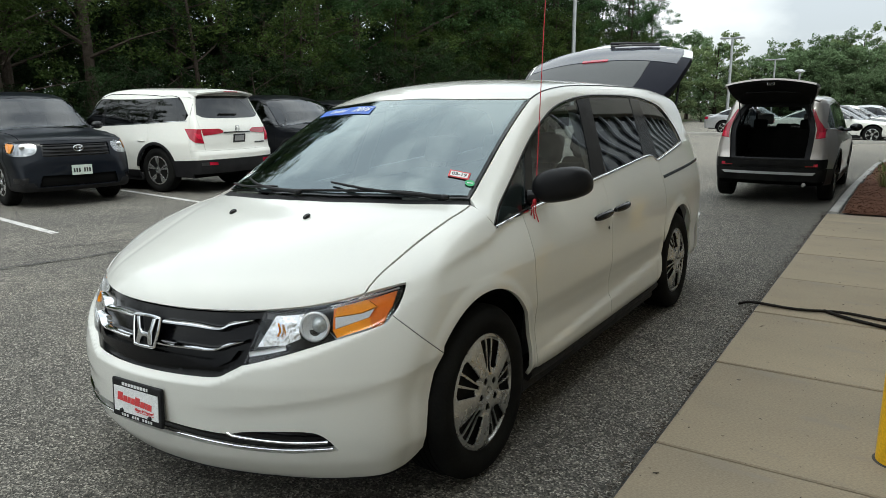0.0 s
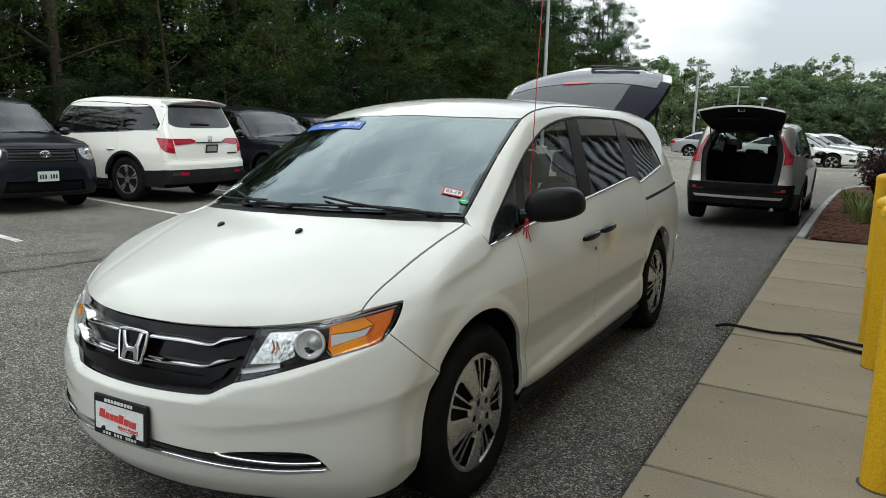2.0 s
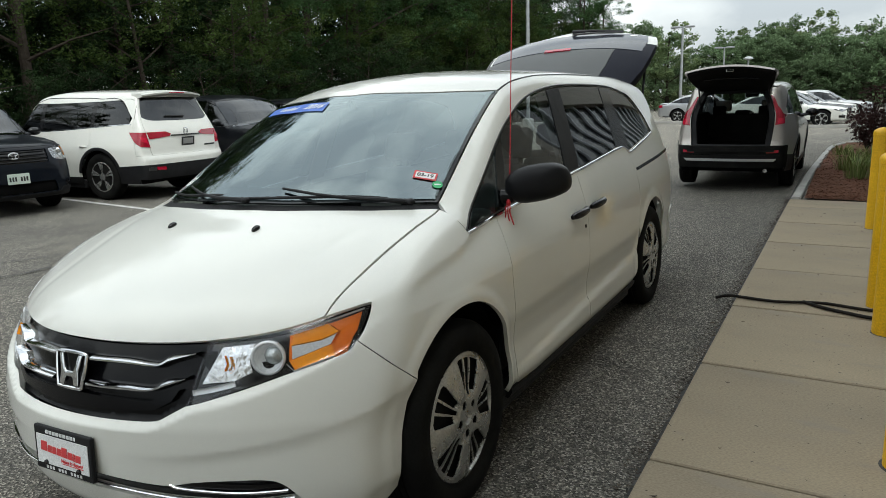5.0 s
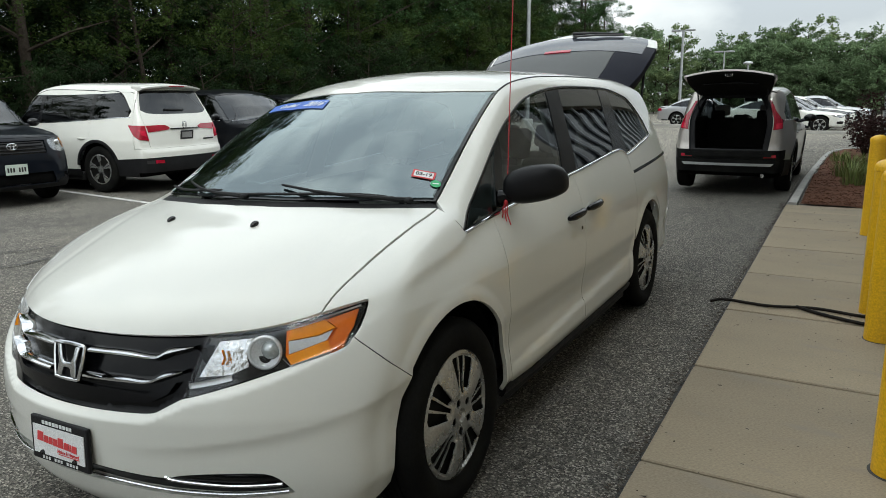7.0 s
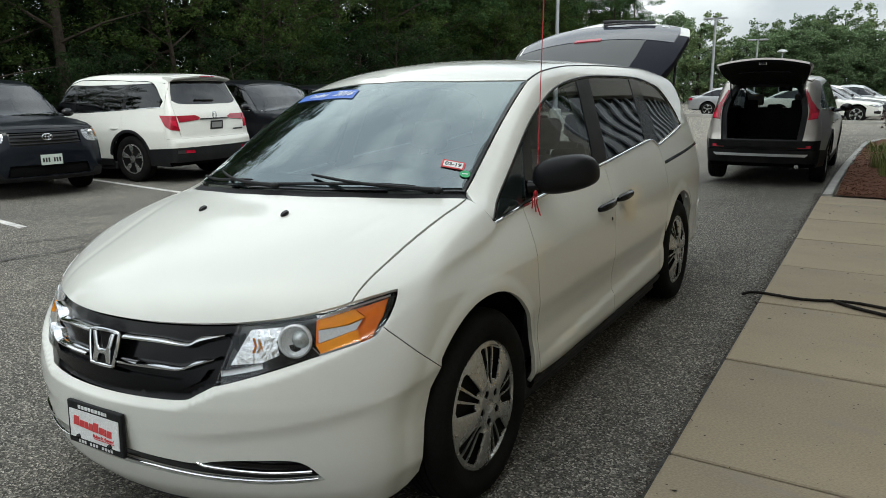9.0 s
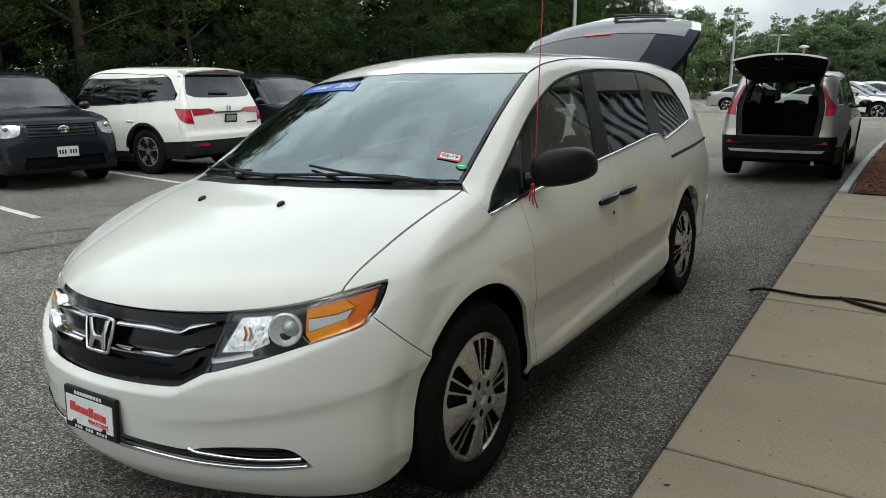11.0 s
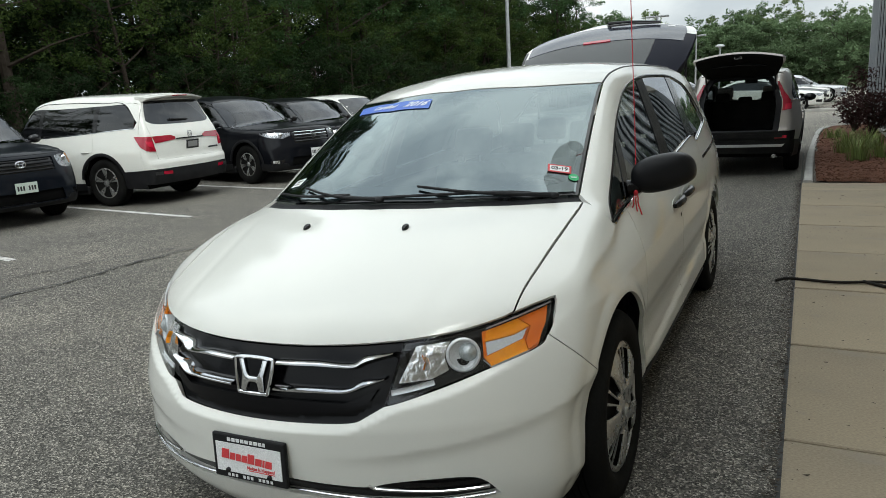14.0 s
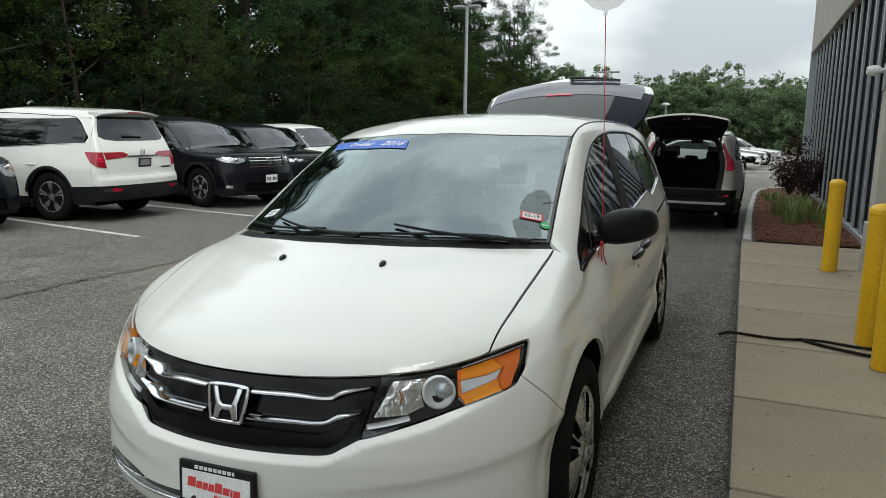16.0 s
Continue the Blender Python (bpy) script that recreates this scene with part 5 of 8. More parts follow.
for s in (1, -1):
    skin_strip("intake_trim", V, "nose", [(s * a, z) for a, z in spline([(0.5, 0.384), (6, 0.380), (12, 0.366), (18.2, 0.352), (25.4, 0.345), (33.0, 0.349)], 6)], M["chrome"], van, 0.009, 0.006, 1, "chrome strip")
    skin_strip("intake_trim", V, "nose", [(s * a, z) for a, z in spline([(16.6, 0.402), (18.4, 0.389), (25.6, 0.375), (32.3, 0.375)], 6)], M["chrome"], van, 0.010, 0.006, 1, "chrome strip")
    # two winged chrome bars, rounded in section
    for up, low in (([(3.9, 0.796), (10, 0.796), (14.8, 0.789), (17.0, 0.808), (21.4, 0.813)], [(3.9, 0.768), (10, 0.768), (15.2, 0.763), (17.4, 0.779), (20.9, 0.798)]),
                    ([(3.7, 0.718), (10, 0.716), (14.2, 0.715), (16.4, 0.734), (20.0, 0.743)], [(3.7, 0.692), (10, 0.692), (14.5, 0.692), (17.0, 0.708), (19.6, 0.728)])):
        a_, b_ = np.array(spline(up, 6)), np.array(spline(low, 6))
        bm = bmesh.new()
        rows = []
        for p_, q_ in zip(a_, b_):
            uv = [(s * (p_[0] + (q_[0] - p_[0]) * k / 6), p_[1] + (q_[1] - p_[1]) * k / 6) for k in range(7)]
            pts = V.lift("nose", uv)
            nn = V.normal(pts)
            rows.append([bm.verts.new(pts[k] + nn[k] * (-0.022, -0.004, 0.005, 0.013, 0.019, 0.018, -0.022)[k]) for k in range(7)])
        for c_, d_ in zip(rows, rows[1:]):
            for k in range(6):
                bm.faces.new((c_[k], c_[k + 1], d_[k + 1], d_[k]))
        part("grille_bar", bm, M["chrome"], van, "chrome bar", smooth=True)
    lip = [(0, 0.670), (9, 0.666), (14, 0.662), (17.2, 0.690), (18.6, 0.700), (17.4, 0.664), (14.8, 0.636), (9, 0.630), (0, 0.628)]
    skin("grille_lip", V, "nose", [(s * a, z) for a, z in lip], M["grille"], van, step=0.010, out=0.002, rim=0.02, gap=0.0)
    # headlamp: dark bowl, reflectors, projector, amber corner, clear cover
    out_line = [(s * a, z) for a, z in lamp_top + lamp_low[1:]]
    lamp = skin("headlight", V, "nose", out_line, M["gloss_black"], van, "clear headlamp with amber corner", step=0.016, out=-0.030, rim=0.0, gap=0.004)
    for nm, line, mat_key, lab in (
            ("lamp_backing", [(33.6, 0.846), (44.6, 0.892), (43.5, 0.838), (41.4, 0.786), (34.2, 0.740), (33.4, 0.770)], "amber_deep", "deep orange backing"),
            ("turn_lamp", [(34.2, 0.845), (39.2, 0.867), (40.8, 0.840), (38.2, 0.822), (33.8, 0.813)], "amber", "amber lens"),
            ("turn_lamp", [(33.5, 0.770), (38.2, 0.800), (39.6, 0.806), (39.8, 0.774), (34.2, 0.741)], "amber", "amber lens"),
            ("side_marker", [(39.3, 0.866), (44.4, 0.889), (43.4, 0.840), (41.6, 0.792), (39.8, 0.776), (39.8, 0.802), (40.9, 0.839)], "amber_deep", "deep orange reflector"),
            ("clear_window", [(33.9, 0.813), (38.2, 0.822), (40.4, 0.836), (39.4, 0.806), (38.2, 0.799), (33.9, 0.773)], "white_lens", "clear patterned window")):
        skin(nm, V, "nose", [(s * a, z) for a, z in line], M[mat_key], lamp, lab, step=0.010, out={"clear_window": -0.012, "lamp_backing": -0.022}.get(nm, -0.010), rim=0.010, gap=0.001)
    skin_strip("lamp_trim", V, "nose", [(s * a, z) for a, z in spline([(20.5, 0.690), (23.5, 0.701), (26.3, 0.714)], 5)], M["white_lens"], lamp, 0.017, -0.004, 1)
    # thin amber strip painted in as the reflector's golden glint
    skin_strip("amber_glint", V, "nose", [(s * a, z) for a, z in ((25.0, 0.752), (25.3, 0.772), (24.9, 0.795))], M["amber"], lamp, 0.0035, -0.010, 1)
    for line in ([(34.2, 0.848), (39.3, 0.870), (44.8, 0.893)], [(33.2, 0.762), (34.2, 0.739), (39.7, 0.770)]):
        skin_strip("lens_edge", V, "nose", [(s * a, z) for a, z in line], M["white_lens"], lamp, 0.004, -0.006, 1)
    refl = [(21.4, 0.716), (24.1, 0.823), (28.9, 0.829), (28.0, 0.785), (28.4, 0.745), (25.9, 0.722)]
    skin("reflector", V, "nose", [(s * a, z) for a, z in refl], M["mirror"], lamp, "silver reflector", step=0.012, out=-0.020, rim=0.012, gap=0.0)
    for a0, rr, dz, nm in ((30.6, 0.052, -0.016, "lamp_bezel"), (31.4, 0.031, -0.012, "projector")):
        c = V.lift("nose", [(s * a0, 0.781 if nm == "lamp_bezel" else 0.787)])[0]
        nrm = V.normal(c[None])[0]
        nrm = Vector((nrm[0], nrm[1], nrm[2] * 0.4)).normalized()
        m = Matrix.Translation(Vector(c) + nrm * dz) @ nrm.to_track_quat("Z", "Y").to_matrix().to_4x4()
        bm = bmesh.new()
        if nm == "lamp_bezel":
            lathe(bm, [(rr, -0.03), (rr + 0.003, 0.0), (rr - 0.002, 0.006), (rr - 0.006, 0.005), (rr - 0.009, -0.003), (rr - 0.027, -0.012)], 40, m=m)
        else:
            lathe(bm, [(rr, -0.04), (rr, -0.012), (rr * 0.93, -0.006), (rr * 0.7, 0.006), (rr * 0.4, 0.013), (0.001, 0.016)], 32, m=m)
        part(nm, bm, M["white_lens" if nm == "lamp_bezel" else "ball_glass"], lamp, smooth=True)
    skin("lamp_lens", V, "nose", out_line, M["lens"], lamp, "clear polycarbonate cover", step=0.02, out=0.001, rim=0.006, gap=0.0025).visible_shadow = False

# emblem: a chrome ring with two uprights
em = Matrix.Translation((0.005, -0.900, 0.741)) @ pose(0, 0, 0, -14, 0, 0)
ring = spline([(-0.062, 0.055), (0.062, 0.055), (0.077, 0.036), (0.062, -0.048), (0.048, -0.060), (-0.048, -0.060), (-0.062, -0.048), (-0.077, 0.036)], 5, True)
bm = bmesh.new()
plate_of(bm, [(a * 0.97, b * 0.97) for a, b in ring], 0.012, em @ Matrix.Translation((0, 0.0, 0)))
back = part("emblem_back", bm, M["grille"], van)
bm = bmesh.new()
pts = [em @ Vector((a, -0.002, b)) for a, b in ring]
tube(bm, pts + pts[:2], 0.006, 8, False)
half = [(0.018, -0.006), (0.027, 0.008), (0.040, 0.050), (0.060, 0.048), (0.043, -0.006), (0.048, -0.052), (0.027, -0.054), (0.020, -0.030), (0.012, -0.024)]
vs = plate_of(bm, half + [(-x, z) for x, z in half[::-1]], -0.009, em)
bmesh.ops.bevel(bm, geom=[e for e in bm.edges if e.verts[0] in set(vs) and e.verts[1] in set(vs)], offset=0.0028, segments=2, profile=0.5, affect="EDGES")
part("emblem", bm, M["chrome"], back, "chrome emblem", smooth=True)

# dealer plate in a black frame
pm = Matrix.Translation((-0.005, -0.968, 0.470)) @ pose(0, 0, 0, -4, 0, 0)
bm = bmesh.new()
box(bm, -0.155, 0.155, -0.004, 0.012, -0.077, 0.077, 0.006, 2, pm)
plate = part("plate_frame", bm, M["plastic"], van, "black plate frame")
bm = bmesh.new()
box(bm, -0.138, 0.138, -0.0065, -0.004, -0.052, 0.048, 0.0, 1, pm)
part("dealer_plate", bm, M["plate"], plate, "white plate with red print")
x = -0.115
for k, wd in enumerate((0.036, 0.026, 0.024, 0.026, 0.032, 0.030, 0.012, 0.030)):
    tall = 0.032 if k in (0, 4) else 0.023
    z = -0.014 - 0.0014 * k
    bm = bmesh.new()
    plate_of(bm, [(x, z), (x + wd - 0.003, z - 0.001), (x + wd, z + tall), (x + 0.005, z + tall + 0.001)], -0.0015, pm @ Matrix.Translation((0, -0.0066, 0.008)))
    part("print_bar", bm, M["sticker_red"], plate)
    x += wd
bm = bmesh.new()
box(bm, 0.0, 0.11, -0.008, -0.0066, -0.0375, -0.0355, 0, 1, pm)
part("print_bar", bm, M["sticker_red"], plate)
for k in range(9):
    u = -0.085 + 0.019 * k
    bm = bmesh.new()
    box(bm, u, u + (0.014 if k != 8 else 0.009), -0.0058, -0.0045, 0.0545, 0.0665, 0, 1, pm)
    part("print_bar", bm, M["plate"], plate)
for k in range(12):
    if k not in (3, 7):
        u = -0.095 + 0.0165 * k
        bm = bmesh.new()
        box(bm, u, u + 0.010, -0.0058, -0.0045, -0.0685, -0.0585, 0, 1, pm)
        part("print_bar", bm, M["plate"], plate)
for s in (-1, 1):
    bm = bmesh.new()
    lathe(bm, [(0.009, 0.0), (0.009, 0.006), (0.006, 0.009), (0.001, 0.009)], 12, m=pm @ Matrix.Translation((s * 0.088, -0.006, -0.046)) @ pose(0, 0, 0, 90))
    part("plate_bolt", bm, M["gloss_black"], plate)

# washer jets, wipers
for s in (-1, 1):
    c = Vector(V.lift("top", [(s * 0.236, -0.229)])[0])
    bm = bmesh.new()
    ellipsoid(bm, (0, 0, 0.004), (0.013, 0.022, 0.012), 12, 8, Matrix.Translation(c) @ pose(0, 0, 0, 20))
    part("washer_jet", bm, M["gloss_black"], van, smooth=True)


def wiper(x0, y0, x1, y1, arm_x, arm_y):
    """Arm and blade parked low on the screen."""
    def on(x, y, d):
        p = V.lift("top", [(x, y)])[0]
        return Vector(p + V.normal(p[None])[0] * d)
    bm = bmesh.new()
    mx, my = x0 + (x1 - x0) * 0.42, y0 + (y1 - y0) * 0.42
    line = [on(arm_x + (mx - arm_x) * k / 6, arm_y + (my - arm_y) * k / 6 - 0.050 * math.sin(math.pi * k / 6), 0.016 + 0.010 * math.sin(math.pi * k / 6)) for k in range(7)]
    tube(bm, line, [0.012, 0.009, 0.008, 0.007, 0.006, 0.006, 0.005], 8)
    ellipsoid(bm, tuple(line[0]), (0.020, 0.020, 0.014), 12, 8)
    w = part("wiper", bm, M["plastic"], van, smooth=True)
    bm = bmesh.new()
    tube(bm, [on(x0 + (x1 - x0) * k / 12, y0 + (y1 - y0) * k / 12 - 0.055 * math.sin(math.pi * k / 12), 0.012 + 0.005 * math.sin(math.pi * k / 12)) for k in range(13)], [0.004] + [0.0065] * 11 + [0.004], 6)
    part("wiper_blade", bm, M["plastic"], w, smooth=True)


wiper(-0.17, -0.034, 0.62, 0.125, 0.71, 0.145)
wiper(-0.72, 0.215, -0.16, 0.0, 0.02, -0.045)

# door handles, lock, mirror
for s in (1, -1):
    for y0, y1, zc, nm in ((1.225, 1.470, 0.930, "door_handle"), (1.535, 1.770, 0.940, "door_handle")):
        cup = [((y0 + y1) / 2 + (y1 - y0) * 0.5 * math.cos(a), zc - 0.006 + 0.034 * math.sin(a)) for a in np.linspace(0, 2 * math.pi, 20)[:-1]]
        skin("handle_cup", V, "side", cup, WHITE, van, step=0.01, out=0.002, rim=0.006, gap=0.0, sign=s)
        p = V.lift("side", [(y0 + (y1 - y0) * k / 8, zc + 0.004 * math.sin(math.pi * k / 8) + 0.012 * (k / 8)) for k in range(9)], s)
        bm = bmesh.new()
        tube(bm, [Vector(q) + Vector((s * (0.012 + 0.022 * math.sin(math.pi * min(1, max(0, k / 8)))), 0, 0)) for k, q in enumerate(p)], [0.012, 0.018, 0.020, 0.020, 0.020, 0.020, 0.020, 0.018, 0.012], 10)
        part(nm, bm, M["grille"], van, "black pull handle", smooth=True)
    c = Vector(V.lift("side", [(1.435, 0.850)], s)[0])
    bm = bmesh.new()
    lathe(bm, [(0.010, -0.004), (0.010, 0.003), (0.001, 0.004)], 12, "x", m=Matrix.Translation(c) @ pose(0, 0, 0, 0, 0, 0 if s > 0 else 180))
    part("door_lock", bm, M["gloss_black"], van)
    bm = bmesh.new()
    vs = ellipsoid(bm, (0, 0, 0), (1, 1, 1), 36, 24)
    for v in vs:
        c = [math.copysign(abs(q) ** 0.78, q) for q in v.co]
        x, y, z = c[0] * 0.132 * s, c[1] * 0.085, c[2] * 0.085
        if y > 0.03:
            y = 0.03 + 0.25 * (y - 0.03)
        if z < 0:
            z *= 0.92 - 1.6 * x
        z += 0.06 * x - 1.2 * max(0.0, x - 0.05) ** 2
        v.co = (s * x, y + 0.30 * x, z * (1.0 + 0.5 * x))
    mx, my, mz = (1.047, 0.66, 1.172) if s > 0 else (0.985, 0.83, 1.13)  # the far mirror is folded in
    bmesh.ops.translate(bm, vec=(s * mx, my, mz), verts=vs)
    mir = part("door_mirror", bm, M["mirror_shell"], van, "black plastic mirror housing", smooth=True)
    bm = bmesh.new()
    tube(bm, [(s * 0.905, 0.595, 1.115), (s * 0.94, 0.60 + (my - 0.66) * 0.5, 1.12), (s * (mx - 0.045), my - 0.025, mz - 0.038)], [0.04, 0.030, 0.026], 10)
    part("mirror_foot", bm, M["grille"], mir, smooth=True)
    bm = bmesh.new()
    ellipsoid(bm, (s * (mx + 0.005), my + 0.044, mz + 0.002), (0.10, 0.006, 0.075), 20, 8, None)
    part("mirror_glass", bm, M["chrome"], mir)

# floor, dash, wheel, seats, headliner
# underbody boxes, near-black to paint in the shade below the floor
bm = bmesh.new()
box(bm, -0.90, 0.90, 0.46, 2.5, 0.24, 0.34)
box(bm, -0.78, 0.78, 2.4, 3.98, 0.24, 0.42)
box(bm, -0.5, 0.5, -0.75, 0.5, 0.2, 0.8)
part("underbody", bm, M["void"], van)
bm = bmesh.new()
box(bm, -0.84, 0.84, 0.18, 0.72, 0.70, 1.06, 0.07, 4)
box(bm, -0.70, 0.70, 0.0, 0.40, 0.80, 1.085, 0.05, 3)
dash = part("dashboard", bm, M["dash"], van, "grey dashboard", smooth=True)
bm = bmesh.new()
ellipsoid(bm, (0.40, 0.50, 1.03), (0.22, 0.14, 0.05), 20, 10)
part("instrument_hood", bm, M["dash"], dash, smooth=True)
bm = bmesh.new()
sm = Matrix.Translation((0.40, 0.80, 0.98)) @ pose(0, 0, 0, 62)
tube(bm, [sm @ Vector((0.185 * math.cos(a), 0.185 * math.sin(a), 0)) for a in np.linspace(0, 2 * math.pi, 29)], 0.014, 8, False)
box(bm, -0.18, 0.18, -0.025, 0.025, -0.02, 0.0, 0.008, 1, sm)
box(bm, -0.06, 0.06, -0.07, 0.06, -0.03, 0.015, 0.015, 2, sm)
part("steering_wheel", bm, M["plastic"], van, smooth=True)
for sx in (-0.40, 0.40):
    car_seat(van, sx, 1.32, 0.52)
    car_seat(van, sx, 2.15, 0.50)
for sx in (-0.42, 0.0, 0.42):
    car_seat(van, sx, 3.05, 0.50, 0.40, 0.55)
right = [(0.0, 0.93), (0.58, 1.06), (0.60, 2.0), (0.58, 3.0), (0.5, 3.75), (0.0, 3.8)]
skin("headliner", V, "top", right + [(-x, y) for x, y in right[::-1][1:-1]], M["headliner"], van, step=0.1, out=-0.045, rim=0.0)
bm = bmesh.new()
box(bm, -0.11, 0.11, 0.80, 0.83, 1.49, 1.55, 0.012, 2)
tube(bm, [(0, 0.80, 1.54), (0, 0.76, 1.585)], 0.012, 8)
part("rear_view_mirror", bm, M["plastic"], van, smooth=True)
for s in (1, -1):
    skin("door_trim", V, "side", [(0.52, 0.34), (2.5, 0.34), (2.5, 1.14), (1.5, 1.12), (0.56, 1.06)], M["dash"], van, step=0.12, out=-0.09, rim=0.0, sign=s)
    skin("quarter_trim", V, "side", [(2.6, 0.5), (3.85, 0.5), (3.80, 1.2), (2.6, 1.13)], M["dash"], van, step=0.12, out=-0.11, rim=0.0, sign=s)
    skin("pillar_trim", V, "side", [(1.40, 1.12), (1.58, 1.13), (1.64, 1.58), (1.47, 1.57)], M["headliner"], van, step=0.1, out=-0.05, rim=0.0, sign=s)

# writing and stickers on the screen
def on_screen(x, y, d=0.006):
    p = V.lift("top", [(x, y)])[0]
    n = Vector(V.normal(p[None])[0])
    u = Vector((1, 0, 0))
    u = (u - n * u.dot(n)).normalized()
    m = Matrix((u, n.cross(u), n)).transposed().to_4x4()
    return Matrix.Translation(Vector(p) + n * d) @ m


def words(name, text, size, at, mat, parent, shear=0.0, bold=0.0):
    cu = bpy.data.curves.new(name, "FONT")
    cu.body, cu.size, cu.align_x, cu.align_y, cu.shear, cu.extrude, cu.offset = text, size, "CENTER", "CENTER", shear, 0.0006, bold
    ob = new(name, cu)
    me = bpy.data.meshes.new_from_object(ob)
    bpy.data.objects.remove(ob)
    me.transform(at)
    me.materials.append(mat)
    return part(name, me, None, parent)


def flat_box(name, w, h, at, mat, parent, t=0.0008, label=""):
    bm = bmesh.new()
    box(bm, -w / 2, w / 2, -h / 2, h / 2, 0, t, 0, 1, at)
    return part(name, bm, mat, parent, label)


words("plate_text", "Makes It Happen!", 0.0165, pm @ Matrix.Translation((0.052, -0.0075, -0.027)) @ pose(0, 0, 0, 90), M["sticker_red"], plate, 0.1, 0.0002)
at = on_screen(0.685, 0.314) @ pose(0, 0, 0, 0, 0, 14)
st = flat_box("inspection_sticker", 0.098, 0.052, at, M["sticker_red"], van, label="red and white date sticker")
flat_box("sticker_field", 0.082, 0.036, at @ Matrix.Translation((0, 0, 0.0009)), M["sticker_white"], st)
words("sticker_text", "03-19", 0.030, at @ Matrix.Translation((0, 0, 0.0022)), M["ink"], st, 0, 0.0006)
at = on_screen(0.748, 0.300)
bm = bmesh.new()
lathe(bm, [(0.022, 0.0), (0.022, 0.0008), (0.001, 0.0009)], 20, m=at)
part("round_sticker", bm, M["sticker_green"], van, "small round green sticker")
flat_box("round_print", 0.026, 0.006, at @ Matrix.Translation((0, 0, 0.001)) @ pose(0, 0, 0, 0, 0, 25), M["sticker_white"], van)
at = on_screen(-0.615, 0.232) @ pose(0, 0, 0, 0, 0, -14)
st = flat_box("stock_sticker", 0.085, 0.058, at, M["sticker_white"], van, label="white stock sticker with dark bars")
bm = bmesh.new()
for k in range(5):
    box(bm, -0.03 + 0.012 * k, -0.022 + 0.012 * k, 0.004, 0.018, 0.0009, 0.0014, 0, 1, at)
box(bm, -0.03, 0.02, -0.016, -0.008, 0.0009, 0.0014, 0, 1, at)
part("sticker_print", bm, M["ink"], st)
right = [(-0.585, 0.785), (-0.32, 0.665), (-0.06, 0.607), (-0.085, 0.704), (-0.35, 0.765), (-0.62, 0.885)]
banner = skin("windshield_banner", V, "top", right, M["sticker_blue"], van, "blue banner strip with white writing", step=0.03, out=0.006, rim=0.0, gap=0.0)
words("banner_text", "2016", 0.072, on_screen(-0.165, 0.676, 0.0075) @ pose(0, 0, 0, 0, 0, -12), M["sticker_white"], banner, 0.25, 0.001)
words("banner_text", "Certified", 0.052, on_screen(-0.385, 0.735, 0.0075) @ pose(0, 0, 0, 0, 0, -19), M["sticker_white"], banner, 0.25, 0.0006)

# open tailgate
gate = Matrix.Translation((-0.09, 3.80, 1.69))


def gate_point(u, v, d=0.0):
    """u across, v from the hinge to the lower edge, d out from the skin."""
    th = radians(26.5)
    w = float(np.interp(v, [0, 0.2, 0.4, 0.65, 0.85, 1.0], [0.66, 0.75, 0.785, 0.80, 0.75, 0.52]))
    bulge = 0.10 * math.sin(math.pi * min(1.0, v / 1.15)) - 0.10 * abs(u) ** 2.4
    return gate @ Vector((u * w, v * math.cos(th) - (bulge + d) * math.sin(th), v * math.sin(th) + (bulge + d) * math.cos(th)))


def gate_patch(name, u0, u1, v0, v1, mat, d=0.0, thick=0.05, label="", parent=van, nu=24, nv=14):
    bm = bmesh.new()
    tops = [[bm.verts.new(gate_point(u0 + (u1 - u0) * i / nu, v0 + (v1 - v0) * j / nv, d)) for i in range(nu + 1)] for j in range(nv + 1)]
    lows = [[bm.verts.new(gate_point(u0 + (u1 - u0) * i / nu, v0 + (v1 - v0) * j / nv, d - thick)) for i in range(nu + 1)] for j in range(nv + 1)]
    for j in range(nv):
        for i in range(nu):
            bm.faces.new((tops[j][i], tops[j][i + 1], tops[j + 1][i + 1], tops[j + 1][i]))
            bm.faces.new((lows[j][i], lows[j + 1][i], lows[j + 1][i + 1], lows[j][i + 1]))
    for j in range(nv):
        for i in (0, nu):
            bm.faces.new((tops[j][i], tops[j + 1][i], lows[j + 1][i], lows[j][i]))
    for i in range(nu):
        for j in (0, nv):
            bm.faces.new((tops[j][i], tops[j][i + 1], lows[j][i + 1], lows[j][i]))
    return part(name, bm, mat, parent, label, smooth=True)


gate_ob = gate_patch("tailgate", -1, 1, 0.0, 1.0, WHITE, 0.0, 0.02, "open white tailgate")
gate_patch("spoiler_panel", -0.96, 0.60, 0.0, 0.44, M["tail_glass"], 0.006, 0.01, "flat dark grey spoiler panel", gate_ob)
gate_patch("side_garnish", 0.603, 1.004, -0.005, 0.60, M["corner_black"], 0.004, 0.035, "dark corner panel", gate_ob)
gate_patch("side_garnish", -1.004, -0.97, -0.005, 0.60, M["grille"], 0.004, 0.03, "glossy dark corner panel", gate_ob)
gate_patch("tailgate_glass", -0.93, 0.90, 0.45, 0.80, M["gloss_grey"], 0.008, 0.01, "slate-tinted tailgate window", gate_ob)
gate_patch("glass_label", 0.70, 0.78, 0.74, 0.765, M["sticker_white"], 0.010, 0.002, "small white label", gate_ob)
gate_patch("brake_lamp", -0.22, 0.10, 0.43, 0.465, M["red_lens"], 0.016, 0.02, "red lamp strip", gate_ob)
gate_patch("tailgate_lining", -0.97, 0.97, 0.03, 0.97, M["plastic"], -0.022, 0.07, "black plastic lining", gate_ob)
bm = bmesh.new()
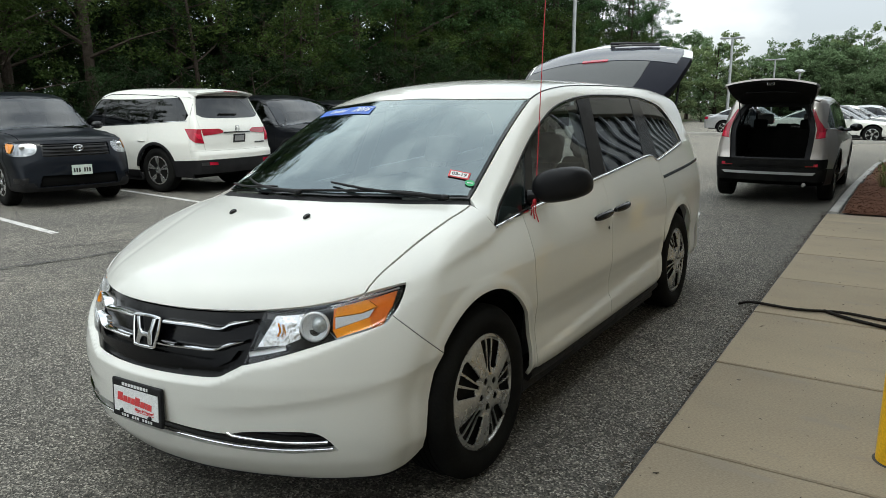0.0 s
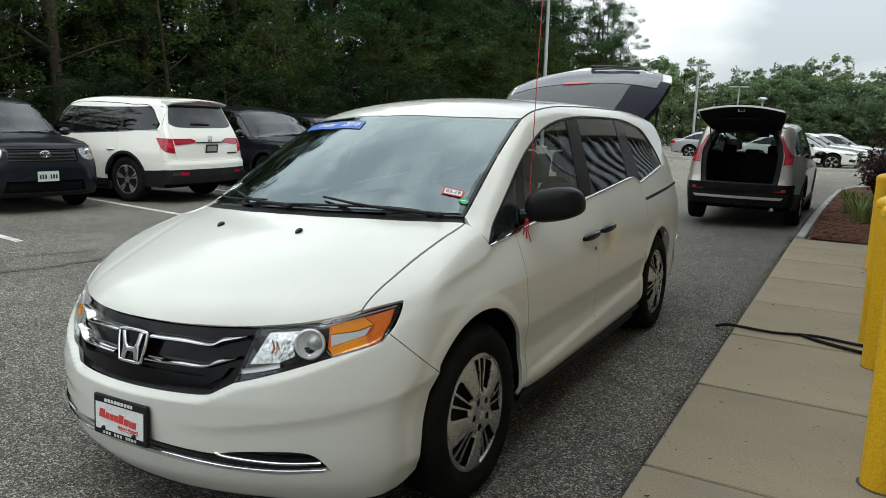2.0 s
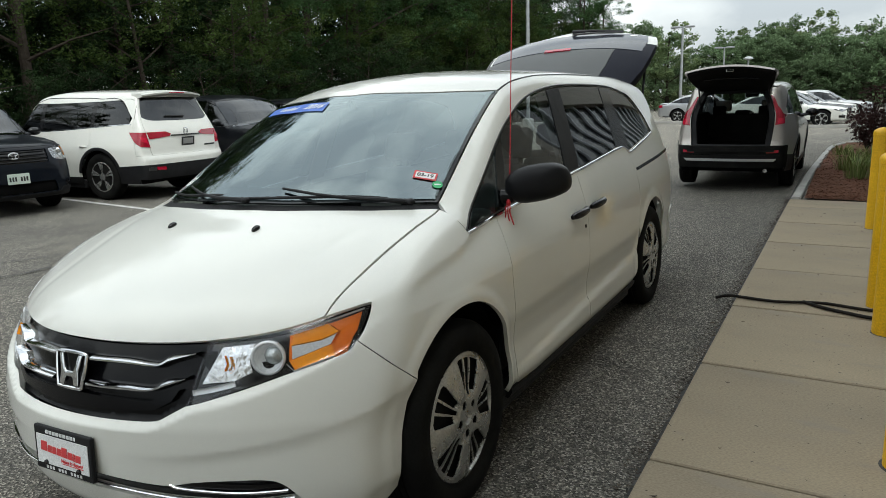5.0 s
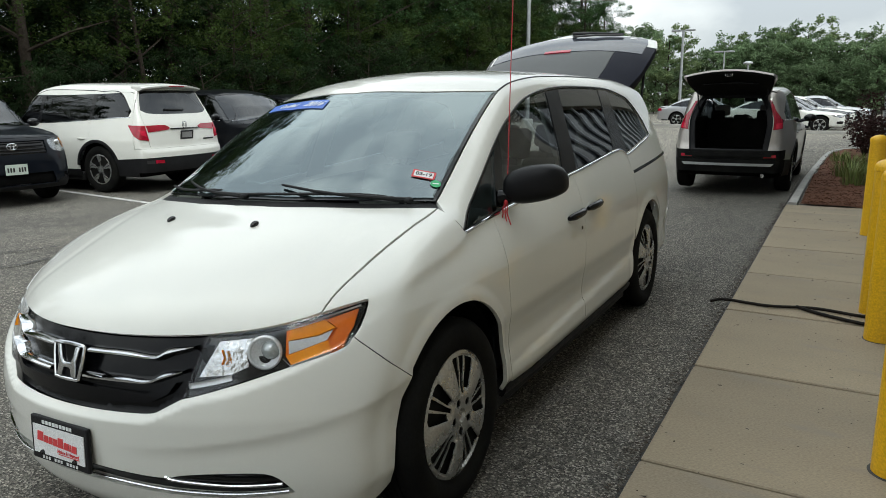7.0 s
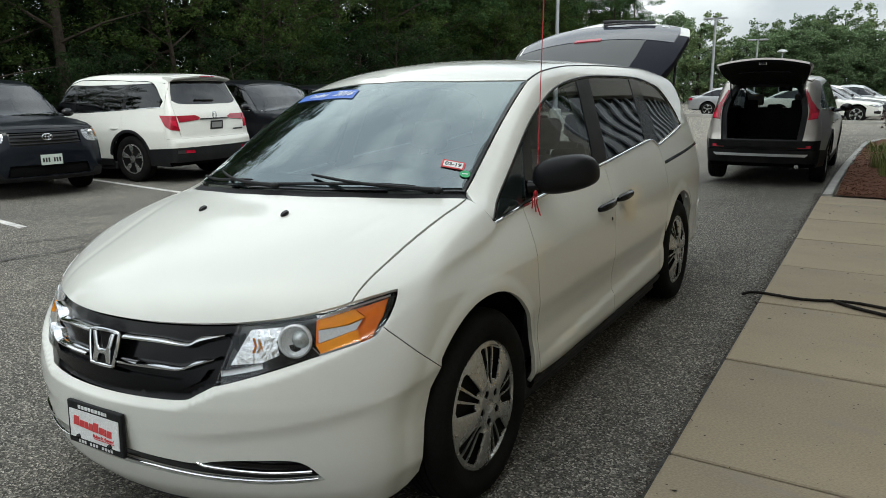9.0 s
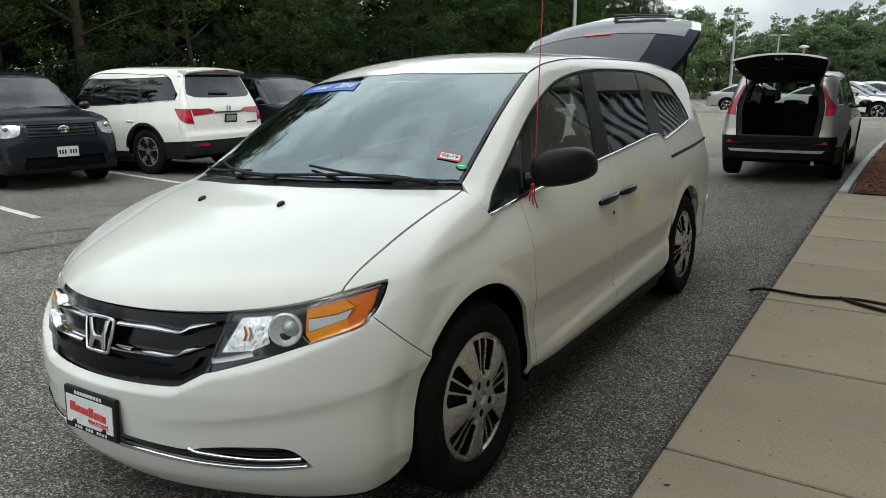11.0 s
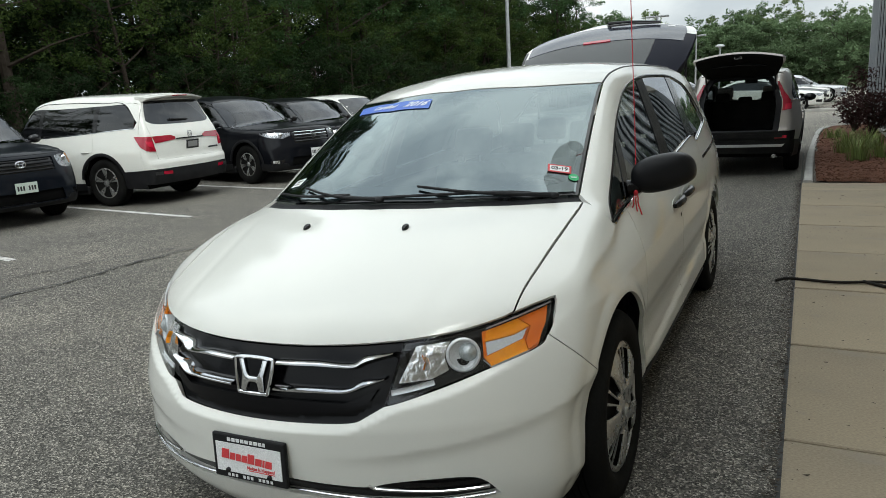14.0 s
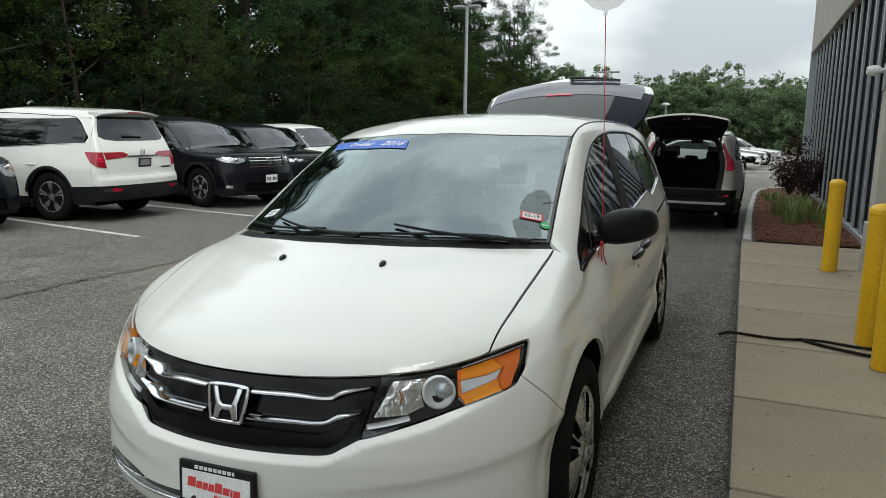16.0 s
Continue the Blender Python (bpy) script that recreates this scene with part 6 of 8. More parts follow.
tube(bm, [gate_point(-0.02, 0.86, 0.02), gate_point(-0.01, 0.82, 0.04), gate_point(0.25, 0.80, 0.04), gate_point(0.62, 0.81, 0.03)], [0.026, 0.017, 0.012, 0.009], 8)
tube(bm, [gate_point(0.02, 0.75, 0.03), gate_point(0.3, 0.74, 0.035), gate_point(0.62, 0.77, 0.03)], 0.009, 6)
part("rear_wiper", bm, M["gloss_black"], gate_ob, smooth=True)
for s in (1, -1):
    bm = bmesh.new()
    tube(bm, [(s * 0.66, 3.95, 1.30), gate_point(s * 0.90, 0.55, -0.06)], 0.011, 8)
    part("gas_strut", bm, M["plastic"], van)
skin("rear_bumper", V, "tail", [(-54, 0.28), (54, 0.28), (54, 0.60), (-54, 0.60)], WHITE, van, step=0.05)

# balloon on a ribbon tied to the mirror
bal = thing("balloon", VAN_AT @ Matrix.Translation((0.945, 0.575, 1.10)), "white balloon on a red ribbon tied to the mirror", "balloon")
tip = Vector((-0.05, 0.25, 1.05))
bm = bmesh.new()
tube(bm, spline([(0, 0, 0.0), (-0.014, 0.075, 0.35), (-0.033, 0.165, 0.72), tuple(tip)], 8), 0.0022, 6)
part("ribbon", bm, M["ribbon"], bal)
bm = bmesh.new()
lathe(bm, [(0.012, 0.0), (0.008, 0.012), (0.014, 0.018), (0.060, 0.035), (0.105, 0.075), (0.135, 0.13), (0.15, 0.20), (0.148, 0.27), (0.125, 0.34), (0.085, 0.385), (0.04, 0.41), (0.001, 0.415)], 28, m=Matrix.Translation(tip))
part("balloon_body", bm, M["balloon"], bal, smooth=True)
bm = bmesh.new()
for k in range(3):
    tube(bm, spline([(0, -0.004, 0.0), (-0.01 + 0.01 * k, -0.02, -0.02), (0.010 * k - 0.01, -0.022, -0.045), (0.02 * k - 0.015, -0.02, -0.065 - 0.015 * k)], 6), 0.003, 5)
ellipsoid(bm, (0, -0.012, 0.0), (0.010, 0.010, 0.014), 10, 8)
part("ribbon_knot", bm, M["ribbon"], bal, smooth=True)

# ---- other cars ----
def car_shell(W, H, wb, fo, ro, cowl, screen_top, hood_z, nose_z, sedan=False, tail_in=0.0):
    end = wb + ro
    if sedan:
        top = [(-fo, nose_z - 0.03), (-fo + 0.25, nose_z + 0.04), (cowl, hood_z), (cowl + 0.45, hood_z + 0.24), (screen_top, H - 0.05), (screen_top + 0.5, H), (wb - 0.55, H - 0.03), (wb + 0.05, H - 0.20),
               (wb + 0.55, H - 0.42), (end - 0.12, H - 0.46), (end, H - 0.52)]
        tail = [(0.2, end - 0.12), (0.4, end), (0.7, end), (0.95, end - 0.06), (1.2, end - 0.3)]
    else:
        top = [(-fo, nose_z - 0.03), (-fo + 0.22, nose_z + 0.05), (-fo + 0.6, hood_z - 0.06), (cowl, hood_z), (cowl + 0.4, hood_z + 0.27), (screen_top, H - 0.07), (screen_top + 0.45, H - 0.01), (1.9, H), (wb, H - 0.015),
               (end - 0.45, H - 0.04), (end - 0.2, H - 0.075)]
        tail = [(0.2, end - 0.14), (0.35, end - 0.03), (0.5, end), (0.68, end - 0.005), (0.78, end - 0.045), (0.9, end - 0.06), (1.1, end - 0.09), (1.3, end - 0.17), (1.5, end - 0.27), (H - 0.08, end - 0.37)]
    S = Shell(top=top, bow=[(-1, 0.22), (0.3, 0.25), (1.2, 0.18), (2.0, 0.05), (3.0, 0.0)], crown=[(-1, 0.05), (0.2, 0.06), (1.0, 0.10), (4, 0.11)],
                 plan=[(-fo, W - 0.09), (-0.4, W - 0.02), (0.1, W), (wb - 0.3, W), (wb + 0.2, W - 0.005), (end - 0.3, W - 0.04 - 0.7 * tail_in), (end, W - 0.09 - tail_in)],
                 section=[(0.2, -0.07), (0.32, -0.03), (0.5, -0.01), (0.7, 0), (0.85, -0.005), (0.98, -0.03), (1.08, -0.055), (1.3, -0.115), (1.5, -0.185), (1.8, -0.33)],
                 nose=[(0.2, -fo + 0.12), (0.32, -fo + 0.03), (0.45, -fo), (0.65, -fo + 0.01), (0.8, -fo + 0.04), (nose_z, -fo + 0.11), (1.3, -fo + 0.5)],
                 sweep=(0.20, 0.22, 0.12), tail=tail, floor=0.24, soft=0.028, tail_sweep=0.14)
    S.tail_centre = end - 0.80
    return S


def build_car(name, at, paint, label, category, W=0.92, H=1.68, wb=2.66, fo=0.92, ro=1.0, R=0.36, rim=0.225, cowl=0.30, screen_top=1.12, hood_z=1.08, nose_z=0.92, belt=(1.02, 1.12),
              tail_in=0.0, sedan=False, cladding=False, front="plain", rear="plain", gate_open=False, step=0.06, group="", wheel="alloy", plate_mat=None, d_tip=None):
    S = car_shell(W, H, wb, fo, ro, cowl, screen_top, hood_z, nose_z, sedan, tail_in)
    car = thing(name, at, label, category, group)
    P, end = M[paint], wb + ro
    belt_z = smooth_curve([(0.2, belt[0]), (1.4, belt[0] + 0.02), (end - 0.5, belt[1])])
    roof_end = wb + 0.02 if sedan else end - 0.42
    tip = d_tip or ((wb + 0.32, belt[1] + 0.02) if sedan else (end - 0.41, belt[1] + 0.10))
    base = cowl + 0.16
    hi = spline([(base, float(belt_z(base)) + 0.01), (cowl + 0.55, 0.55 * H + 0.45 * belt[0] - 0.02), (screen_top + 0.15, H - 0.155), (1.65, H - 0.125), (wb - 0.35, H - (0.19 if sedan else 0.145)),
                 ((wb - 0.05), H - (0.29 if sedan else 0.165)), ((wb + 0.15 if sedan else end - 0.72), H - (0.36 if sedan else 0.195)), tip], 6)
    hx, hz = np.array(hi).T

    def top_z(y):
        return float(np.interp(y, hx, hz)) - 0.012

    def low_z(y):
        return float(belt_z(y)) + 0.012
    lamp_a = {"rav": 25, "ridge": 22}.get(front, 24)
    edge_a = 49

    def ns(pts):
        return [(p[1], p[2]) for p in S.lift("nose", pts)]

    def ts(pts):
        return [(p[1], p[2]) for p in S.lift("tail", pts)]
    hood_lead = [(a, nose_z) for a in np.linspace(0, 34, 8)]
    seam = spline([tuple(S.lift("nose", [(34, nose_z)])[0][:2]), (W - 0.19, -0.25), (W - 0.155, cowl + 0.10)], 6)
    cowl_line = spline([(W - 0.155, cowl + 0.10), (W * 0.6, cowl - 0.02), (0, cowl - 0.08)], 5)
    r = [tuple(q[:2]) for q in S.lift("nose", hood_lead)][:-1] + seam + cowl_line
    skin("hood", S, "top", r + [(-x, y) for x, y in r[::-1]], P, car, step=step)
    edge = spline([(W - 0.165, cowl + 0.13), (W - 0.20, cowl + 0.45), (W - 0.265, screen_top)], 5)
    r = [(0, cowl - 0.04)] + [(x, y + 0.04) for x, y in cowl_line[::-1][1:-1]] + edge + [(W * 0.4, screen_top - 0.09), (0, screen_top - 0.12)]
    skin("windshield", S, "top", r + [(-x, y) for x, y in r[::-1][1:-1]], M["side_glass" if gate_open else "dark_glass"], car, step=step, gap=0.008, rim=0.004)
    roof_x = [(W - 0.265, screen_top), (W - 0.255, 1.8), (W - 0.265, wb - 0.1 if sedan else wb + 0.1), (W - 0.30, roof_end)]
    r = [(0, screen_top - 0.12), (W * 0.4, screen_top - 0.09)] + spline(roof_x, 5) + [(0, roof_end + 0.05)]
    skin("roof", S, "top", r + [(-x, y) for x, y in r[::-1][1:-1]], P, car, step=step)
    # sides
    ra = R + 0.065
    z0 = 0.32
    d0, d1, d2 = cowl + 0.16, (1.42 if not sedan else 1.40), wb - 0.18
    arch_a = arc(0, R, ra, 185, -6, 26)
    arch_b = arc(wb, R, ra, 186, -6, 26)
    fend_top = [(p[1], p[2]) for p in S.lift("top", seam)]
    f_edge = ns([(edge_a, 0.34), (edge_a, 0.6), (edge_a - 1, nose_z - 0.06), (40, nose_z - 0.01)])
    fend = f_edge[::-1] + arch_a[1:] + [(d0, z0)] + [(d0, float(belt_z(d0))), (cowl + 0.12, float(belt_z(0.3)) + 0.05)] + fend_top[::-1]
    both("fender", S, "side", fend, P, car, step=step)
    door = [(d0, z0), (d1, z0)] + [(y, float(belt_z(y))) for y in np.linspace(d1, d0, 6)]
    both("front_door", S, "side", door, P, car, step=step)
    at_arch = (d2, R + math.sqrt(ra * ra - (wb - d2) ** 2))
    door = [(d1, z0), (wb - ra - 0.01, z0)] + [p for p in arch_b if p[0] < d2 and p[1] > z0] + [at_arch] + [(d2, float(belt_z(d2)))] + [(y, float(belt_z(y))) for y in np.linspace(d2, d1, 6)[1:]]
    both("rear_door", S, "side", door, P, car, step=step)
    t_a = 57
    if sedan:
        t_edge = ts([(t_a, 0.34), (t_a, 0.6), (t_a - 2, 0.86)])
        q = [(d2, float(belt_z(d2))), at_arch] + [p for p in arch_b if p[0] > d2] + [(wb + ra + 0.02, 0.32)] + t_edge + [(end - 0.5, 0.93), (wb + 0.45, 0.99), tip]
    else:
        q = [(d2, float(belt_z(d2))), at_arch] + [p for p in arch_b if p[0] > d2] + [(wb + ra + 0.02, 0.32), (end - 0.28, 0.34), (end - 0.28, 0.7), (end - 0.30, 0.9), (end - 0.36, belt[1])] + [(tip[0] + 0.02, tip[1] - 0.02), tip] + [(y, float(belt_z(y))) for y in np.linspace(tip[0] - 0.05, d2, 5)]
    both("quarter_panel", S, "side", q, P, car, step=step)
    lip = [(p[1], p[2]) for p in S.lift("top", edge + spline(roof_x, 5)[1:])]
    if sedan:
        rail = lip + [(wb + 0.45, 0.99), tip] + hi[::-1] + [(cowl + 0.12, float(belt_z(0.3)) + 0.03)]
    else:
        rail = lip + [(end - 0.395, H - 0.25), (end - 0.36, belt[1]), (tip[0] + 0.02, tip[1] - 0.02), tip] + hi[::-1] + [(cowl + 0.12, float(belt_z(0.3)) + 0.03)]
    both("roof_rail", S, "side", rail, P, car, step=step)
    cuts = [base + 0.02, d1 - 0.03, d1 + 0.05, d2 - 0.02, d2 + 0.06, tip[0] - 0.05]
    for nm, a, b in (("front_door_glass", cuts[0], cuts[1]), ("rear_door_glass", cuts[2], cuts[3]), ("quarter_glass", cuts[4], cuts[5])):
        lo = [(y, low_z(y)) for y in np.linspace(a, b, 6)]
        up = [(y, top_z(y)) for y in np.linspace(b, a, 8)]
        both(nm, S, "side", lo + up, M["dark_glass"], car, out=-0.005, rim=0.003, gap=0.003, step=step)
    for s in (1, -1):
        for a, b in ((d1 - 0.035, d1 + 0.055), (d2 - 0.025, d2 + 0.065)):
            skin("door_pillar", S, "side", [(a, low_z(a)), (b, low_z(b)), (b, top_z(b)), (a, top_z(a))], M["gloss_black"], car, out=-0.002, step=0.1, sign=s)
        skin_strip("belt_moulding", S, "side", [(y, float(belt_z(y)) + 0.004) for y in np.linspace(base, tip[0], 14)], M["chrome" if front != "rav" else "gloss_black"], car, 0.014, 0.006, s)
        skin_strip("window_seal", S, "side", hi, M["gloss_black"], car, 0.012, 0.004, s)
        if cladding:
            skin_strip("sill_cladding", S, "side", [(y, 0.335) for y in np.linspace(ra - 0.02, wb - ra + 0.02, 10)], M["plastic"], car, 0.12, 0.012, s)
            for c in (arc(0, R, ra + 0.012, 185, 8, 20), arc(wb, R, ra + 0.012, 172, 2, 20)):
                skin_strip("arch_cladding", S, "side", c, M["plastic"], car, 0.055, 0.012, s)
        bm = bmesh.new()
        box(bm, s * (W - 0.22), s * (W - 0.06), ra - 0.03, wb - ra + 0.03, 0.20, 0.34, 0.02, 1)
        part("sill", bm, M["plastic"], car)
        for yy in (0.0, wb):
            arch_liner(car, s * (W - 0.02), yy, R, ra)
            put_wheel(car, s * (W - 0.035), yy, R, R, rim, wheel, 0, 11 + 40 * yy)
        for y in (d1 - 0.14, d2 - 0.16):
            p = S.lift("side", [(y - 0.09 + 0.03 * k, 0.90 + 0.02 * (H > 1.5)) for k in range(7)], s)
            bm = bmesh.new()
            tube(bm, [Vector(v) + Vector((s * 0.022 * math.sin(math.pi * k / 6), 0, 0)) for k, v in enumerate(p)], 0.012, 6)
            part("door_handle", bm, P, car, smooth=True)
        bm = bmesh.new()
        c = S.lift("side", [(cowl + 0.38, float(belt_z(0.6)) + 0.03)], s)[0]
        vs = ellipsoid(bm, (c[0] + s * 0.13, c[1], c[2] + 0.05), (0.105, 0.06, 0.07), 16, 10)
        tube(bm, [tuple(c - np.array([s * 0.02, 0, 0])), (c[0] + s * 0.08, c[1], c[2] + 0.02)], 0.03, 8)
        part("door_mirror", bm, M["gloss_black"], car, smooth=True)
    # nose
    z_l = nose_z - 0.015
    if front == "rav":
        lamp = spline([(lamp_a + 1, z_l - 0.18), (lamp_a - 1.0, z_l - 0.08), (lamp_a + 1, z_l - 0.015), (36, z_l), (44, z_l + 0.01), (46.8, z_l - 0.06), (43, z_l - 0.18), (34, z_l - 0.21)], 4, True)
        grille = [(-lamp_a + 3, z_l - 0.03), (lamp_a - 3, z_l - 0.03), (lamp_a - 4.0, z_l - 0.22), (-lamp_a + 4.0, z_l - 0.22)]
    elif front == "ridge":
        lamp = [(lamp_a, z_l - 0.10), (lamp_a - 1, z_l - 0.03), (34, z_l - 0.005), (47, z_l + 0.0), (47.5, z_l - 0.05), (38, z_l - 0.12), (28, z_l - 0.14)]
        grille = [(-lamp_a + 1, z_l - 0.01), (lamp_a - 1, z_l - 0.01), (lamp_a - 3, z_l - 0.24), (-lamp_a + 3, z_l - 0.24)]
    else:
        lamp = [(lamp_a, z_l - 0.09), (lamp_a - 1, z_l - 0.03), (34, z_l - 0.01), (46, z_l - 0.01), (46.5, z_l - 0.05), (36, z_l - 0.12)]
        grille = [(-lamp_a + 1, z_l - 0.02), (lamp_a - 1, z_l - 0.02), (lamp_a - 4, z_l - 0.17), (-lamp_a + 4, z_l - 0.17)]
    b_top = [(a, nose_z) for a in np.linspace(40, -40, 20)]
    b_out = [(a, 0.26) for a in np.linspace(-edge_a, edge_a, 20)] + [(edge_a, 0.34), (edge_a, 0.6), (edge_a - 1, nose_z - 0.06)] + b_top + [(-edge_a + 1, nose_z - 0.06), (-edge_a, 0.6), (-edge_a, 0.34)]
    intake = [(-24, 0.33), (24, 0.33), (22, 0.50), (-22, 0.50)]
    skin("front_bumper", S, "nose", b_out, P, car, step=step * 0.8, holes=[grille, intake, lamp, [(-a, z) for a, z in lamp]])
    g = skin("grille", S, "nose", grille, M["gloss_black"], car, step=0.05, out=-0.02, rim=0.0, gap=0.0)
    nb = 4
    for k in range(nb):
        z = grille[2][1] + (grille[0][1] - grille[2][1]) * (k + 0.5) / nb
        a = min(grille[1][0], abs(grille[2][0])) - 0.4
        skin_strip("grille_bar", S, "nose", [(q, z) for q in np.linspace(-a, a, 12)], M["chrome"] if front == "ridge" and k in (2, 3) else M["dark_metal" if front == "ridge" else "plastic"], g, 0.018, 0.004)
    # set-back near-black sheet paints the shade within the intake
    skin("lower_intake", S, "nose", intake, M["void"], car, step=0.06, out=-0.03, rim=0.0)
    for s in (1, -1):
        L = [(s * a, z) for a, z in lamp]
        lo = skin("headlight", S, "nose", L, M["lamp_bowl"], car, "clear headlamp", step=0.035, out=-0.025, rim=0.0)
        skin("lamp_lens", S, "nose", L, M["lens"], lo, "clear cover", step=0.035, out=0.002, rim=0.004)
        c = S.lift("nose", [(s * (lamp_a + 7), z_l - 0.075)])[0]
        bm = bmesh.new()
        ellipsoid(bm, tuple(c + np.array([0, 0.02, 0])), (0.045, 0.03, 0.045), 14, 8)
        part("projector", bm, M["mirror"], lo, smooth=True)
        if front == "rav":
            skin("turn_lamp", S, "nose", [(s * a, z) for a, z in ((37.5, z_l - 0.03), (45.0, z_l - 0.012), (45.8, z_l - 0.06), (43.4, z_l - 0.150), (40, z_l - 0.165))], M["amber"], lo, "amber lens", step=0.03, out=-0.004, rim=0.01)
        fog = [(s * a, z) for a, z in ((30, 0.36), (40, 0.38), (40, 0.47), (29, 0.48))]
        skin("fog_lamp_bay", S, "nose", fog, M["gloss_black"], car, step=0.05, out=0.003, rim=0.0)
        if front == "ridge":
            skin("fog_lamp", S, "nose", [(s * a, z) for a, z in ((33, 0.40), (38, 0.41), (38, 0.46), (33, 0.46))], M["mirror"], car, step=0.04, out=0.006, rim=0.004)
    if front in ("rav", "ridge"):
        skin("lower_valance", S, "nose", [(a, 0.26) for a in np.linspace(-48, 48, 20)] + [(a, 0.40) for a in np.linspace(48, 27, 6)] + [(25, 0.325)] + [(-25, 0.325)] + [(a, 0.40) for a in np.linspace(-27, -48, 6)], M["plastic"], car, "black lower valance", step=0.06, out=0.006)
    c = S.lift("nose", [(0, (grille[0][1] + grille[2][1]) / 2 + 0.02)])[0]
    bm = bmesh.new()
    if front == "rav":
        tube(bm, [(0.07 * math.cos(a), c[1] - 0.012, c[2] + 0.048 * math.sin(a)) for a in np.linspace(0, 2 * math.pi, 25)], 0.007, 6, False)
        tube(bm, [(0.026 * math.cos(a), c[1] - 0.014, c[2] + 0.045 * math.sin(a)) for a in np.linspace(0, 2 * math.pi, 17)], 0.006, 6, False)
        tube(bm, [(0.055 * math.cos(a), c[1] - 0.014, c[2] + 0.022 + 0.02 * math.sin(a)) for a in np.linspace(0, 2 * math.pi, 17)], 0.006, 6, False)
    else:
        tube(bm, [(x, c[1] - 0.012, c[2] + z) for x, z in spline([(-0.05, 0.05), (0.05, 0.05), (0.045, -0.055), (-0.045, -0.055)], 4, True) + [(-0.05, 0.05)]], 0.007, 6, False)
        for s in (1, -1):
            tube(bm, [(s * 0.03, c[1] - 0.014, c[2] + 0.04), (s * 0.02, c[1] - 0.014, c[2] - 0.045)], 0.007, 6)
    part("emblem", bm, M["chrome"], car, "chrome emblem", smooth=True)
    if plate_mat:
        py = S.lift("nose", [(0, 0.56)])[0]
        number_plate(car, Matrix.Translation((0.0, py[1] - 0.018, 0.57)), M[plate_mat])
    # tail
    # dark blocks inside the cabin, their colour standing for its shade
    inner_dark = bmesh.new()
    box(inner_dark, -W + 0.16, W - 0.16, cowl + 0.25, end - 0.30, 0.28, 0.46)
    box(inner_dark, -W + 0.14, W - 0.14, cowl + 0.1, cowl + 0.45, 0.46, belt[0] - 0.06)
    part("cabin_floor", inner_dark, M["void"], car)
    for sx in (-0.37, 0.37):
        car_seat(car, sx, 1.25, 0.48, 0.5, 0.58)
        if not gate_open:
            car_seat(car, sx, 2.05, 0.50, 0.5, 0.55)
    if sedan:
        r = [(0, roof_end + 0.06), (W - 0.31, roof_end), (W - 0.22, wb + 0.52), (0, wb + 0.60)]
        skin("rear_window", S, "top", r + [(-x, y) for x, y in r[::-1][1:-1]], M["dark_glass"], car, step=step, gap=0.01)
        r = [(0, wb + 0.61), (W - 0.21, wb + 0.53), (W - 0.22, end - 0.16), (0, end - 0.06)]
        skin("boot_lid", S, "top", r + [(-x, y) for x, y in r[::-1][1:-1]], P, car, step=step)
        skin("rear_bumper", S, "tail", [(-t_a, 0.3), (t_a, 0.3), (t_a, 0.6), (t_a - 2, 0.86), (40, 0.93), (-40, 0.93), (-t_a + 2, 0.86), (-t_a, 0.6)], P, car, step=step)
        for s in (1, -1):
            skin("tail_lamp", S, "tail", [(s * a, z) for a, z in ((28, 0.74), (t_a + 4, 0.76), (t_a + 3, 0.88), (28, 0.87))], M["red_lens"], car, "red tail lamp", step=0.06, out=0.006)
        return car
    Wt = W - tail_in
    pilot = rear == "pilot"
    bz, gb = (0.60, 0.755) if pilot else (0.56, 0.70)

    def wrap(rear_pts, side_pts):
        """Outline in (degrees, z): inner edge given from behind, outer edge from the side."""
        p = [q for view, pts in (("rear", rear_pts), ("side", side_pts)) if pts for q in S.lift(view, pts)]
        return [(math.degrees(math.atan2(v[0], v[1] - S.tail_centre)), v[2]) for v in p]

    def around(z0, z1, y_side):
        """Outline of a band that wraps both corners between two heights."""
        e0, e1 = wrap([], [(y_side, z0)])[0], wrap([], [(y_side, z1)])[0]
        return [(a, z0) for a in np.linspace(-e0[0], e0[0], 20)] + [(a, z1) for a in np.linspace(e1[0], -e1[0], 20)]

    def mirrored(half):
        return half + [(-x, z) for x, z in half[::-1]]
    g_in = spline([(Wt - 0.245, gb), (Wt - 0.225, 0.9), (Wt - 0.215, belt[1]), (Wt - 0.265, belt[1] + 0.2), (Wt - 0.345, H - 0.16), (Wt - 0.385, H - 0.105)], 3)
    part_y = end - 0.28
    skin("rear_bumper", S, "tail", around(0.36, bz, part_y), M["plastic" if pilot else "rubber"], car, "black plastic rear bumper", step=step, out=0.012)
    skin("bumper_cover", S, "tail", around(bz + 0.002, gb, part_y), P if pilot else M["rubber"], car, step=step, out=0.004)
    for s in (1, -1):
        skin("corner_cladding", S, "side", [(wb + ra - 0.02, 0.30), (end - 0.265, 0.30), (end - 0.265, bz), (wb + ra * 0.99, bz - 0.02)], M["plastic"], car, step=0.06, out=0.010, sign=s)
        side_e = [(end - 0.28, gb), (end - 0.30, 0.9), (end - 0.36, belt[1]), (end - 0.395, H - 0.25)]
        tp = S.lift("top", [(W - 0.30, roof_end)])[0]
        out_l = wrap(g_in[::-1], side_e + [(roof_end, float(tp[2]) - 0.01)])
        skin("rear_corner_panel", S, "tail", [(s * a, z) for a, z in out_l], P, car, step=step)
